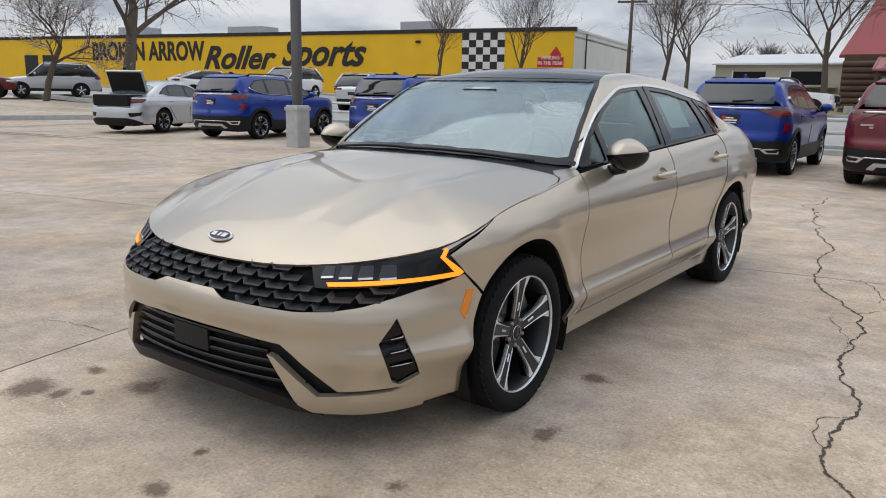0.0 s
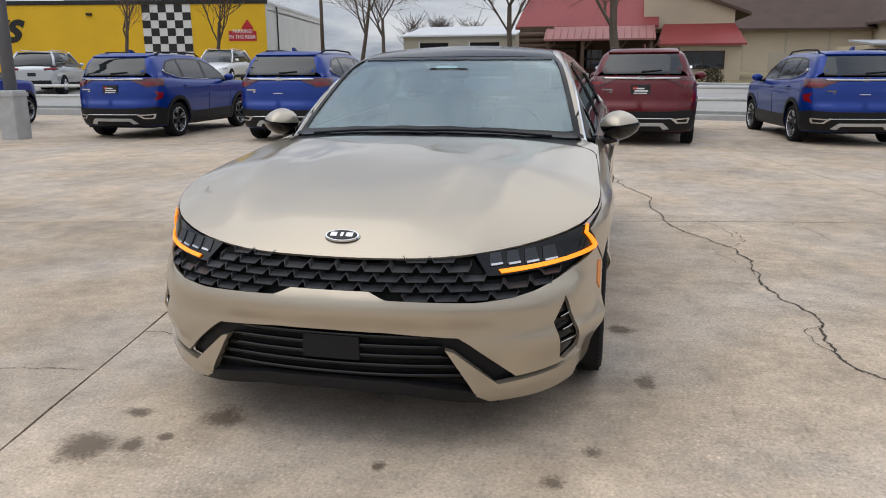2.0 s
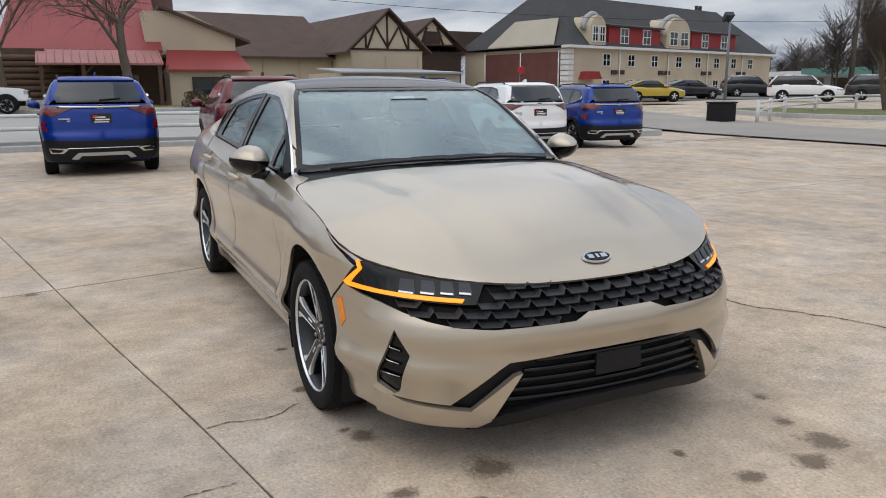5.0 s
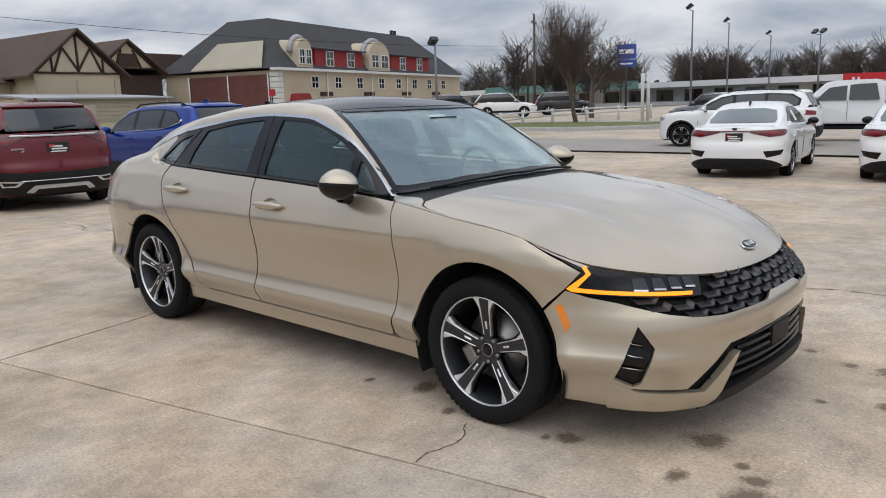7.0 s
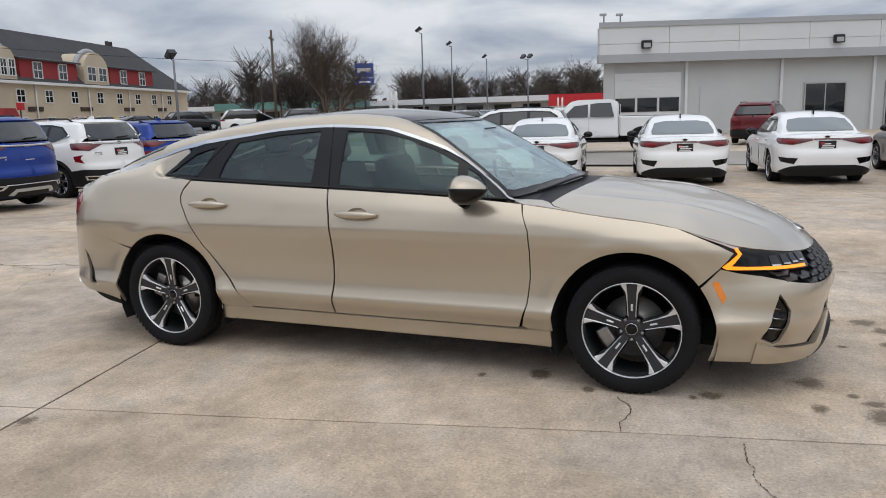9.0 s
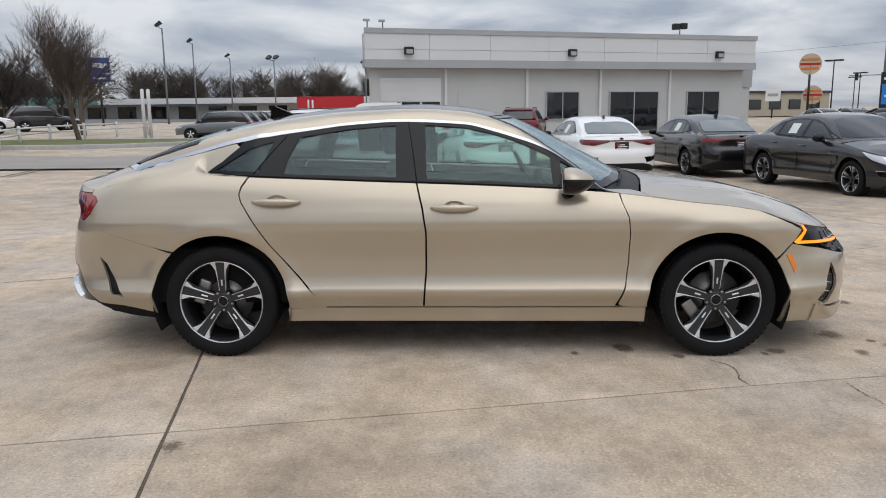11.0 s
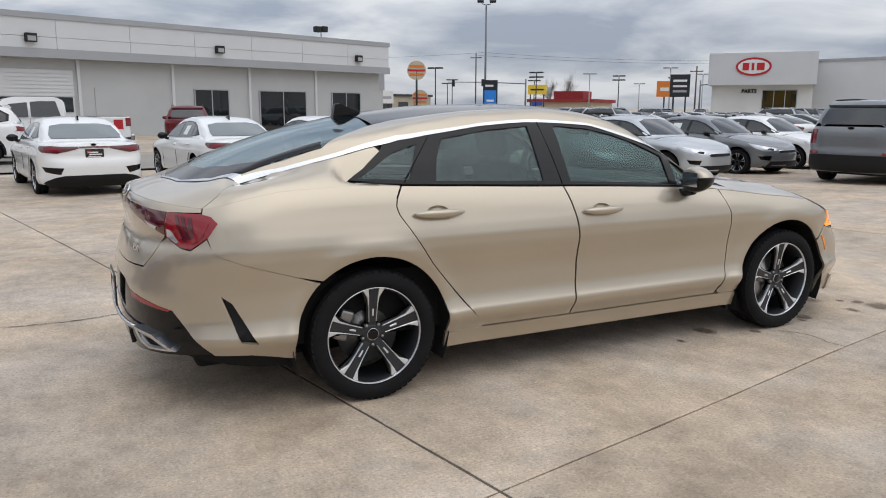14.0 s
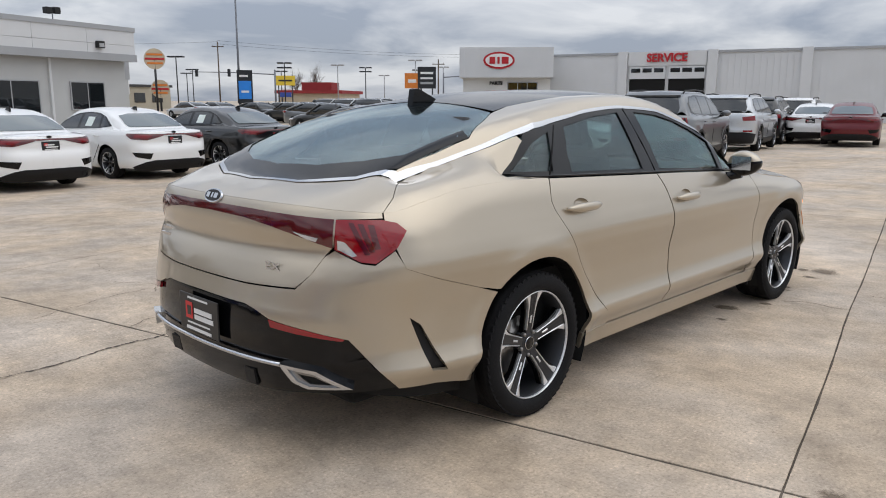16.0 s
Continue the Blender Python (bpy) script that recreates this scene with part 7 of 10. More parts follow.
# ---- the other parked cars ----
class Kit:
    """Puts panels of one body shape under one car."""

    def __init__(self, shape, car):
        self.h, self.car = shape, car

    def flank(self, points):
        return [(self.h.sx(x), z) for x, z in points]

    def nose(self, points):
        return [(self.h.fy(y), z) for y, z in points]

    def stern(self, points):
        return [(self.h.length - self.h.ry(y), z) for y, z in points]

    def back(self, a, b):
        return self.h.wrap(np.where(a >= 0, self.h.length - a, -self.h.length - a), b)

    def put(self, name, outline, skin, mat, label="", parent=None, **kw):
        return plate(name, [panel(outline, skin, **kw)], M[mat] if isinstance(mat, str) else mat, parent or self.car, label)

    def sides(self, name, outline, mat, label="", skin=None, **kw):
        for side in (1, -1):
            if skin is None:
                self.put(name, [(side * a, b) for a, b in outline], self.h.wrap, mat, label, **kw)
            else:
                self.put(name, outline, lambda a, b, side=side: skin(a, b, side), mat, label, **kw)


CROSSOVER = Shape(
    nose=2.165, tail=-2.20, wide=0.905, nose_from=1.45, tail_from=-1.55, nose_n=2.3, tail_n=2.9,
    shoulder=[(2.3, 0.93), (2.0, 0.98), (1.5, 1.03), (1.0, 1.055), (0, 1.075), (-1, 1.10), (-1.6, 1.14), (-2.3, 1.15)],
    front=[(0.2, 0.08), (0.5, 0.0), (0.8, 0.02), (1.0, 0.10), (1.1, 0.18)],
    side=[(0.2, 0.09), (0.35, 0.03), (0.55, 0.02), (0.8, 0.0), (0.95, 0.012), (1.15, 0.05)],
    rear=[(0.22, 0.14), (0.36, 0.04), (0.5, 0.0), (0.66, 0.0), (0.72, 0.025), (0.9, 0.04), (1.05, 0.07), (1.2, 0.11)],
    crown=[(2.3, 0.93), (2.05, 0.99), (1.6, 1.06), (1.1, 1.10), (0, 1.11), (-2.3, 1.15)],
    roof=[(1.45, 0.86), (1.15, 1.06), (0.6, 1.40), (0.25, 1.545), (-0.2, 1.60), (-1.0, 1.605), (-1.6, 1.58), (-1.78, 1.55), (-1.98, 1.33), (-2.1, 1.17), (-2.3, 0.9)],
    hubs=(1.315, -1.315), glass=(2.6, -2.4), bow=(0.30, 0.10), roof_fall=0.11, hub_z=0.335, arch=0.40, lip=0.01, sharp=0.02)
COMPACT = Shape(
    nose=2.21, tail=-2.43, wide=0.90, nose_from=1.5, tail_from=-1.75, nose_n=2.2, tail_n=3.6,
    shoulder=[(2.3, 0.68), (2.0, 0.73), (1.5, 0.83), (1.0, 0.905), (0.5, 0.935), (-0.5, 0.96), (-1.3, 0.985), (-1.8, 0.975), (-2.1, 0.955), (-2.5, 0.95)],
    front=[(0.15, 0.08), (0.3, 0.0), (0.5, 0.0), (0.62, 0.03), (0.72, 0.10)],
    side=[(0.15, 0.10), (0.25, 0.04), (0.35, 0.012), (0.5, 0.022), (0.72, 0.0), (0.85, 0.02), (1.0, 0.06)],
    rear=[(0.18, 0.10), (0.34, 0.01), (0.55, 0.0), (0.66, 0.02), (0.74, 0.05), (0.86, 0.05), (0.97, 0.08)],
    crown=[(2.3, 0.68), (2.1, 0.71), (1.95, 0.79), (1.5, 0.90), (1.05, 0.965), (0, 0.98), (-1.8, 1.0), (-2.15, 0.995), (-2.33, 0.965), (-2.5, 0.95)],
    roof=[(1.3, 0.80), (1.05, 0.955), (0.55, 1.22), (0.15, 1.385), (-0.3, 1.43), (-0.8, 1.41), (-1.2, 1.325), (-1.6, 1.165), (-1.98, 0.985), (-2.2, 0.85)],
    hubs=(1.35, -1.35), base=[(1.0, 0.80), (0, 0.85), (-1.0, 0.82), (-1.6, 0.74), (-2.0, 0.66)], hub_z=0.315, arch=0.385, lip=0.008)
LARGE = Shape(
    nose=2.32, tail=-2.50, wide=0.955, nose_from=1.6, tail_from=-1.8, nose_n=2.5, tail_n=3.2,
    shoulder=[(2.4, 0.98), (2.1, 1.02), (1.5, 1.08), (1.0, 1.10), (0, 1.11), (-1.5, 1.13), (-2.6, 1.16)],
    front=[(0.2, 0.08), (0.5, 0.0), (0.9, 0.02), (1.1, 0.10)],
    side=[(0.2, 0.09), (0.35, 0.02), (0.6, 0.015), (0.85, 0.0), (1.0, 0.01), (1.2, 0.05)],
    rear=[(0.22, 0.12), (0.4, 0.0), (0.6, 0.0), (0.75, 0.02), (1.0, 0.03), (1.2, 0.07)],
    crown=[(2.4, 0.98), (2.2, 1.03), (1.6, 1.10), (1.1, 1.13), (0, 1.13), (-2.6, 1.16)],
    roof=[(1.5, 0.9), (1.2, 1.10), (0.65, 1.48), (0.25, 1.64), (-0.3, 1.70), (-1.2, 1.70), (-1.9, 1.66), (-2.1, 1.60), (-2.3, 1.35), (-2.42, 1.17), (-2.6, 0.9)],
    hubs=(1.41, -1.41), glass=(2.7, -2.2), bow=(0.28, 0.08), roof_fall=0.10, hub_z=0.36, arch=0.43, lip=0.01, sharp=0.02)


def pillars_and_glass(k, cowl, rear_end, dlo, panes, roof_edge, roof_x, paint, post=None):
    """Dark glasshouse with painted roof and pillars over it."""
    h = k.h
    if rear_end is None:
        ring = [(float(p[0]), float(p[1]) + 0.001) for p in (h.wrap(q, float(h.zs(np.interp(q, h.s, h.x)))) for q in steps(h.sx(cowl), h.length - 0.02, 0.10))]
        half = [(cowl + 0.05, 0.0)] + ring + [(ring[-1][0], 0.0)]
    else:
        ring = [(x, float(np.interp(x, h.ring_x, h.ring_y)) + 0.002) for x in steps(cowl, rear_end, 0.15)]
        half = [(cowl + 0.05, 0.0)] + ring + [(rear_end - 0.01, 0.0)]
    two = [(a, b) for a, b in half] + [(a, -b) for a, b in half[::-1] if b > 0]
    k.put("upper_body", two, lambda a, b: h.top_skin(a, b), paint, step=0.055, thick=0.012)
    k.sides("window_surround", dlo, "gloss", "black window surround", skin=h.side_skin, holes=panes, off=0.004, thick=0.006, step=0.09)
    for p in panes:
        k.sides("side_window", p, "dark_glass", "tinted side window", skin=h.side_skin, off=0.003, thick=0.004, step=0.12)


def base_car(name, label, shape, paint, at, group, r, clad=None, cowl=1.0, face="alloy"):
    car = thing(name, label, "car", group, at)
    k = Kit(shape, car)
    h = shape
    ar = h.arch - 0.005
    low = 0.22
    half = [(0.0, low)] + k.nose([(0.6, low)])
    for hub in h.hubs:
        half += [(h.sx(x), z) for x, z in arc(hub, h.hub_z, ar, -15, 195, 16)]
        half += k.flank([(hub - ar - 0.1, low + 0.02)])
    half += [(h.length - 1e-4, low + 0.03)]
    top_edge = [(h.length - 1e-4, float(h.zs(h.x[-1])))] + [(float(np.interp(x, h.x[::-1], h.s[::-1])), float(h.zs(x))) for x in steps(h.x[-1] + 0.01, h.x[0] - 0.01, 0.22)] + [(0.0, float(h.zs(h.x[0])))]
    for side in (1, -1):
        k.put("body_side", [(side * a, b) for a, b in half + top_edge], h.wrap, paint, step=0.085, thick=0.015)
    ring = [h.wrap(s, float(h.zs(np.interp(s, h.s, h.x)))) for s in steps(0, h.sx(cowl + 0.12), 0.15)]
    bon = [(float(p[0]) - 0.001, float(p[1])) for p in ring] + [(cowl + 0.06, float(np.interp(cowl + 0.06, h.ring_x, h.ring_y))), (cowl + 0.055, 0.0)]
    k.put("bonnet", [(a, b) for a, b in bon] + [(a, -b) for a, b in bon[::-1] if b > 1e-6], lambda a, b: h.top_skin(a, b), paint, step=0.08, thick=0.012, off=0.001)
    part("underbody", box(h.x[-1] + 0.25, h.x[0] - 0.25, -0.70, 0.70, 0.20, 0.62, 0.02), M["void"], car, "dark underside")
    part("inner_shell", box(h.x[-1] + 0.12, h.x[0] - 0.65, -0.45, 0.45, 0.30, 0.80, 0.02), M["void"], car)
    for hub in h.hubs:
        for side in (1, -1):
            make_wheel(car, hub, side * (h.y.max() - 0.125), h.hub_z, r, r * 0.70, 0.215, detail=False, face=face)
    return car, k


def plate_card(k, y, z, w=0.155, tall=0.075, dark=True):
    s = k.h.length
    p = k.h.wrap(s, z)
    card = part("licence_plate", box(float(p[0]) - 0.016, float(p[0]) + 0.005, y - w, y + w, z - tall, z + tall, 0.003), M["plate_black"], k.car, "black dealer plate with white print")
    x = float(p[0]) - 0.018
    for a, b, c, d, mat in ((-0.4, 0.75, 0.05, 0.35, "plate_white"), (-0.8, 0.6, -0.45, -0.15, "plate_white"), (0.35, 0.8, 0.0, 0.6, "plate_red"), (-0.7, 0.7, -0.9, -0.7, "plate_white")):
        part("print_bar", box(x - 0.001, x + 0.003, y + a * w, y + b * w, z + c * tall, z + d * tall), M[mat], card)


def small_badge(k, z, size=0.055):
    p = k.h.wrap(k.h.length, z)
    e = bmesh.new()
    bmesh.ops.create_cone(e, cap_ends=True, segments=24, radius1=1, radius2=0.9, depth=1)
    bmesh.ops.transform(e, matrix=Matrix.Translation((float(p[0]) - 0.006, 0, z)) @ Matrix.Rotation(radians(90), 4, "Y") @ Matrix.Diagonal((size * 0.5, size, 0.012, 1)), verts=e.verts)
    part("badge", e, M["chrome"], k.car, "small oval chrome badge")
    e = bmesh.new()
    bmesh.ops.create_cone(e, cap_ends=True, segments=24, radius1=1, radius2=0.9, depth=1)
    bmesh.ops.transform(e, matrix=Matrix.Translation((float(p[0]) - 0.010, 0, z)) @ Matrix.Rotation(radians(90), 4, "Y") @ Matrix.Diagonal((size * 0.38, size * 0.84, 0.012, 1)), verts=e.verts)
    part("badge_field", e, M["gloss"], k.car)


def mirrors(k, x, y, z, mat):
    for side in (1, -1):
        m = bmesh.new()
        bmesh.ops.create_uvsphere(m, u_segments=14, v_segments=10, radius=1)
        bmesh.ops.transform(m, matrix=Matrix.Diagonal((0.07, 0.11, 0.075, 1)), verts=m.verts)
        o = part("door_mirror", m, M[mat], k.car, "", True)
        o.matrix_local = Matrix.Translation((x, side * y, z))
        a = rod([(x, side * (y - 0.05), z - 0.05), (x - 0.02, side * (y - 0.16), z - 0.07)], 0.03, 6)
        part("mirror_arm", a, M["gloss"], k.car)


def seams(k, lines):
    # the body has no gaps: dark rods draw their shade
    for line in lines:
        for side in (1, -1):
            pts = [tuple(k.h.wrap(side * k.h.sx(x), z)) for x, z in line]
            part("door_gap", rod([(p[0], p[1] + side * 0.0005, p[2]) for p in pts], 0.005, 4), M["void"], k.car)


def handles(k, spots, mat):
    for x, z in spots:
        for side in (1, -1):
            pts = [tuple(k.h.wrap(side * k.h.sx(x + d), z)) for d in (-0.11, -0.06, 0.06, 0.11)]
            part("door_handle", rod([(p[0], p[1] + side * (0.005 if i in (0, 3) else 0.03), p[2]) for i, p in enumerate(pts)], [0.010, 0.015, 0.015, 0.010], 6), M[mat], k.car)


def crossover(paint, label, at, dealer=True, group="crossovers parked along the street"):
    car, k = base_car("crossover", label, CROSSOVER, paint, at, group, 0.335, cowl=1.08)
    h = k.h
    dlo = [(0.86, 1.075), (0.55, 1.275), (0.30, 1.40), (0.05, 1.475), (-0.4, 1.505), (-1.0, 1.495), (-1.35, 1.45), (-1.62, 1.27), (-1.58, 1.235), (-1.2, 1.15), (-1.0, 1.125), (0, 1.09)]
    panes = [[(0.70, 1.10), (0.45, 1.28), (0.25, 1.385), (-0.02, 1.45), (-0.06, 1.11)], [(-0.14, 1.112), (-0.13, 1.462), (-0.5, 1.478), (-0.92, 1.468), (-0.90, 1.135), (-0.9, 1.13)], [(-1.0, 1.145), (-1.0, 1.465), (-1.32, 1.425), (-1.54, 1.275), (-1.2, 1.172)]]
    pillars_and_glass(k, 1.08, -2.06, dlo, panes, None, None, paint)
    k.put("windscreen", [(y, z) for y, z in ((-0.66, 1.12), (0.66, 1.12), (0.54, 1.46), (0.3, 1.51), (-0.3, 1.51), (-0.54, 1.46))], lambda a, b: h.end_skin(a, b, True), "dark_glass", "dark windscreen", off=0.004, thick=0.006, step=0.09)
    k.put("rear_window", [(-0.62, 1.18), (0.62, 1.18), (0.645, 1.26), (0.545, 1.50), (-0.545, 1.50), (-0.645, 1.26)], lambda a, b: h.end_skin(a, b, False), "dark_glass", "dark rear window", off=0.004, thick=0.006, step=0.08)
    k.put("roof_spoiler", [(-0.57, 1.508), (0.57, 1.508), (0.55, 1.562), (-0.55, 1.562)], lambda a, b: h.end_skin(a, b, False), paint, "painted roof spoiler", off=0.04, thick=0.05, step=0.08, soft=0.01)
    wp = [tuple(h.end_skin(np.array([y]), np.array([1.21 + 0.015 * i]), False)[0] - np.array([0.02, 0, 0])) for i, y in enumerate((0.0, -0.15, -0.32))]
    part("rear_wiper", rod(wp, [0.022, 0.012, 0.008], 5), M["trim"], car)
    rail = [(0.86, 1.085), (0.0, 1.102), (-1.0, 1.137), (-1.22, 1.165), (-1.56, 1.25), (-1.63, 1.30)]
    for side in (1, -1):
        part("chrome_window_line", rod([tuple(h.side_skin(np.array([x]), np.array([z - 0.014]), side)[0] + np.array([0, side * 0.006, 0])) for x, z in rail], [0.007] * 4 + [0.016, 0.030], 6), M["chrome"], car)
        rr = [(x, side * 0.56, float(h.top(np.array([x]), np.array([0.56]))[0]) + dz) for x, dz in ((0.15, 0.0), (0.0, 0.05), (-0.7, 0.055), (-1.35, 0.05), (-1.5, 0.0))]
        part("roof_rail", rod(rr, 0.016, 6), M["trim"], car, "black roof rail")
    part("aerial_fin", prism([(-1.45, 1.58), (-1.25, 1.60), (-1.38, 1.665), (-1.44, 1.66)], "y", -0.015, 0.015), M[paint], car)
    # black cladding and arches
    clad = [(0.0, 0.235)] + k.nose([(0.6, 0.235)])
    edge = []
    for hub in h.hubs:
        clad += [(h.sx(x), z) for x, z in arc(hub, h.hub_z, h.arch - 0.004, -14, 194, 16)]
    clad += k.flank([(-1.80, 0.26)]) + [(h.length - 1e-4, 0.26), (h.length - 1e-4, 0.575)] + [(h.length - a, b) for a, b in k.stern([(0.5, 0.58), (0.8, 0.60)])]
    for hub in h.hubs[::-1]:
        clad += [(h.sx(x), z) for x, z in arc(hub, h.hub_z, h.arch + 0.065, 150 if hub < 0 else 160, 20, 14)]
        clad += k.flank([(hub + 0.62, 0.47)] if hub < 0 else [])
    clad += k.flank([(1.85, 0.50)]) + k.nose([(0.6, 0.46)]) + [(0.0, 0.46)]
    for side in (1, -1):
        k.put("cladding", [(side * a, b) for a, b in clad], h.wrap, "trim", "black plastic lower cladding", off=0.012, thick=0.02, step=0.085)
    # rear lamps, bar, bumper trim
    for side in (1, -1):
        m_ = lambda q: [(side * a, b) for a, b in q]
        tl = k.put("tail_light", m_(k.stern([(0.42, 1.085), (0.72, 1.125), (0.90, 1.12)]) + [(h.length - h.sx(-1.72), 1.08), (h.length - h.sx(-1.75), 1.03)] + k.stern([(0.89, 0.99), (0.70, 0.965), (0.56, 1.03)])), k.back, "lamp_deep", "dark red tail light", off=0.008, thick=0.02, step=0.06)
        k.put("red_core", m_(k.stern([(0.62, 1.055), (0.86, 1.06), (0.86, 1.02), (0.70, 1.0)])), k.back, "lamp_mid", parent=tl, off=0.010, thick=0.004, step=0.06)
        k.put("side_reflector", m_(k.stern([(0.80, 0.89), (0.885, 0.86), (0.875, 0.76), (0.79, 0.72), (0.83, 0.82)])), k.back, "lamp_mid", "red reflector", off=0.004, thick=0.01, step=0.06)
        k.put("exhaust_trim", m_(k.stern([(0.50, 0.462), (0.80, 0.475), (0.78, 0.385), (0.60, 0.388)])), k.back, "chrome", "bright exhaust trim", off=0.020, thick=0.02, step=0.05, holes=[m_(k.stern([(0.58, 0.445), (0.77, 0.455), (0.755, 0.405), (0.63, 0.406)]))])
        k.put("fog_lamp", m_(k.nose([(0.56, 0.52), (0.78, 0.54), (0.74, 0.44), (0.58, 0.44)])), h.wrap, "lamp_clear", off=0.014, thick=0.01, step=0.06)
        k.put("headlamp", m_(k.nose([(0.40, 0.90), (0.75, 0.95)]) + k.flank([(1.80, 0.97), (1.85, 0.90)]) + k.nose([(0.70, 0.84), (0.42, 0.84)])), h.wrap, "lamp_clear", "clear headlamp", off=0.006, thick=0.01, step=0.06)
    k.put("grille", both(k.nose([(1e-6, 0.86), (0.62, 0.86), (0.56, 0.70), (1e-6, 0.70)])), h.wrap, "gloss", "black grille", off=0.006, thick=0.01, step=0.08)
    bar = [tuple(h.wrap(math.copysign(h.ry(max(abs(y), 1e-5)), y), 1.105 + 0.01 * abs(y)) + np.array([-0.012, 0, 0])) for y in steps(-0.66, 0.66, 0.06)]
    part("chrome_bar", rod(bar, 0.019, 6), M["chrome"], car, "chrome bar between the tail lights")
    low = [tuple(h.wrap(math.copysign(h.ry(max(abs(y), 1e-5)), y), 0.462) + np.array([-0.022, 0, 0])) for y in steps(-0.56, 0.56, 0.06)]
    part("chrome_strip", rod(low, 0.010, 5), M["chrome"], car)
    k.put("skid_plate", both(k.stern([(1e-6, 0.395), (0.38, 0.395), (0.46, 0.335), (0.50, 0.30), (0.40, 0.29), (0.34, 0.345), (1e-6, 0.345)])), k.back, "silver", "silver skid plate", off=0.022, thick=0.02, step=0.07)
    small_badge(k, 1.11, 0.07)
    if dealer:
        plate_card(k, 0.0, 0.93)
    else:
        k.put("plate_recess", both(k.stern([(1e-6, 1.0), (0.20, 1.0), (0.18, 0.87), (1e-6, 0.87)])), k.back, paint, off=-0.0, thick=0.01, step=0.07)
        part("plate_mark", box(float(h.wrap(h.length, 0.88)[0]) - 0.012, float(h.wrap(h.length, 0.88)[0]), -0.08, 0.10, 0.862, 0.872), M["plate_white"], car)
    for y0, y1, z in ((0.44, 0.62, 0.925), (0.40, 0.50, 0.89)):
        p = h.wrap(h.ry(0.52), z)
        part("model_bar", box(float(p[0]) - 0.012, float(p[0]) - 0.002, y0, y1, z - 0.012, z + 0.012), M["chrome"], car)
    mirrors(k, 0.62, 1.0, 1.12, "gloss" if paint == "silver" else paint)
    seams(k, [[(0.80, 0.52), (0.84, 0.8), (0.80, 1.04)], [(-0.12, 0.48), (-0.10, 0.8), (-0.12, 1.08)], [(-0.95, 0.72), (-1.06, 0.95), (-1.0, 1.10)]])
    handles(k, [(-0.02, 0.95), (-0.98, 0.985)], paint)
    return car


def compact(paint, label, at, dealer=True, group="small sedans on the lot", lid=True, sticker=True):
    car, k = base_car("small_sedan", label, COMPACT, paint, at, group, 0.315, cowl=0.98)
    h = k.h
    dlo = [(0.80, 0.965), (0.50, 1.125), (0.25, 1.235), (0.0, 1.30), (-0.4, 1.325), (-0.8, 1.305), (-1.1, 1.225), (-1.38, 1.05), (-1.0, 1.005), (0, 0.975)]
    panes = [[(0.66, 0.985), (0.42, 1.125), (0.2, 1.225), (-0.12, 1.285), (-0.14, 0.992)], [(-0.22, 0.996), (-0.21, 1.298), (-0.6, 1.298), (-0.90, 1.25), (-0.96, 1.03), (-0.94, 1.012)], [(-1.02, 1.025), (-0.98, 1.235), (-1.1, 1.195), (-1.30, 1.055)]]
    pillars_and_glass(k, 0.98, None, dlo, panes, None, None, paint)
    k.put("windscreen", [(-0.66, 1.0), (0.66, 1.0), (0.53, 1.29), (0.3, 1.345), (-0.3, 1.345), (-0.53, 1.29)], lambda a, b: h.end_skin(a, b, True), "dark_glass", "dark windscreen", off=0.004, thick=0.006, step=0.09)
    k.put("rear_window", [(-0.60, 1.035), (0.60, 1.035), (0.615, 1.09), (0.54, 1.25), (0.32, 1.288), (-0.32, 1.288), (-0.54, 1.25), (-0.615, 1.09)], lambda a, b: h.end_skin(a, b, False), "rear_glass", "rear window with a pale reflection in its colour", off=0.012, thick=0.006, step=0.08)
    part("aerial_fin", prism([(-1.10, 1.34), (-0.92, 1.39), (-1.04, 1.445), (-1.09, 1.44)], "y", -0.015, 0.015), M["gloss"], car)
    for side in (1, -1):
        m_ = lambda q: [(side * a, b) for a, b in q]
        tl = k.put("tail_light", m_(k.stern([(0.26, 0.908), (0.52, 0.912), (0.72, 0.922)]) + [(h.length - h.sx(-2.06), 0.922), (h.length - h.sx(-2.03), 0.892)] + k.stern([(0.85, 0.815), (0.62, 0.792), (0.46, 0.826), (0.26, 0.874)])), k.back, "lamp_deep", "red tail light", off=0.007, thick=0.015, step=0.06)
        k.put("red_core", m_(k.stern([(0.48, 0.880), (0.82, 0.900), (0.83, 0.845), (0.62, 0.822)])), k.back, "lamp_mid", parent=tl, off=0.009, thick=0.004, step=0.06)
        k.put("bumper_vent", m_(k.stern([(0.52, 0.535), (0.85, 0.56), (0.81, 0.47), (0.58, 0.42)])), k.back, "gloss", "black bumper vent", off=0.004, thick=0.01, step=0.06)
        k.put("headlamp", m_(k.nose([(0.42, 0.66), (0.62, 0.695)]) + k.flank([(1.82, 0.745), (1.60, 0.79), (1.80, 0.66)]) + k.nose([(0.70, 0.59), (0.46, 0.60)])), h.wrap, "lamp_clear", "clear headlamp", off=0.004, thick=0.01, step=0.05)
        k.put("headlamp_shade", m_(k.nose([(0.50, 0.655), (0.60, 0.672), (0.66, 0.64), (0.52, 0.615)])), h.wrap, "gloss", off=0.006, thick=0.004, step=0.05)
        k.put("front_vent", m_(k.nose([(0.56, 0.47), (0.80, 0.48), (0.76, 0.40), (0.60, 0.38)])), h.wrap, "gloss", off=0.004, thick=0.01, step=0.05)
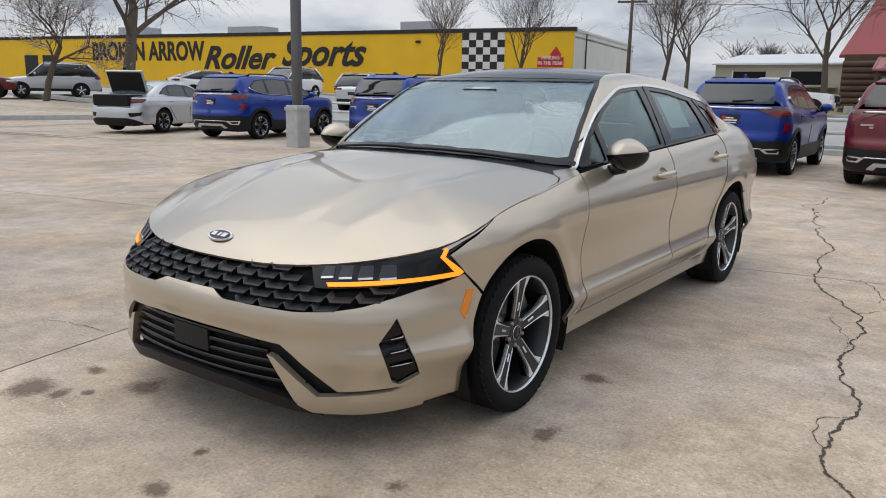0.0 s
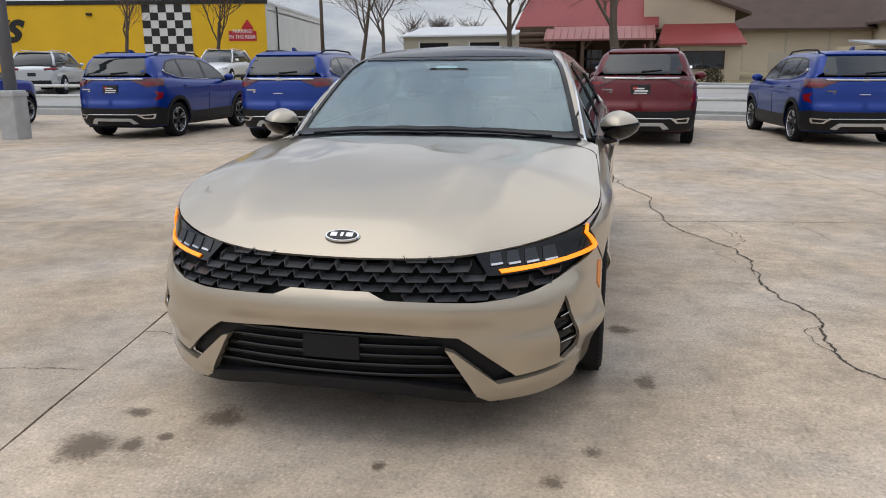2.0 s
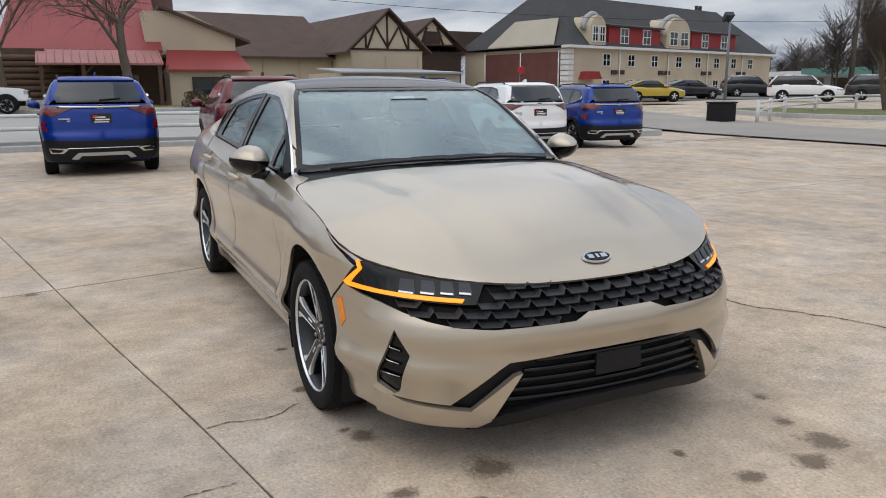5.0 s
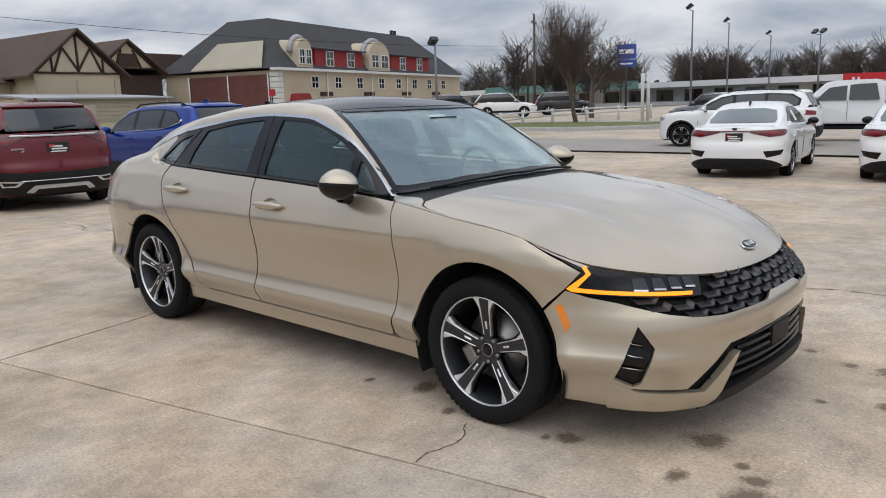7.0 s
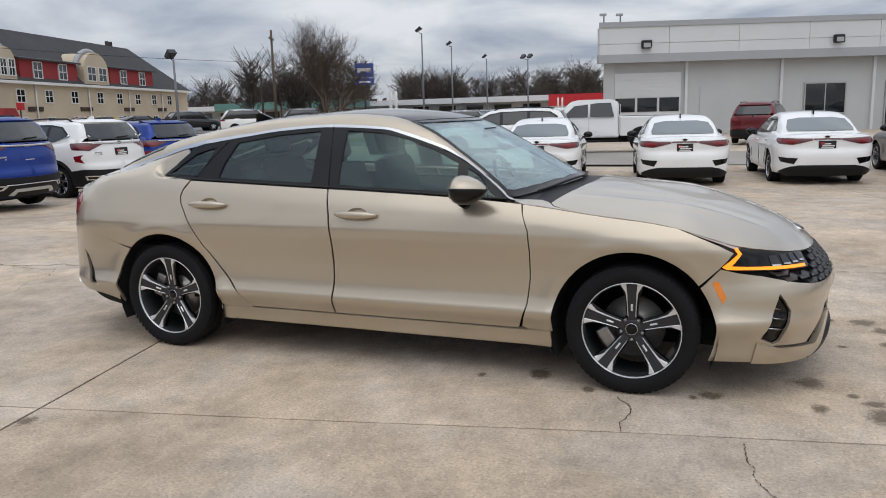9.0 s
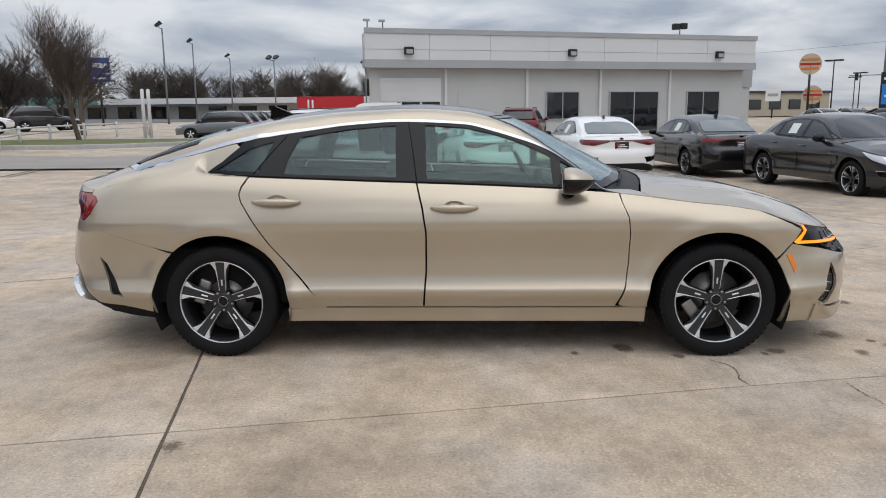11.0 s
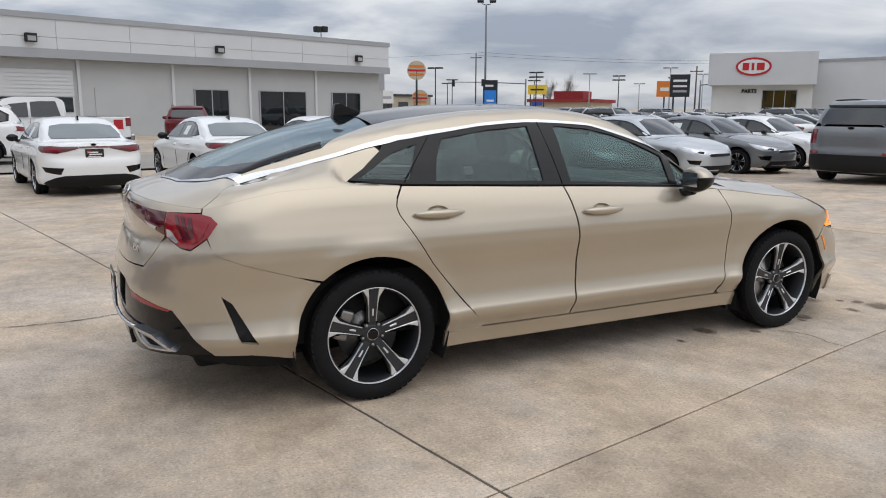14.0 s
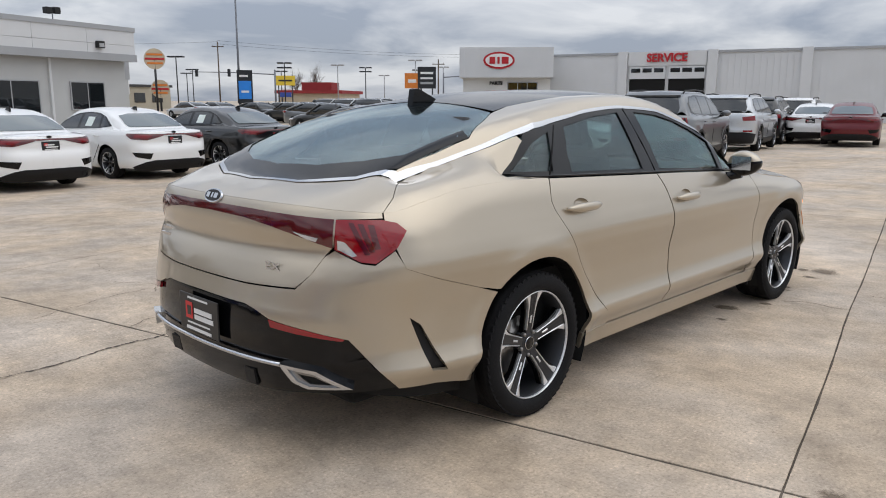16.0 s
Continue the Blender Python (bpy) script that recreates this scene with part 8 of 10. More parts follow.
        k.put("vent_trim", m_(k.nose([(0.55, 0.485), (0.81, 0.495), (0.80, 0.482), (0.56, 0.472)])), h.wrap, "chrome", off=0.008, thick=0.01, step=0.05)
    k.put("light_bar", both(k.stern([(1e-6, 0.912), (0.25, 0.908), (0.25, 0.880), (1e-6, 0.886)])), k.back, "lamp_deep", "thin dark red light bar", off=0.007, thick=0.012, step=0.06)
    k.put("rear_valance", both(k.stern([(1e-6, 0.40), (0.50, 0.40), (0.66, 0.37), (0.86, 0.27), (0.80, 0.20), (0.6, 0.19), (1e-6, 0.19)])), k.back, "trim", "black rear valance", off=0.008, thick=0.02, step=0.07)
    ex = turned([(0.045, -0.03), (0.05, 0.0), (0.05, 0.02)], 14)
    o = part("exhaust_pipe", ex, M["chrome"], car)
    o.matrix_local = Matrix.Translation((h.x[-1] + 0.06, -0.58, 0.27)) @ Matrix.Rotation(radians(90), 4, "Z")
    k.put("grille", both(k.nose([(1e-6, 0.625), (0.36, 0.625), (0.42, 0.58), (0.36, 0.545), (1e-6, 0.545)])), h.wrap, "chrome", "dark grille in a chrome frame", off=0.005, thick=0.01, step=0.06)
    k.put("grille_mesh", both(k.nose([(1e-6, 0.612), (0.345, 0.612), (0.39, 0.582), (0.345, 0.558), (1e-6, 0.558)])), h.wrap, "void", off=0.008, thick=0.006, step=0.06)
    k.put("lower_intake", both(k.nose([(1e-6, 0.36), (0.58, 0.36), (0.68, 0.22), (1e-6, 0.20)])), h.wrap, "trim", "black lower intake", off=0.006, thick=0.01, step=0.07)
    small_badge(k, 0.940, 0.05)
    if dealer:
        plate_card(k, 0.0, 0.79, 0.155, 0.075)
    mirrors(k, 0.52, 0.96, 0.99, "gloss")
    seams(k, [[(0.78, 0.30), (0.84, 0.6), (0.78, 0.90)], [(-0.20, 0.30), (-0.17, 0.7), (-0.19, 0.96)], [(-0.80, 0.32), (-1.10, 0.68), (-1.04, 0.98)]])
    handles(k, [(-0.06, 0.83), (-1.0, 0.86)], paint)
    for side in (1, -1):
        if sticker:
            q = [tuple(h.side_skin(np.array([x]), np.array([z]), side)[0] + np.array([0, side * 0.006, 0])) for x, z in ((-0.42, 1.04), (-0.68, 1.04), (-0.68, 1.23), (-0.42, 1.23))]
            bm = bmesh.new()
            bm.faces.new([bm.verts.new(p) for p in q])
            part("price_sheet", bm, M["paper"], car, "white price sheet in the window")
    if not lid:
        o = part("open_boot_lid", box(-0.05, 0.66, -0.62, 0.62, -0.03, 0.03, 0.02), M[paint], car, "raised boot lid, dark inside")
        raised = Matrix.Translation((-1.62, 0, 1.06)) @ Matrix.Rotation(radians(-130), 4, "Y") @ Matrix.Rotation(radians(20), 4, "Y")
        # solid black block in place of the boot's shaded hollow
        part("boot_opening", box(-2.44, -1.75, -0.58, 0.58, 0.72, 1.02, 0.02), M["void"], car, "black block for the shade in the open boot")
        o2 = part("boot_lid_lining", box(0.0, 0.62, -0.57, 0.57, 0.034, 0.05, 0.006), M["void"], car)
        o.matrix_local = raised
        o2.matrix_local = raised
    return car


def large(paint, label, at, lamp="upright", dealer=False, group="large family cars on the lot", face="alloy"):
    car, k = base_car("large_suv", label, LARGE, paint, at, group, 0.37, cowl=1.15, face=face)
    h = k.h
    dlo = [(0.95, 1.13), (0.55, 1.37), (0.25, 1.51), (-0.1, 1.575), (-1.2, 1.595), (-1.8, 1.555), (-2.05, 1.40), (-2.02, 1.22), (-1.7, 1.17), (0, 1.135)]
    panes = [[(0.80, 1.15), (0.42, 1.375), (0.2, 1.475), (-0.10, 1.54), (-0.12, 1.155)], [(-0.22, 1.158), (-0.2, 1.552), (-1.02, 1.565), (-1.04, 1.165)], [(-1.14, 1.17), (-1.12, 1.562), (-1.75, 1.525), (-1.97, 1.39), (-1.95, 1.24), (-1.7, 1.19)]]
    pillars_and_glass(k, 1.15, -2.36, dlo, panes, None, None, paint)
    k.put("windscreen", [(-0.70, 1.17), (0.70, 1.17), (0.58, 1.55), (0.3, 1.60), (-0.3, 1.60), (-0.58, 1.55)], lambda a, b: h.end_skin(a, b, True), "dark_glass", "dark windscreen", off=0.004, thick=0.006, step=0.1)
    k.put("rear_window", [(-0.64, 1.20), (0.64, 1.20), (0.66, 1.3), (0.58, 1.54), (-0.58, 1.54), (-0.66, 1.3)], lambda a, b: h.end_skin(a, b, False), "dark_glass", "dark rear window", off=0.004, thick=0.006, step=0.09)
    k.put("roof_spoiler", [(-0.62, 1.55), (0.62, 1.55), (0.60, 1.62), (-0.60, 1.62)], lambda a, b: h.end_skin(a, b, False), paint, off=0.06, thick=0.07, step=0.09, soft=0.01)
    for side in (1, -1):
        m_ = lambda q: [(side * a, b) for a, b in q]
        if lamp == "upright":
            k.put("tail_light", m_(k.stern([(0.70, 1.10), (0.90, 1.10)]) + [(h.length - h.sx(-2.28), 1.10), (h.length - h.sx(-2.26), 0.82)] + k.stern([(0.90, 0.80), (0.70, 0.82)])), k.back, "lamp_mid", "upright red tail light", off=0.008, thick=0.015, step=0.06)
            k.put("lamp_gap", m_(k.stern([(0.80, 1.09), (0.825, 1.09), (0.825, 0.83), (0.80, 0.83)])), k.back, "gloss", off=0.012, thick=0.006, step=0.06)
        else:
            k.put("tail_light", m_(k.stern([(0.58, 1.04), (0.92, 1.08)]) + [(h.length - h.sx(-2.2), 1.08), (h.length - h.sx(-2.2), 0.97)] + k.stern([(0.92, 0.94), (0.60, 0.93)])), k.back, "lamp_mid", "red tail light", off=0.008, thick=0.015, step=0.06)
        k.put("bumper_reflector", m_(k.stern([(0.62, 0.66), (0.85, 0.66), (0.85, 0.61), (0.62, 0.61)])), k.back, "lamp_mid", off=0.010, thick=0.01, step=0.06)
        k.put("headlamp", m_(k.nose([(0.50, 0.96), (0.80, 0.99)]) + k.flank([(1.95, 1.02), (1.98, 0.86)]) + k.nose([(0.76, 0.82), (0.52, 0.84)])), h.wrap, "lamp_clear", "clear headlamp", off=0.006, thick=0.01, step=0.06)
        rr = [(x, side * 0.62, float(h.top(np.array([x]), np.array([0.62]))[0]) + dz) for x, dz in ((0.1, 0.0), (-0.05, 0.05), (-0.9, 0.055), (-1.75, 0.05), (-1.9, 0.0))]
        part("roof_rail", rod(rr, 0.018, 6), M["trim"], car)
    k.put("rear_valance", both(k.stern([(1e-6, 0.60), (0.70, 0.60), (0.93, 0.55), (0.90, 0.28), (1e-6, 0.26)])), k.back, "trim", "black lower bumper", off=0.010, thick=0.02, step=0.08)
    k.put("grille", both(k.nose([(1e-6, 0.97), (0.46, 0.95), (0.46, 0.72), (1e-6, 0.70)])), h.wrap, "gloss", "black grille", off=0.006, thick=0.01, step=0.08)
    sill_ = k.flank([(0.95, 0.24), (0.92, 0.40), (-0.92, 0.40), (-0.95, 0.24)])
    k.sides("sill_cladding", sill_, "trim", off=0.010, thick=0.02, step=0.1)
    for hub in h.hubs:
        k.sides("arch_trim", [(h.sx(x), z) for x, z in arc(hub, h.hub_z, h.arch + 0.05, -10, 190, 14)] + [(h.sx(x), z) for x, z in arc(hub, h.hub_z, h.arch - 0.004, 190, -10, 14)], "trim", off=0.010, thick=0.015, step=0.09)
    small_badge(k, 1.13, 0.07)
    if dealer:
        plate_card(k, 0.0, 0.95)
    mirrors(k, 0.68, 1.06, 1.17, paint)
    seams(k, [[(0.84, 0.42), (0.90, 0.8), (0.84, 1.08)], [(-0.18, 0.42), (-0.15, 0.8), (-0.17, 1.1)], [(-0.92, 0.7), (-1.14, 0.95), (-1.10, 1.12)]])
    handles(k, [(-0.06, 0.98), (-1.0, 1.0)], paint)
    return car


def pickup(paint, label, at, sticker=True):
    """A pickup built of cab, bed, bumpers and wheels."""
    car = thing("pickup_truck", label, "truck", "", at)
    lo = 0.55
    body = bmesh.new()
    prism([(2.75, lo + 0.05), (2.82, 0.8), (2.78, 1.08), (2.55, 1.18), (1.35, 1.26), (1.30, lo)] + [(1.30, lo)][:0], "y", -0.96, 0.96, body)
    bmesh.ops.bevel(body, geom=body.edges[:], offset=0.05, segments=2, affect="EDGES")
    part("bonnet_body", body, M[paint], car)
    cab = bmesh.new()
    prism([(1.33, lo), (1.33, 1.27), (0.75, 1.86), (0.45, 1.93), (-0.75, 1.93), (-0.98, 1.80), (-1.02, 1.25), (-1.02, lo)], "y", -0.96, 0.96, cab)
    for v in cab.verts:
        if v.co.z > 1.3:
            v.co.y *= 0.84
    bmesh.ops.bevel(cab, geom=cab.edges[:], offset=0.04, segments=2, affect="EDGES")
    part("cab", cab, M[paint], car)
    bed = bmesh.new()
    box(-2.95, -1.06, -0.98, 0.98, lo + 0.05, 1.30, 0.03, bed)
    bd = part("bed", bed, M[paint], car)
    part("bed_floor", box(-2.88, -1.12, -0.85, 0.85, 1.26, 1.31), M["trim"], bd)
    for side in (1, -1):
        y = side * 0.905
        for x0, x1, x2, x3 in ((1.02, 0.10, 0.10, 0.52), (0.02, -0.72, -0.84, 0.02)):
            g = bmesh.new()
            vs = [(x0, 1.30), (x1 if x0 > 0.5 else x2, 1.30), (x2 if x0 > 0.5 else x1, 1.80), (x3, 1.80)]
            f = [g.verts.new((a, side * (0.965 - (b - 1.3) * 0.29), b)) for a, b in vs]
            b_ = [g.verts.new((a, side * (0.925 - (b - 1.3) * 0.29), b)) for a, b in vs]
            g.faces.new(f)
            g.faces.new(b_[::-1])
            for i in range(4):
                g.faces.new((f[i], b_[i], b_[(i + 1) % 4], f[(i + 1) % 4]))
            bmesh.ops.recalc_face_normals(g, faces=g.faces[:])
            part("side_window", g, M["dark_glass"], car, "dark side window")
        # dark rods on the cab side, shade of the door gaps
        for x in (0.06, -1.0, 1.02):
            part("door_gap", rod([(x, side * 0.962, 0.62), (x, side * 0.962, 1.28)], 0.006, 4), M["void"], car)
        part("tail_light", box(-2.97, -2.80, side * 0.86, side * 0.995, 0.98, 1.26, 0.01), M["lamp_mid"], car)
        part("headlamp", box(2.62, 2.80, side * 0.68, side * 0.97, 0.90, 1.10, 0.02), M["lamp_clear"], car)
        part("mirror", box(0.92, 1.08, side * 1.0, side * 1.16, 1.25, 1.48, 0.03), M[paint], car)
        part("running_board", box(-1.0, 1.25, side * 0.90, side * 1.02, 0.40, 0.46, 0.01), M["trim"], car)
        for x in (1.87, -1.85):
            make_wheel(car, x, side * 0.905, 0.40, 0.40, 0.27, 0.26, detail=False)
            al = bmesh.new()
            for a0, a1 in zip(steps(-5, 185, 15), steps(-5, 185, 15)[1:]):
                q = [(x + r_ * math.cos(radians(a)), side * yy, 0.42 + r_ * math.sin(radians(a))) for a, r_, yy in ((a0, 0.44, 0.99), (a1, 0.44, 0.99), (a1, 0.52, 0.99), (a0, 0.52, 0.99))]
                al.faces.new([al.verts.new(p) for p in q])
            part("arch_trim", al, M["trim"], car)
            part("arch_shade", rod([(x, side * 0.70, 0.46), (x, side * 0.985, 0.46)], 0.46, 20), M["void"], car)
    ws = bmesh.new()
    f = [ws.verts.new(p) for p in ((1.345, -0.80, 1.29), (1.345, 0.80, 1.29), (0.80, 0.70, 1.84), (0.80, -0.70, 1.84))]
    ws.faces.new(f)
    bmesh.ops.solidify(ws, geom=ws.faces[:], thickness=-0.012)
    part("windscreen", ws, M["dark_glass"], car)
    part("rear_window", box(-1.035, -1.0, -0.62, 0.62, 1.36, 1.74), M["dark_glass"], car)
    part("rear_bumper", box(-3.08, -2.95, -0.95, 0.95, 0.50, 0.70, 0.03), M["chrome"], car, "chrome rear bumper")
    part("front_bumper", box(2.78, 2.92, -0.95, 0.95, 0.48, 0.72, 0.04), M["chrome"], car)
    part("grille", box(2.79, 2.84, -0.62, 0.62, 0.76, 1.08, 0.02), M["trim"], car)
    part("chassis", box(-2.8, 2.6, -0.6, 0.6, 0.36, 0.60), M["void"], car)
    for side in (1, -1) if sticker else ():
        part("door_sign", box(-2.72, -2.42, side * 0.981 - 0.004, side * 0.981 + 0.004, 0.88, 1.20), M["sign_red"], car, "red square sticker on the bed")
    return car


def spot(x, y, heading, dz=0.0):
    return Matrix.Translation((x, y, height(x, y) + dz)) @ Matrix.Rotation(radians(heading), 4, "Z")


# along the street
crossover("blue", "deep blue crossover with roof rails and a dealer plate", spot(-10.1, -13.85, 188.5))
crossover("blue", "deep blue crossover with roof rails and a dealer plate", spot(-10.25, -8.37, 181))
crossover("blue", "deep blue crossover without a plate", spot(-10.15, -4.9, 180), False)
crossover("blue", "deep blue crossover with roof rails and a dealer plate", spot(-11.2, -1.35, 181))
crossover("red", "dark red crossover with roof rails and a dealer plate", spot(-10.6, 1.45, 176))
crossover("blue", "deep blue crossover without a plate", spot(-11.6, 4.75, 186), False)
crossover("white", "white crossover with black cladding and a dealer plate", spot(-12.3, 7.9, 176))
crossover("blue", "deep blue crossover with bright alloy wheels", spot(-13.2, 11.0, 172))
compact("silver", "silver sedan with its boot standing open", spot(-9.9, -18.1, 198), False, "cars at the edge of the lot", lid=False, sticker=False)
# sedans across the lane
first = compact("white", "white sedan with red tail lights and a dealer plate", spot(-2.5, 13.3, 99))
copy_thing(first, spot(0.43, 13.6, 99))
copy_thing(first, spot(3.05, 14.2, 98))
dark = compact("black", "black sedan with a price sheet in its window", spot(5.85, 14.75, 98))
facing_black = copy_thing(dark, spot(7.14, 9.56, -80))
silver = compact("silver", "silver sedan facing the lane", spot(9.94, 10.16, -80))
greyish = compact("grey", "slate grey sedan facing the lane", spot(12.75, 10.7, -80))
copy_thing(first, spot(15.5, 11.3, -80))
large("grey", "slate grey large SUV with upright tail lights", spot(13.8, 6.3, 12.5))
large("silver", "silver-grey large SUV with red tail lights", spot(20.3, 7.5, 12.5), "wide")
large("black", "black large SUV at the end of the row", spot(26.0, 8.9, 12.5), "wide")
red_far = compact("red", "dark red sedan parked far down the lane", spot(25.6, 5.6, 14), False)
large("white", "white large SUV parked far down the lane", spot(31.5, 9.4, 12), "wide")
copy_thing(first, spot(27.5, 8.6 - 1.2, 12))
white_suv = large("white", "pearl white family SUV parked across the lane", spot(-6.0, 21.0, 187), "wide")
large("red", "dark red SUV by the workshop wall", spot(2.6, 31.5, 80), "wide")
pickup("white", "white crew-cab pickup with a red sticker on the bed", spot(-3.5, 24.6, 187))


# ---- trees ----
def tubes(segs, sides=4):
    """Vertices and faces of straight tapered twigs (start, end, radius, radius)."""
    verts, faces = [], []
    for a, b, r0, r1 in segs:
        d = b - a
        if d.length < 1e-6:
            continue
        u = d.orthogonal().normalized()
        v = d.cross(u).normalized()
        k = len(verts)
        for c, r in ((a, r0), (b, r1)):
            for i in range(sides):
                t = 2 * math.pi * i / sides
                verts.append(c + (u * math.cos(t) + v * math.sin(t)) * r)
        faces += [(k + i, k + (i + 1) % sides, k + sides + (i + 1) % sides, k + sides + i) for i in range(sides)]
    return verts, faces


def plain_mesh(name, verts, faces, mat, parent=None, label="", smooth=False):
    me = bpy.data.meshes.new(name)
    me.from_pydata([tuple(v) for v in verts], [], faces)
    me.materials.append(mat)
    if smooth:
        for p in me.polygons:
            p.use_smooth = True
    ob = new(name, me)
    if parent is not None:
        ob.parent = parent
    return tagged(ob, label)


def grow(rnd, tall, trunk_r, fork, spread, levels=5, lift=0.35, many=3):
    """Limbs and twigs of a leafless tree as tapered segments."""
    thick, thin = [], []

    def limb(p, d, length, r, level):
        n = 3 if level < levels else 2
        for i in range(n):
            d = (d + Vector((rnd.gauss(0, 0.13), rnd.gauss(0, 0.13), rnd.gauss(0, 0.06) + 0.07 * lift))).normalized()
            q = p + d * (length / n)
            r1 = r * (0.86 if level < levels else 0.6)
            (thick if r > 0.022 else thin).append((p, q, r, r1))
            p, r = q, r1
            if level < levels and (i > 0 or level > 0):
                for _ in range(many if i == n - 1 else max(1, many - 1)):
                    a = rnd.uniform(0, 2 * math.pi)
                    side = (d.orthogonal().normalized() * math.cos(a) + d.cross(d.orthogonal()).normalized() * math.sin(a))
                    nd = (d * (1 - spread * rnd.uniform(0.5, 1.1)) + side * spread * rnd.uniform(0.7, 1.2) + Vector((0, 0, lift * 0.5))).normalized()
                    limb(p, nd, length * rnd.uniform(0.55, 0.78), max(r * rnd.uniform(0.42, 0.62), 0.005), level + 1)

    limb(Vector((0, 0, -0.1)), Vector((rnd.gauss(0, 0.03), rnd.gauss(0, 0.03), 1)).normalized(), tall * fork, trunk_r, 0)
    return thick, thin


def tree(seed, x, y, tall, trunk_r=0.16, fork=0.42, spread=0.55, levels=4, label="leafless tree with a spreading crown", buds=0, bud_mat="blossom", lift=0.35, many=3, turn=0.0):
    rnd = random.Random(seed)
    t = thing("tree", label, "tree", "trees round the lot", Matrix.Translation((x, y, height(x, y))) @ Matrix.Rotation(turn, 4, "Z"))
    thick, thin = grow(rnd, tall, trunk_r, fork, spread, levels, lift, many)
    k = tall / max(b.z for a, b, r0, r1 in thick + thin)
    thick, thin = ([(a * k, b * k, r0, r1) for a, b, r0, r1 in q] for q in (thick, thin))
    plain_mesh("trunk", *tubes(thick, 7), M["bark"], t, "grey bark trunk and limbs", True)
    v, f = tubes(thin, 3)
    plain_mesh("crown", v, f, M["twig"], t, "fine bare twigs")
    if buds:
        v, f = [], []
        for _ in range(buds):
            a, b, r0, r1 = rnd.choice(thin)
            c = a.lerp(b, rnd.random())
            s = rnd.uniform(0.02, 0.05)
            k = len(v)
            n = Vector((rnd.gauss(0, 1), rnd.gauss(0, 1), rnd.gauss(0, 1))).normalized()
            u = n.orthogonal().normalized() * s
            w = n.cross(u).normalized() * s
            v += [c + u, c + w, c - u, c - w]
            f.append((k, k + 1, k + 2, k + 3))
        plain_mesh("foliage", v, f, M[bud_mat], t, "small pale clusters on the twigs")
    return t


tree(3, -14.6, -34.9, 7.0, 0.17, 0.26, 0.62, 4, "small pear tree in pale blossom by the side street", 5200, "blossom", 0.45)
tree(5, -18.4, -33.2, 13.0, 0.36, 0.34, 0.55, 4, "tall leafless tree with heavy spreading limbs", 0, lift=0.15)
tree(7, -34.5, -26.3, 8.5, 0.13, 0.30, 0.50, 4, "leafless tree before the yellow hall", lift=0.5)
tree(8, -37.2, -22.3, 9.0, 0.14, 0.26, 0.52, 4, "leafless tree before the yellow hall", lift=0.5)
tree(9, -41.0, -14.6, 10.5, 0.15, 0.26, 0.55, 4, "leafless tree beside the white end wall", lift=0.5)
tree(10, -43.5, -13.8, 10.0, 0.15, 0.28, 0.55, 4, "leafless tree beside the white end wall", lift=0.5)
tree(12, -33.4, -4.2, 9.5, 0.17, 0.36, 0.5, 4, "leafless tree before the log restaurant", lift=0.3)
tree(13, -33.6, 1.0, 9.0, 0.26, 0.22, 0.62, 4, "leafless tree with low limbs by the restaurant", lift=0.2)
tree(14, -21.2, 36.0, 7.4, 0.15, 0.22, 0.50, 4, "leafless pear tree on the grass island", 0, lift=0.7, many=4)
tree(15, -25.6, 45.0, 6.2, 0.20, 0.24, 0.55, 4, "dense bushy tree with dry leaves behind the island", 2600, "shrub", 0.3)
tree(16, 94.0, 135.0, 9.0, 0.2, 0.3, 0.5, 4, "leafless tree among far signs", lift=0.6)
tree(17, 103.0, 141.0, 10.5, 0.2, 0.3, 0.5, 4, "leafless tree among far signs", lift=0.6)

# far bare woods
rnd = random.Random(77)
wv, wf = [], []
for k in range(150):
    u = rnd.random()
    if k < 120:
        x, y = -118 + 112 * u + rnd.uniform(-4, 4), 118 + 34 * u + rnd.uniform(0, 26)
    else:
        x, y = rnd.choice(((-130 + 18 * u, -40 + 50 * u), (-135 + 14 * u, 40 + 40 * u), (-62 + 8 * u, 80 + 30 * u)))
    tall = rnd.uniform(5.5, 10.5) * (1.15 if u > 0.75 else 1)
    base = Vector((x, y, height(x, y)))
    segs = [(base, base + Vector((0, 0, tall * 0.55)), 0.16, 0.09)]
    for _ in range(150):
        h = tall * rnd.uniform(0.22, 0.78)
        a, reach = rnd.uniform(0, 2 * math.pi), tall * rnd.uniform(0.08, 0.30) * (1.15 - abs(h / tall - 0.5))
        p = base + Vector((rnd.gauss(0, 0.5), rnd.gauss(0, 0.5), h))
        q = p + Vector((math.cos(a) * reach, math.sin(a) * reach, reach * rnd.uniform(0.4, 1.4)))
        segs.append((p, q, 0.055, 0.02))
        m = p.lerp(q, 0.6)
        segs.append((m, m + Vector((rnd.gauss(0, 0.5), rnd.gauss(0, 0.5), rnd.uniform(0.3, 1.0))), 0.035, 0.015))
    v, f = tubes(segs, 3)
    o = len(wv)
    wv += v
    wf += [tuple(i + o for i in q) for q in f]
tagged(plain_mesh("woods", wv, wf, M["wood_far"]), "far belt of leafless grey-brown woods", "woods", "", "stuff")
bv, bf = [], []
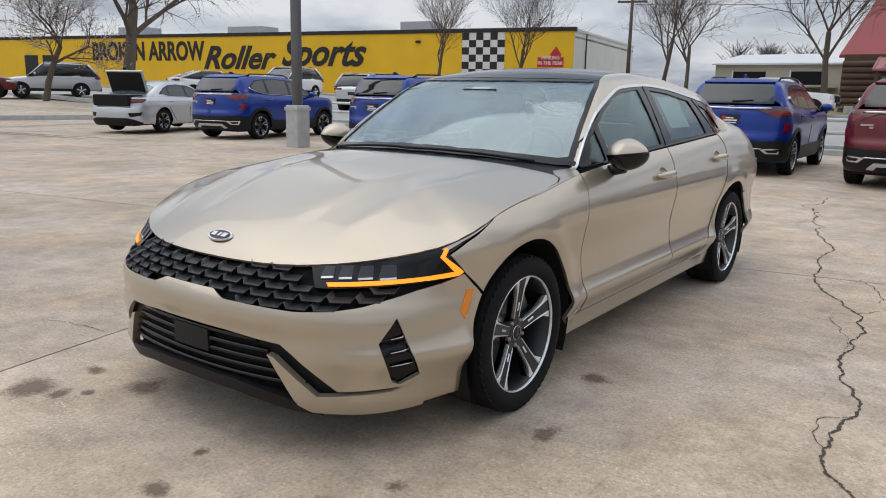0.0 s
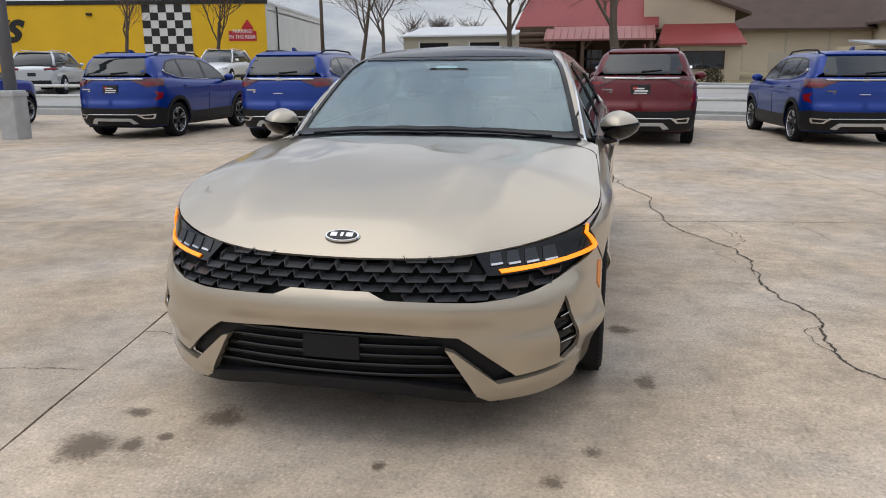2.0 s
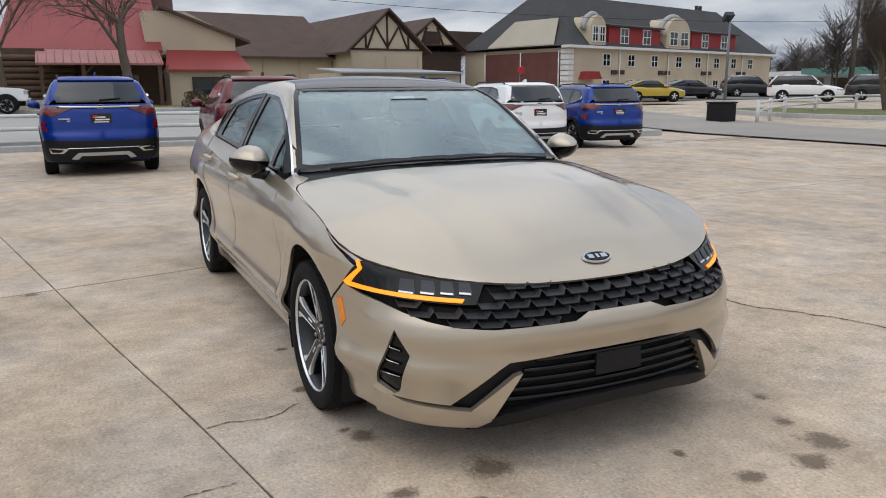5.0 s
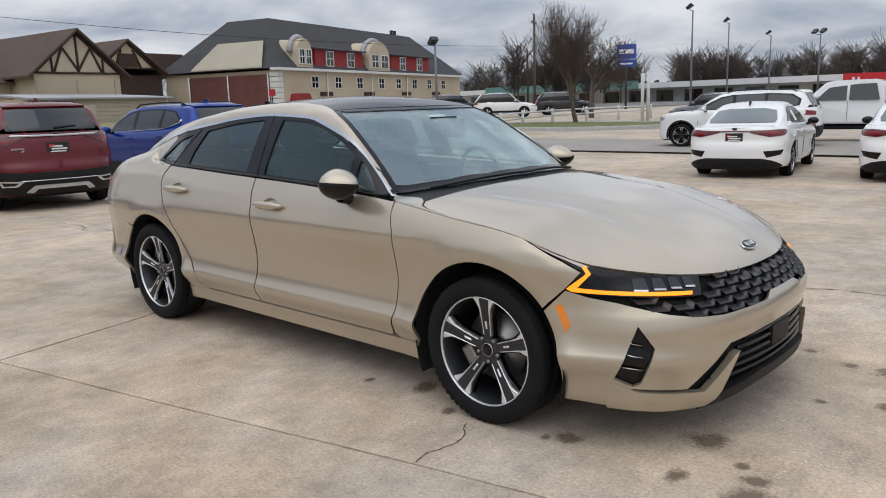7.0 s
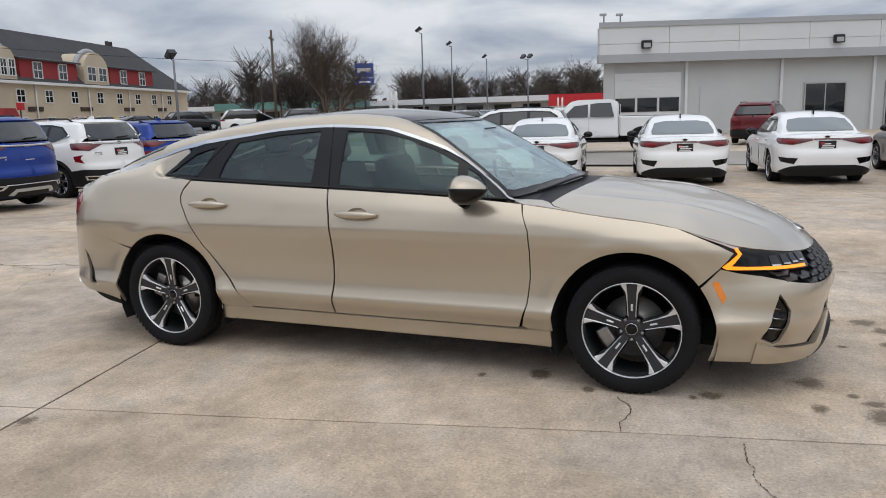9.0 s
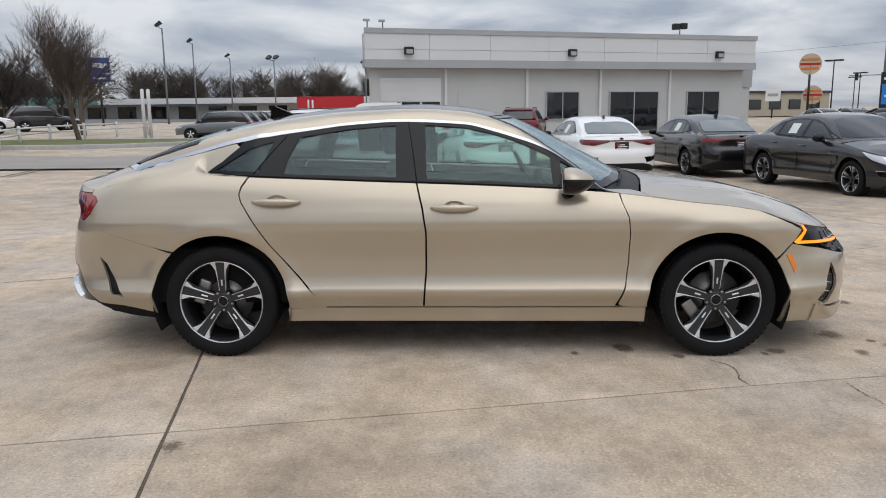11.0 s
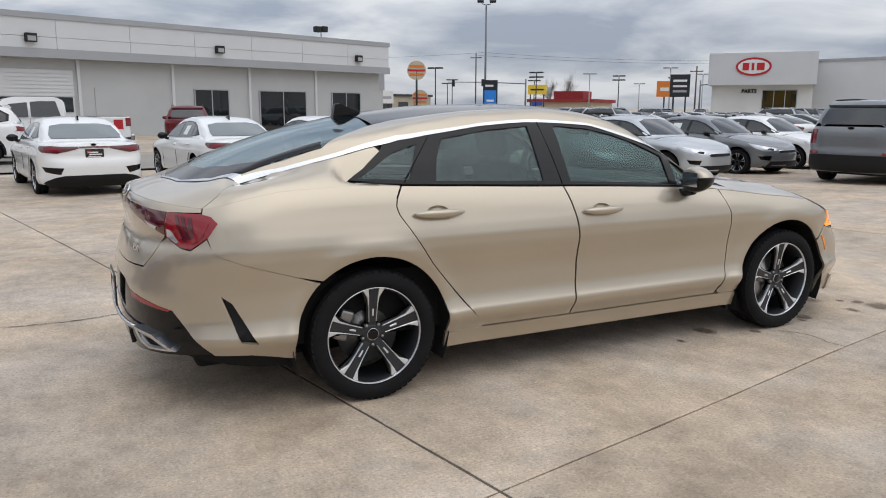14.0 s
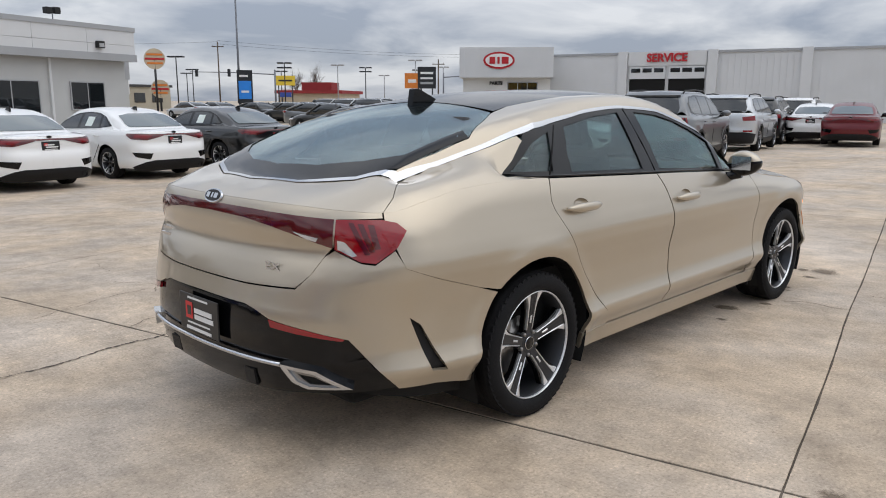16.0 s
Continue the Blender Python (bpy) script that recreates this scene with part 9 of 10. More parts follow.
for k in range(2600):
    u = rnd.random()
    x, y = -120 + 116 * u + rnd.uniform(-4, 4), 122 + 32 * u + rnd.uniform(4, 24)
    z, s = height(x, y) + rnd.uniform(0, 4.6) * rnd.random() ** 0.6, rnd.uniform(0.3, 0.9)
    n = Vector((rnd.gauss(0, 1), rnd.gauss(0, 1), rnd.gauss(0, 0.6))).normalized()
    a = n.orthogonal().normalized() * s
    b = n.cross(a).normalized() * s * 0.7
    c = Vector((x, y, z))
    o = len(bv)
    bv += [c + a, c + b, c - a, c - b]
    bf.append((o, o + 1, o + 2, o + 3))
tagged(plain_mesh("undergrowth", bv, bf, M["wood_far"]), "dull brown undergrowth below the far woods", "undergrowth", "", "stuff")


# ---- posts, lamps and signs ----
def flat_lamp(x, y, tall, heads=2, label="black lot lamp with flat heads on a square pole", mat="sign_dark", turn=0.0):
    z = height(x, y)
    t = thing("lot_lamp", label, "lamp", "lot lamps", Matrix.Translation((x, y, z)) @ Matrix.Rotation(turn, 4, "Z"))
    part("pole", rod([(0, 0, 0.6), (0, 0, tall)], [0.11, 0.08], 8), M[mat], t)
    part("footing", rod([(0, 0, -0.1), (0, 0, 0.7)], 0.28, 14), M["cast"], t, "round concrete footing")
    for k in range(heads):
        s = 1 if k % 2 == 0 else -1
        w = tall - 0.75 * (k // 2)
        part("lamp_head", box(*sorted((s * 0.12, s * 1.15)), -0.42, 0.42, w - 0.10, w + 0.12, 0.03), M[mat], t, "flat shoebox lamp head")
    return t


def flood_lamp(x, y, tall, heads=1, turn=0.0, label="dark flood lamp tilted on a tall steel pole"):
    z = height(x, y)
    t = thing("flood_lamp", label, "lamp", "flood lamps", Matrix.Translation((x, y, z)) @ Matrix.Rotation(turn, 4, "Z"))
    part("pole", rod([(0, 0, 0), (0, 0, tall * 0.5), (0, 0, tall)], [0.12, 0.10, 0.07], 8), M["steel_post"], t)
    for k in range(heads):
        s = (0 if heads == 1 else (1 if k else -1))
        part("bracket", rod([(0, 0, tall - 0.05), (0.25, s * 0.4, tall + 0.02), (0.35, s * 0.55, tall + 0.30)], 0.035, 6), M["sign_dark"], t)
        h = part("lamp_head", prism([(-0.42, -0.16), (0.34, -0.20), (0.42, 0.06), (-0.28, 0.22)], "y", -0.30, 0.30), M["sign_dark"], t, "boxy tilted lamp head")
        h.matrix_local = Matrix.Translation((0.35, s * 0.6, tall + 0.42)) @ Matrix.Rotation(radians(28), 4, "Y")
    return t


def utility_pole(x, y, tall, turn=0.0, label="wooden utility pole with a cross-arm"):
    t = thing("utility_pole", label, "pole", "utility poles", Matrix.Translation((x, y, height(x, y))) @ Matrix.Rotation(turn, 4, "Z"))
    part("mast", rod([(0, 0, 0), (0, 0, tall)], [0.16, 0.11], 8), M["bark"], t)
    part("cross_arm", box(-0.06, 0.06, -1.1, 1.1, tall - 0.95, tall - 0.80), M["bark"], t)
    for s in (-0.95, 0.0, 0.95):
        part("insulator", rod([(0, s, tall - 0.80), (0, s, tall - 0.58)], [0.05, 0.03], 8), M["panel_edge"], t)
    return t


def cable(a, b, sag=0.6):
    pts = [(a[0] + (b[0] - a[0]) * k / 12, a[1] + (b[1] - a[1]) * k / 12, a[2] + (b[2] - a[2]) * k / 12 - sag * 4 * (k / 12) * (1 - k / 12)) for k in range(13)]
    tagged(mesh_object("overhead_cable", rod(pts, 0.022, 4), M["sign_dark"]), "thin dark overhead cable between poles", "cable", "overhead cables")


post = thing("steel_post", "thick grey steel post on a square concrete plinth", "post", at=Matrix.Translation((-7.85, -10.3, height(-7.85, -10.3))))
part("shaft", rod([(0, 0, 0.9), (0, 0, 7.5)], 0.115, 20), M["steel_post"], post)
part("plinth", box(-0.19, 0.19, -0.19, 0.19, -0.1, 0.92, 0.03), M["cast"], post, "chipped square concrete plinth")
part("collar", box(-0.205, 0.205, -0.205, 0.205, 0.80, 0.88, 0.01), M["cast"], post)

for x, y, h, n, a in ((-32.0, 75.8, 9.9, 1, 200), (-35.8, 95.1, 10.0, 1, 200), (-35.0, 108.0, 9.0, 1, 200), (-28.0, 106.0, 8.6, 2, 250), (-14.5, 104.0, 8.2, 1, 200), (35.6, 62.5, 11.6, 2, 245), (-36.9, 40.9, 5.4, 1, 160)):
    flood_lamp(x, y, h, n, radians(a))
for x, y, h, n, mat in ((50.5, 104, 7.8, 2, "sign_dark"), (71.3, 138.4, 7.5, 2, "sign_dark"), (75, 147.8, 7.1, 2, "sign_dark"), (80.3, 121.3, 7.0, 2, "sign_dark"), (69.5, 104.4, 7.6, 4, "sign_dark"), (82.7, 107.2, 7.8, 2, "panel_edge"), (93, 111.7, 7.8, 4, "sign_dark"),
                         (86.2, 90.8, 8.2, 2, "panel_edge"), (100.5, 104.9, 7.4, 2, "sign_dark"), (109, 124.3, 7, 2, "panel_edge"), (111, 108.3, 8.4, 2, "panel_edge"), (104, 92, 7.4, 2, "panel_edge")):
    flat_lamp(x, y, h, n, mat=mat, turn=radians(-48))
utility_pole(-42.5, 62.0, 9.6, 0.4)
utility_pole(-62, 88, 8.0, 0.5)
utility_pole(-52.5, -21.5, 8.2, 0.3)
utility_pole(70.7, 127.3, 12.2, 0.8)
utility_pole(97, 96, 9.0, 0.8)
utility_pole(118, 100, 10.0, 0.8)
cable((-52.5, -21.5, 8.0), (-54, 14, 8.2))
cable((-54, 14, 8.2), (-44, 61.3, 7.0))
cable((70.7, 127.3, 12.2), (118, 100, 10.6))
cable((70.7, 127.3, 11.6), (118, 100, 10.1))
cable((70.7, 127.3, 12.0), (20, 160, 11.0))


def board_sign(name, label, x, y, turn, boards, posts, cat="sign", thick=0.11):
    """boards: (y0, y1, z0, z1, material, depth offset); posts: (y, top)."""
    t = thing(name, label, cat, at=Matrix.Translation((x, y, height(x, y))) @ Matrix.Rotation(radians(turn), 4, "Z"))
    for py, top_z in posts:
        part("sign_post", rod([(0, py, 0), (0, py, top_z)], thick, 10), M["sign_dark"], t)
    for y0, y1, z0, z1, mat, out in boards:
        part("sign_board", box(min(0.14, thick + 0.03) - 2 * thick - 0.03 + out, min(0.14, thick + 0.03) + out, y0, y1, z0, z1, 0.01), M[mat], t)
    return t


board_sign("pylon_sign", "dark pylon sign with a bright blue panel", 35.9, 62.0, -120, [(-0.72, 0.72, 1.3, 4.4, "sign_dark", 0.0), (-0.58, 0.58, 1.7, 3.4, "sign_bright", 0.02), (-0.5, 0.3, 3.75, 3.95, "plate_white", 0.02), (-0.35, 0.35, 2.3, 2.5, "plate_white", 0.03)], [(-0.5, 1.4), (0.5, 1.4)])
board_sign("hotel_sign", "blue roadside sign with white bars on a post", -34.6, 66.5, -55, [(-0.95, 0.95, 4.9, 6.3, "sign_blue", 0.0), (-0.95, 0.95, 4.1, 4.8, "sign_blue", 0.0), (-0.7, 0.7, 5.4, 5.8, "plate_white", 0.02), (-0.6, 0.6, 4.35, 4.5, "plate_white", 0.02)], [(0.0, 4.2)])
board_sign("pylon_sign", "dark sign board with pale bars", 73.5, 75.3, -135, [(-1.3, 1.3, 3.3, 6.3, "sign_dark", 0.0), (-0.9, 0.9, 5.3, 5.6, "plate_white", 0.02), (-0.9, 0.9, 4.6, 4.85, "plate_white", 0.02), (-0.9, 0.9, 3.9, 4.2, "panel_edge", 0.02)], [(-0.8, 3.4), (0.8, 3.4)])
board_sign("pylon_sign", "orange square roadside sign", 75.5, 80.4, -135, [(-1.1, 1.1, 3.4, 5.6, "sign_orange", 0.0), (-0.6, 0.6, 4.2, 4.7, "plate_white", 0.02)], [(0.0, 3.5)])
board_sign("pylon_sign", "long yellow sign over a blue band", 75.2, 112.6, -130, [(-1.7, 1.7, 4.2, 5.9, "sign_yellow", 0.0), (-1.2, 1.2, 4.9, 5.2, "sign_dark", 0.02), (-1.0, 1.0, 2.2, 3.0, "sign_blue", 0.0)], [(-1.2, 4.3), (1.2, 4.3)])
board_sign("street_sign", "small red street sign on a thin post", -18.1, 12.1, 0, [(-0.11, 0.11, 1.98, 2.20, "sign_red", 0.0)], [(0.0, 2.1)], thick=0.025)
board_sign("sign_board", "small white board on two posts", 44.0, 108.0, -115, [(-1.0, 1.0, 2.4, 4.3, "plate_white", 0.0), (-0.7, 0.7, 3.1, 3.5, "panel_edge", 0.02)], [(0.0, 2.5)])
for x, y, z, r, in ((47.5, 104.5, 7.4, 1.45), (48.4, 105.2, 3.2, 1.3)):
    disc = thing("round_sign", "round cream sign with orange bars on a pole", "sign", at=Matrix.Translation((x, y, height(x, y))) @ Matrix.Rotation(radians(-112), 4, "Z"))
    part("sign_pole", rod([(0, 0, 0), (0, 0, z)], 0.16, 10), M["sign_dark"], disc)
    part("sign_face", rod([(-0.15, 0, z), (0.15, 0, z)], r, 28), M["stucco"], disc)
    for k, (w, mat) in enumerate(((0.75, "sign_orange"), (0.9, "sign_red"), (0.75, "sign_orange"))):
        part("sign_bar", box(0.15, 0.19, -r * w, r * w, z + r * (0.42 - 0.42 * k) - 0.14, z + r * (0.42 - 0.42 * k) + 0.14, 0.05), M[mat], disc)
far = thing("far_shops", "low far shops with red and white fascias", "building", at=Matrix.Translation((90, 122, 0.3)) @ Matrix.Rotation(radians(-53), 4, "Z"))
part("wall", box(-6, 6, -8, 8, -0.3, 2.4), M["stucco"], far)
part("roof", box(-6.6, 6.6, -8.6, 8.6, 2.4, 3.0), M["crimson"], far)
part("tower", box(-3, 3, -3, 3, 3.0, 4.6), M["crimson"], far)
part("fascia", box(-7.0, -6.7, -4, 4, 2.3, 3.4), M["plate_white"], far)
far2 = thing("far_store", "long low grey store far beyond the lot", "building", at=Matrix.Translation((48, 128, 0.2)) @ Matrix.Rotation(radians(20), 4, "Z"))
part("wall", box(-10, 12, -5, 5, -0.3, 3.4), M["tan"], far2)
part("roof", box(-10.3, 12.3, -5.3, 5.3, 3.4, 3.8), M["grey_roof"], far2)
for k in range(5):
    part("window", box(-8.4 + 4 * k, -6.0 + 4 * k, -5.08, -5.02, 0.8, 2.4), M["dark_glass"], far2)

# traffic signals on long arms
for x, y, turn in ((62, 96, 40), (88, 86, 215)):
    sig = thing("traffic_signal", "traffic signals hanging from a long mast arm", "traffic light", at=Matrix.Translation((x, y, 0)) @ Matrix.Rotation(radians(turn), 4, "Z"))
    part("mast", rod([(0, 0, 0), (0, 0, 5.9)], [0.16, 0.12], 10), M["steel_post"], sig)
    part("arm", rod([(0, 0, 5.2), (0, 6, 5.5), (0, 13, 5.6)], [0.09, 0.07, 0.05], 8), M["steel_post"], sig)
    for d in (7.0, 12.0):
        part("signal_head", box(-0.16, 0.16, d - 0.2, d + 0.2, 4.9, 6.0, 0.04), M["sign_dark"], sig)


# white pipe rails along the street and the island
def pipe_rail(points, label="white painted pipe rail on short posts"):
    t = thing("pipe_rail", label, "railing", "pipe rails")
    for a, b in zip(points, points[1:]):
        for h in (0.50, 0.80):
            part("rail", rod([(a[0], a[1], height(*a) + h), (b[0], b[1], height(*b) + h)], 0.045, 8), M["white_pipe"], t)
    for p in points:
        part("rail_post", rod([(p[0], p[1], height(*p) - 0.05), (p[0], p[1], height(*p) + 0.92)], 0.075, 10), M["white_pipe"], t)
    return t


pipe_rail([(-15.9, y) for y in (-17.6, -13.2, -8.8, -4.4, -0.2, 4.4, 8.8, 13.2)])
pipe_rail([(-18.4, 23.7), (-19.8, 26.0), (-20.9, 28.2), (-21.9, 31.5), (-22.6, 35.5), (-23.0, 40.0), (-22.9, 44.0), (-22.5, 48.0)])
for x, y in ((-20.6, 43.0), (-20.3, 43.2), (-20.5, 92.9), (-19.9, 92.6)):
    b = thing("bollard", "tall white painted pipe bollard", "bollard", "bollards", Matrix.Translation((x, y, height(x, y))))
    part("pipe", rod([(0, 0, -0.1), (0, 0, 3.0), (0, 0, 3.06)], [0.11, 0.11, 0.04], 12), M["white_pipe"], b)
bin_ = thing("litter_bin", "squat dark waste bin beside the rail", "bin", at=Matrix.Translation((-19.6, 22.9, height(-19.6, 22.9))))
part("body", box(-0.45, 0.45, -0.4, 0.4, 0.0, 0.75, 0.05), M["trim"], bin_)
part("lid", box(-0.48, 0.48, -0.43, 0.43, 0.75, 0.83, 0.03), M["trim"], bin_)


# low shrubs before the hall and the restaurant
def bush(seed, x, y, r, tall, label="low brown winter shrub"):
    q = random.Random(seed)
    t = thing("shrub", label, "shrub", "winter shrubs", Matrix.Translation((x, y, height(x, y))))
    v, f = [], []
    for _ in range(700):
        a, e = q.uniform(0, 2 * math.pi), q.uniform(0, 1)
        rr = r * q.uniform(0.35, 1.0) * (1 - 0.5 * e * e)
        c = Vector((rr * math.cos(a), rr * math.sin(a), tall * e))
        n = Vector((q.gauss(0, 1), q.gauss(0, 1), q.gauss(0, 1))).normalized()
        u = n.orthogonal().normalized() * q.uniform(0.03, 0.07)
        w = n.cross(u).normalized() * q.uniform(0.02, 0.05)
        k = len(v)
        v += [c + u, c + w, c - u, c - w]
        f.append((k, k + 1, k + 2, k + 3))
    plain_mesh("foliage", v, f, M["shrub"], t)
    plain_mesh("stems", *tubes([(Vector((0, 0, -0.05)), Vector((q.gauss(0, r * 0.5), q.gauss(0, r * 0.5), tall * 0.8)), 0.012, 0.006) for _ in range(14)], 4), M["twig"], t)


for k, (x, y, r, h) in enumerate(((-33.0, 3.5, 0.7, 0.8), (-33.2, 5.2, 0.6, 0.7), (-32.8, -1.6, 0.7, 0.7), (-44.0, 24.5, 0.6, 0.9), (-44.5, 27.0, 0.6, 0.9), (-45.0, 30.2, 0.6, 0.9))):
    bush(40 + k, x, y, r, h)


# ---- cars farther off ----
def loft(stations, mat, parent, name, label=""):
    """A closed skin through rings of points, one ring at each x."""
    bm = bmesh.new()
    rings = [[bm.verts.new((x, y, z)) for y, z in ring] for x, ring in stations]
    n = len(rings[0])
    for a, b in zip(rings, rings[1:]):
        for i in range(n):
            bm.faces.new((a[i], a[(i + 1) % n], b[(i + 1) % n], b[i])).smooth = True
    bm.faces.new(rings[0][::-1])
    bm.faces.new(rings[-1])
    bmesh.ops.recalc_face_normals(bm, faces=bm.faces[:])
    return part(name, bm, mat, parent, label)


FAR_KINDS = dict(
    sedan=dict(half=2.32, wide=0.89, hood=0.94, belt=0.98, deck=1.06, roof=1.44, a=(0.92, 0.18), c=(-0.85, -1.95), hub=1.35, r=0.32, low=0.24, clad="gloss"),
    suv=dict(half=2.33, wide=0.93, hood=1.04, belt=1.12, deck=1.12, roof=1.70, a=(1.02, 0.30), c=(-1.75, -2.22), hub=1.36, r=0.35, low=0.32, clad="trim"))


def far_car(kind, paint, label, m, group="cars farther off"):
    k = FAR_KINDS[kind]
    car = thing("parked_car", label, "car", group, m)
    L, W = k["half"], k["wide"]
    hood, belt, deck = k["hood"], k["belt"], k["deck"]

    def ring(x, w, top, low):
        mid = low + 0.52 * (top - low)
        right = [(w * 0.93, low), (w * 0.985, low + 0.10), (w, mid), (w * 0.985, top - 0.14), (w * 0.94, top - 0.04), (w * 0.80, top), (w * 0.4, top + 0.015)]
        return x, right + [(0, top + 0.02)] + [(-y, z) for y, z in right[::-1]]

    low = k["low"]
    body = loft([ring(-L, W * 0.80, deck - 0.20, low + 0.14), ring(-L + 0.05, W * 0.88, deck - 0.06, low + 0.06), ring(-L + 0.25, W * 0.97, deck, low + 0.02), ring(-1.3, W, belt + 0.02, low), ring(0.2, W, belt - 0.01, low), ring(0.95, W, hood, low),
                 ring(1.5, W * 0.99, hood - 0.05, low), ring(L - 0.35, W * 0.94, hood - 0.15, low + 0.02), ring(L - 0.10, W * 0.84, hood - 0.24, low + 0.05), ring(L, W * 0.70, hood - 0.34, low + 0.12)], M[paint], car, "body")
    a0, a1 = k["a"]
    c1, c0 = k["c"]
    roof = k["roof"]

    def house(x, z, low_z, out=0.0):
        u = (z - belt) / (roof - belt)
        w1 = W * (0.955 - 0.26 * u)
        right = [(W * 0.955 + out, low_z), (w1 + out, z - 0.03), (w1 * 0.9, z)]
        return x, right + [(0, z + 0.015)] + [(-y, q) for y, q in right[::-1]]

    base = belt - 0.06
    mid_x = (a1 + c1) / 2
    loft([house(c0, deck + 0.01, base), house((c0 + c1) / 2, (deck + roof) / 2 + 0.04, base), house(c1, roof - 0.05, base), house(mid_x, roof - 0.02, base), house(a1, roof - 0.04, base), house((a0 + a1) / 2, (hood + roof) / 2 + 0.02, base), house(a0, hood + 0.01, base)], M["dark_glass"], car, "glasshouse", "dark windows all round")
    skin = bmesh.new()
    nx, ny = 10, 8
    grid = []
    for i in range(nx + 1):
        x = c1 - 0.06 + (a1 - c1 + 0.10) * i / nx
        zz = roof - (0.05 * (1 - min(1, (x - c1) / 0.6)) if x < c1 + 0.6 else 0) - (0.04 * max(0, 1 - (a1 - x) / 0.5)) + 0.006
        w = W * 0.695
        grid.append([skin.verts.new((x, w * (2 * j / ny - 1), zz - 0.045 * abs(2 * j / ny - 1) ** 4)) for j in range(ny + 1)])
    for p, q in zip(grid, grid[1:]):
        for j in range(ny):
            skin.faces.new((p[j], p[j + 1], q[j + 1], q[j])).smooth = True
    part("roof", skin, M[paint], car)
    for side in (1, -1):
        wb, wt = W * 0.957, W * 0.70
        for x0, z0, x1, z1, r in ((a0 + 0.02, hood - 0.02, a1, roof - 0.03, 0.035), (c0, deck - 0.01, c1, roof - 0.04, 0.055)):
            part("pillar", rod([(x0, side * (wb if abs(x0) < 1 else wb - 0.03), z0), ((x0 + x1) / 2, side * (wb + wt) / 2 * 1.012, (z0 + z1) / 2), (x1, side * wt, z1)], r, 6), M[paint if r > 0.032 else "gloss"], car)
        q = bmesh.new()
        bmesh.ops.create_uvsphere(q, u_segments=10, v_segments=6, radius=1)
        bmesh.ops.transform(q, matrix=Matrix.Translation((a0 - 0.32, side * (W + 0.08), belt + 0.05)) @ Matrix.Diagonal((0.07, 0.11, 0.07, 1)), verts=q.verts)
        part("mirror", q, M[paint], car)
        lamp = rod([(-L + 0.30, side * W * 0.965, deck - 0.13), (-L + 0.10, side * W * 0.90, deck - 0.13), (-L + 0.015, side * W * 0.52, deck - 0.15)], [0.05, 0.075, 0.05], 8)
        part("tail_light", lamp, M["lamp_mid"], car)
        lamp = rod([(L - 0.45, side * W * 0.93, hood - 0.26), (L - 0.16, side * W * 0.84, hood - 0.30), (L - 0.06, side * W * 0.62, hood - 0.34)], [0.04, 0.065, 0.05], 8)
        part("headlamp", lamp, M["lamp_clear"], car)
        if kind == "suv":
            part("roof_rail", rod([(a1 - 0.1, side * W * 0.62, roof + 0.03), (c1 + 0.1, side * W * 0.62, roof + 0.03)], 0.02, 6), M["chrome"], car)
    part("lower_rear", box(-L - 0.02, -L + 0.2, -W * 0.78, W * 0.78, low, low + 0.22, 0.03), M["trim"], car, "black lower bumper")
    part("lower_front", box(L - 0.24, L + 0.0, -W * 0.62, W * 0.62, low, low + 0.20, 0.03), M["trim"], car, "black lower intake")
    part("number_plate", box(-L - 0.01, -L + 0.12, -0.16, 0.16, deck - 0.42, deck - 0.28), M["plate_black"], car)
    for side in (1, -1):
        part("sill", box(-k["hub"], k["hub"], *sorted((side * (W - 0.03), side * (W + 0.006))), low - 0.02, low + 0.12), M[k["clad"]], car)
        for x in (k["hub"], -k["hub"]):
            # black disc proud of the uncut body, painted shade of the wheel well
            part("wheel_arch", rod([(x, side * (W - 0.3), k["r"]), (x, side * (W + 0.004), k["r"])], k["r"] + 0.065, 20), M["void"], car)
            w = part("wheel", rod([(x, side * (W - 0.22), k["r"]), (x, side * (W + 0.012), k["r"])], k["r"], 24), M["tyre"], car, "black tyre")
            alloy = rod([(x, side * (W - 0.1), k["r"]), (x, side * (W + 0.020), k["r"])], [k["r"] * 0.62, k["r"] * 0.68], 20)
            dull = len(alloy.faces)
            for j in range(5):
                a = 2 * math.pi * j / 5 + 0.3
                rod([(x, side * (W + 0.018), k["r"]), (x + k["r"] * 0.64 * math.cos(a), side * (W + 0.018), k["r"] + k["r"] * 0.64 * math.sin(a))], [0.025, 0.035], 5, alloy)
            alloy.faces.ensure_lookup_table()
            for face in alloy.faces[dull:]:
                face.material_index = 1
            part("rim", alloy, (M["alloy_dark"], M["alloy"]), w)
    return car


LOT = random.Random(4)
FIRST = {}


def parked(kind, paint, x, y, heading):
    word = dict(white="white", silver="silver", black="black", grey="slate grey", red="dark red", blue="deep blue", yellow_car="mustard yellow")[paint]
    label = word + (" sedan parked farther off in the lot" if kind == "sedan" else " SUV with roof rails parked farther off")
    if (kind, paint) in FIRST:
        return copy_thing(FIRST[kind, paint], spot(x, y, heading))
    FIRST[kind, paint] = far_car(kind, paint, label, spot(x, y, heading))
    return FIRST[kind, paint]


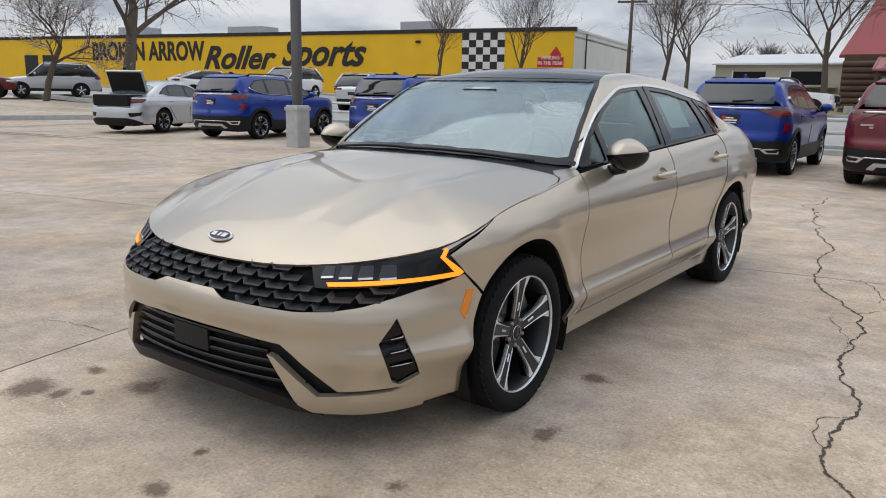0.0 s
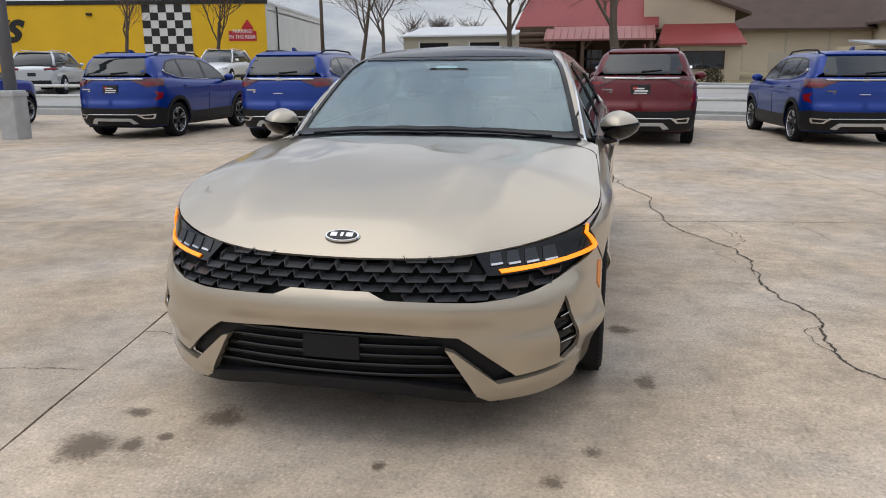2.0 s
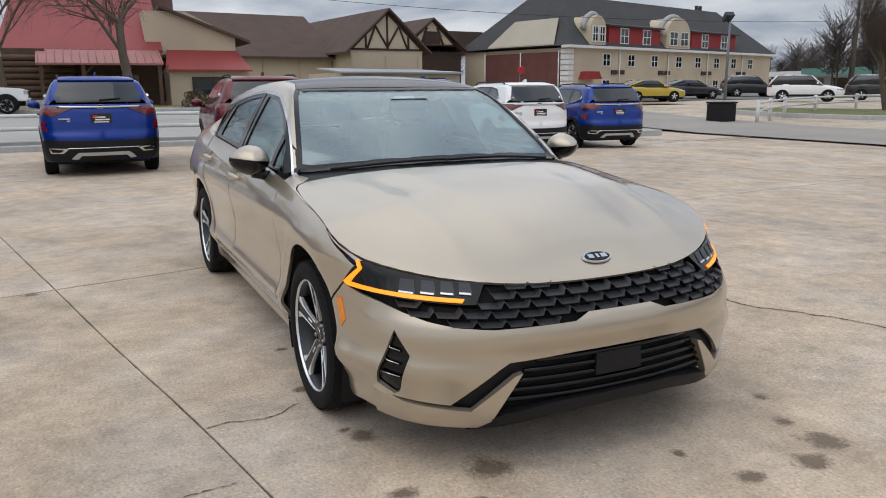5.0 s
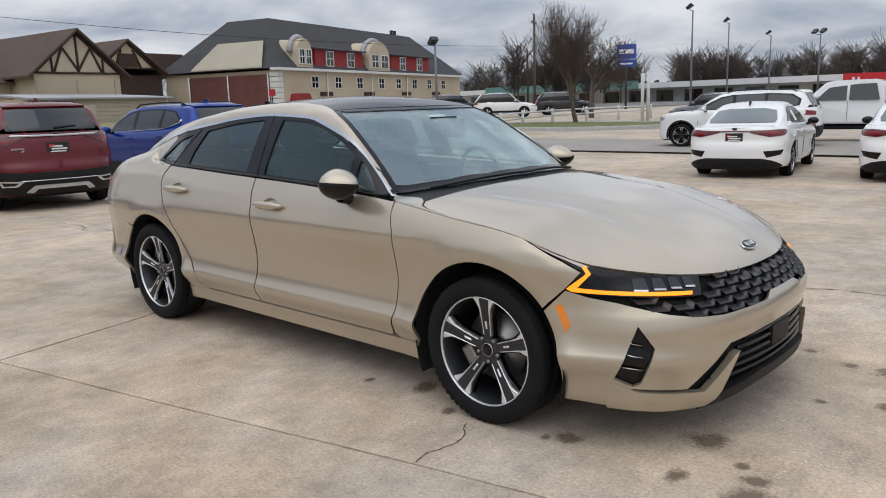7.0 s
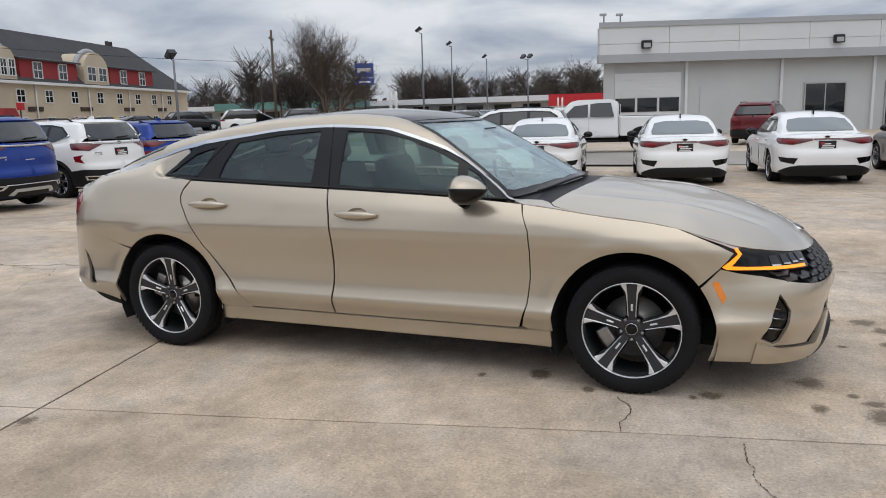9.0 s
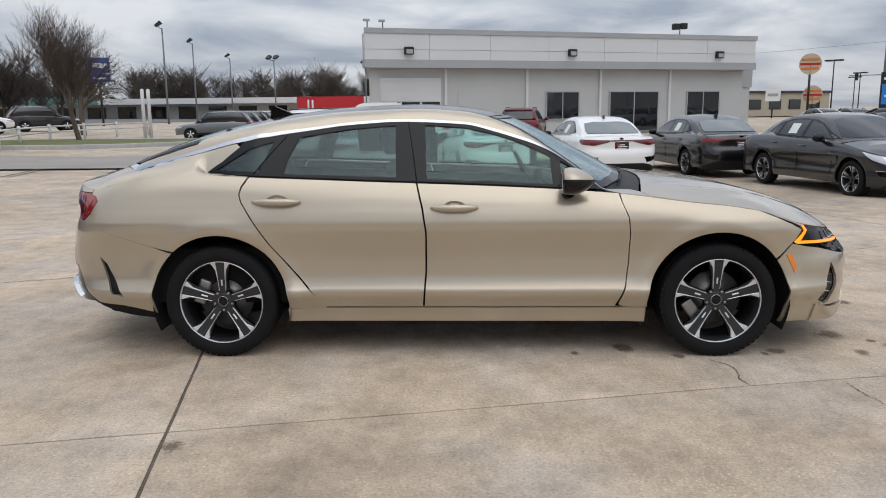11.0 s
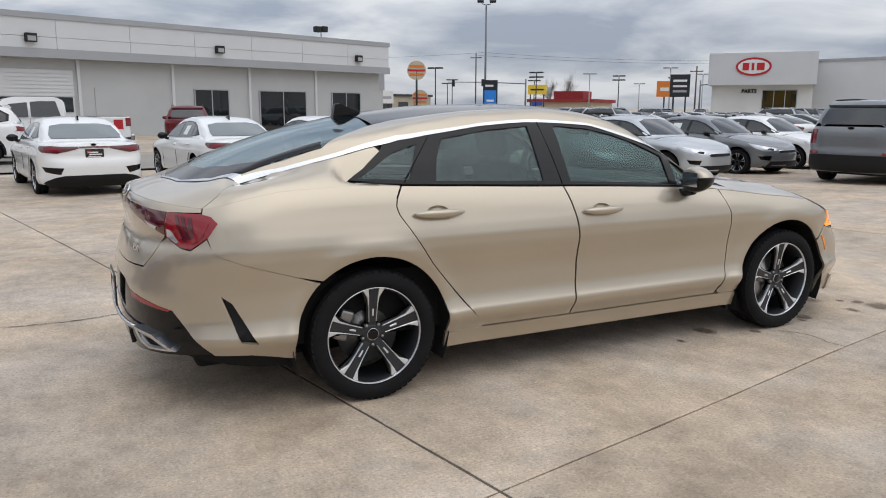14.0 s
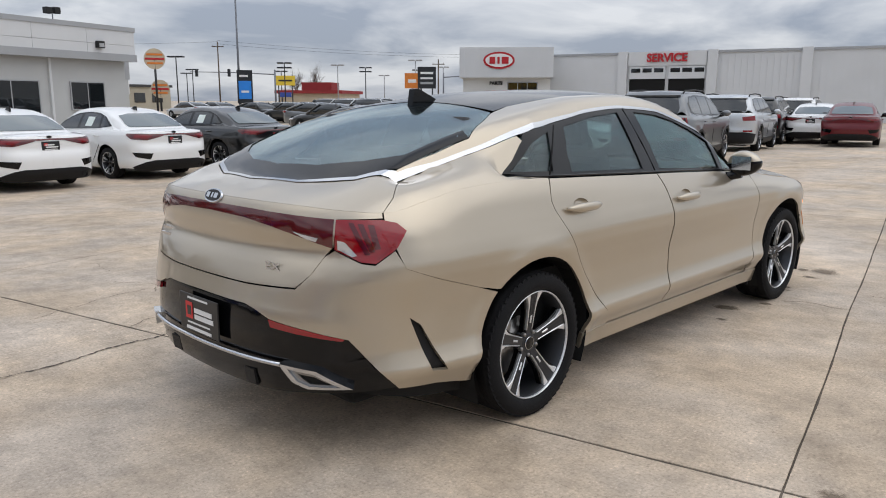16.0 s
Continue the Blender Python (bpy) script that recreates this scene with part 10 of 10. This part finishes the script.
# by the yellow hall and along the street
for kind, paint, x, y, a in (("suv", "silver", -16.2, -37.5, -25), ("suv", "red", -12.5, -38.5, 150), ("sedan", "white", -22.5, -32.5, 160), ("suv", "white", -26.0, -30.5, 10), ("suv", "silver", -24.5, -23.0, 200), ("sedan", "white", -27.5, -21.0, 10), ("suv", "white", -32.0, -19.0, 10)):
    parked(kind, paint, x, y, a)
pickup("white", "white extended-cab pickup parked along the street", spot(-30.5, -5.5, 90) @ Matrix.Scale(0.82, 4), False)
# by the hotel and the far corner
for kind, paint, x, y, a in (("sedan", "yellow_car", -37.5, 34.5, 75), ("sedan", "black", -40.5, 41.0, 75), ("suv", "black", -43.0, 50.0, 60), ("suv", "white", -31.5, 42.5, 40), ("suv", "black", -30.5, 49.0, 40), ("sedan", "red", -41.5, 37.5, 75)):
    parked(kind, paint, x, y, a)
for kind, paint, x, y in (("suv", "grey", -15.9, 42.6), ("suv", "grey", -16.2, 45.8), ("suv", "black", -16.5, 49.0), ("suv", "grey", -16.9, 52.2), ("suv", "white", -17.2, 55.4), ("suv", "white", -17.6, 58.6), ("suv", "white", -18.2, 62.2)):
    parked(kind, paint, x, y, 188)
for kind, paint, x, y, a in (("suv", "black", -17.0, 72.0, 100), ("suv", "white", -14.2, 74.0, 100), ("suv", "silver", -11.0, 77.0, 100), ("sedan", "white", -8.0, 60.0, 15)):
    parked(kind, paint, x, y, a)
# the long rows on the far side of the lot
for k, paint in enumerate(("black", "white", "grey", "black", "white", "silver", "white", "grey", "black", "white")):
    parked("sedan", paint, 11.6 + 2.85 * k, 15.95 + 0.56 * k, 99)
for k, paint in enumerate(("red", "silver", "white", "black", "grey", "white", "white", "black", "silver", "white")):
    parked("suv" if k % 3 == 2 else "sedan", paint, 24.3 + 2.85 * k, 13.3 + 0.56 * k, -80)
for row, (x0, y0, a) in enumerate(((19.5, 27.5, 99), (20.5, 33.0, -80), (26.0, 44.0, 99), (27.0, 49.5, -80), (30.0, 62.0, 99))):
    for k in range(9 if row < 2 else 7):
        if LOT.random() < 0.2:
            continue
        parked(LOT.choice(("sedan", "sedan", "suv")), LOT.choice(("white", "white", "silver", "black", "grey", "black")), x0 + 2.9 * k, y0 + 0.57 * k, a + LOT.uniform(-1, 1))
for k, paint in enumerate(("white", "black", "silver", "white", "red", "white", "grey")):
    parked("suv", paint, 62 + 5.0 * k, 78 - 4.2 * k, 40)
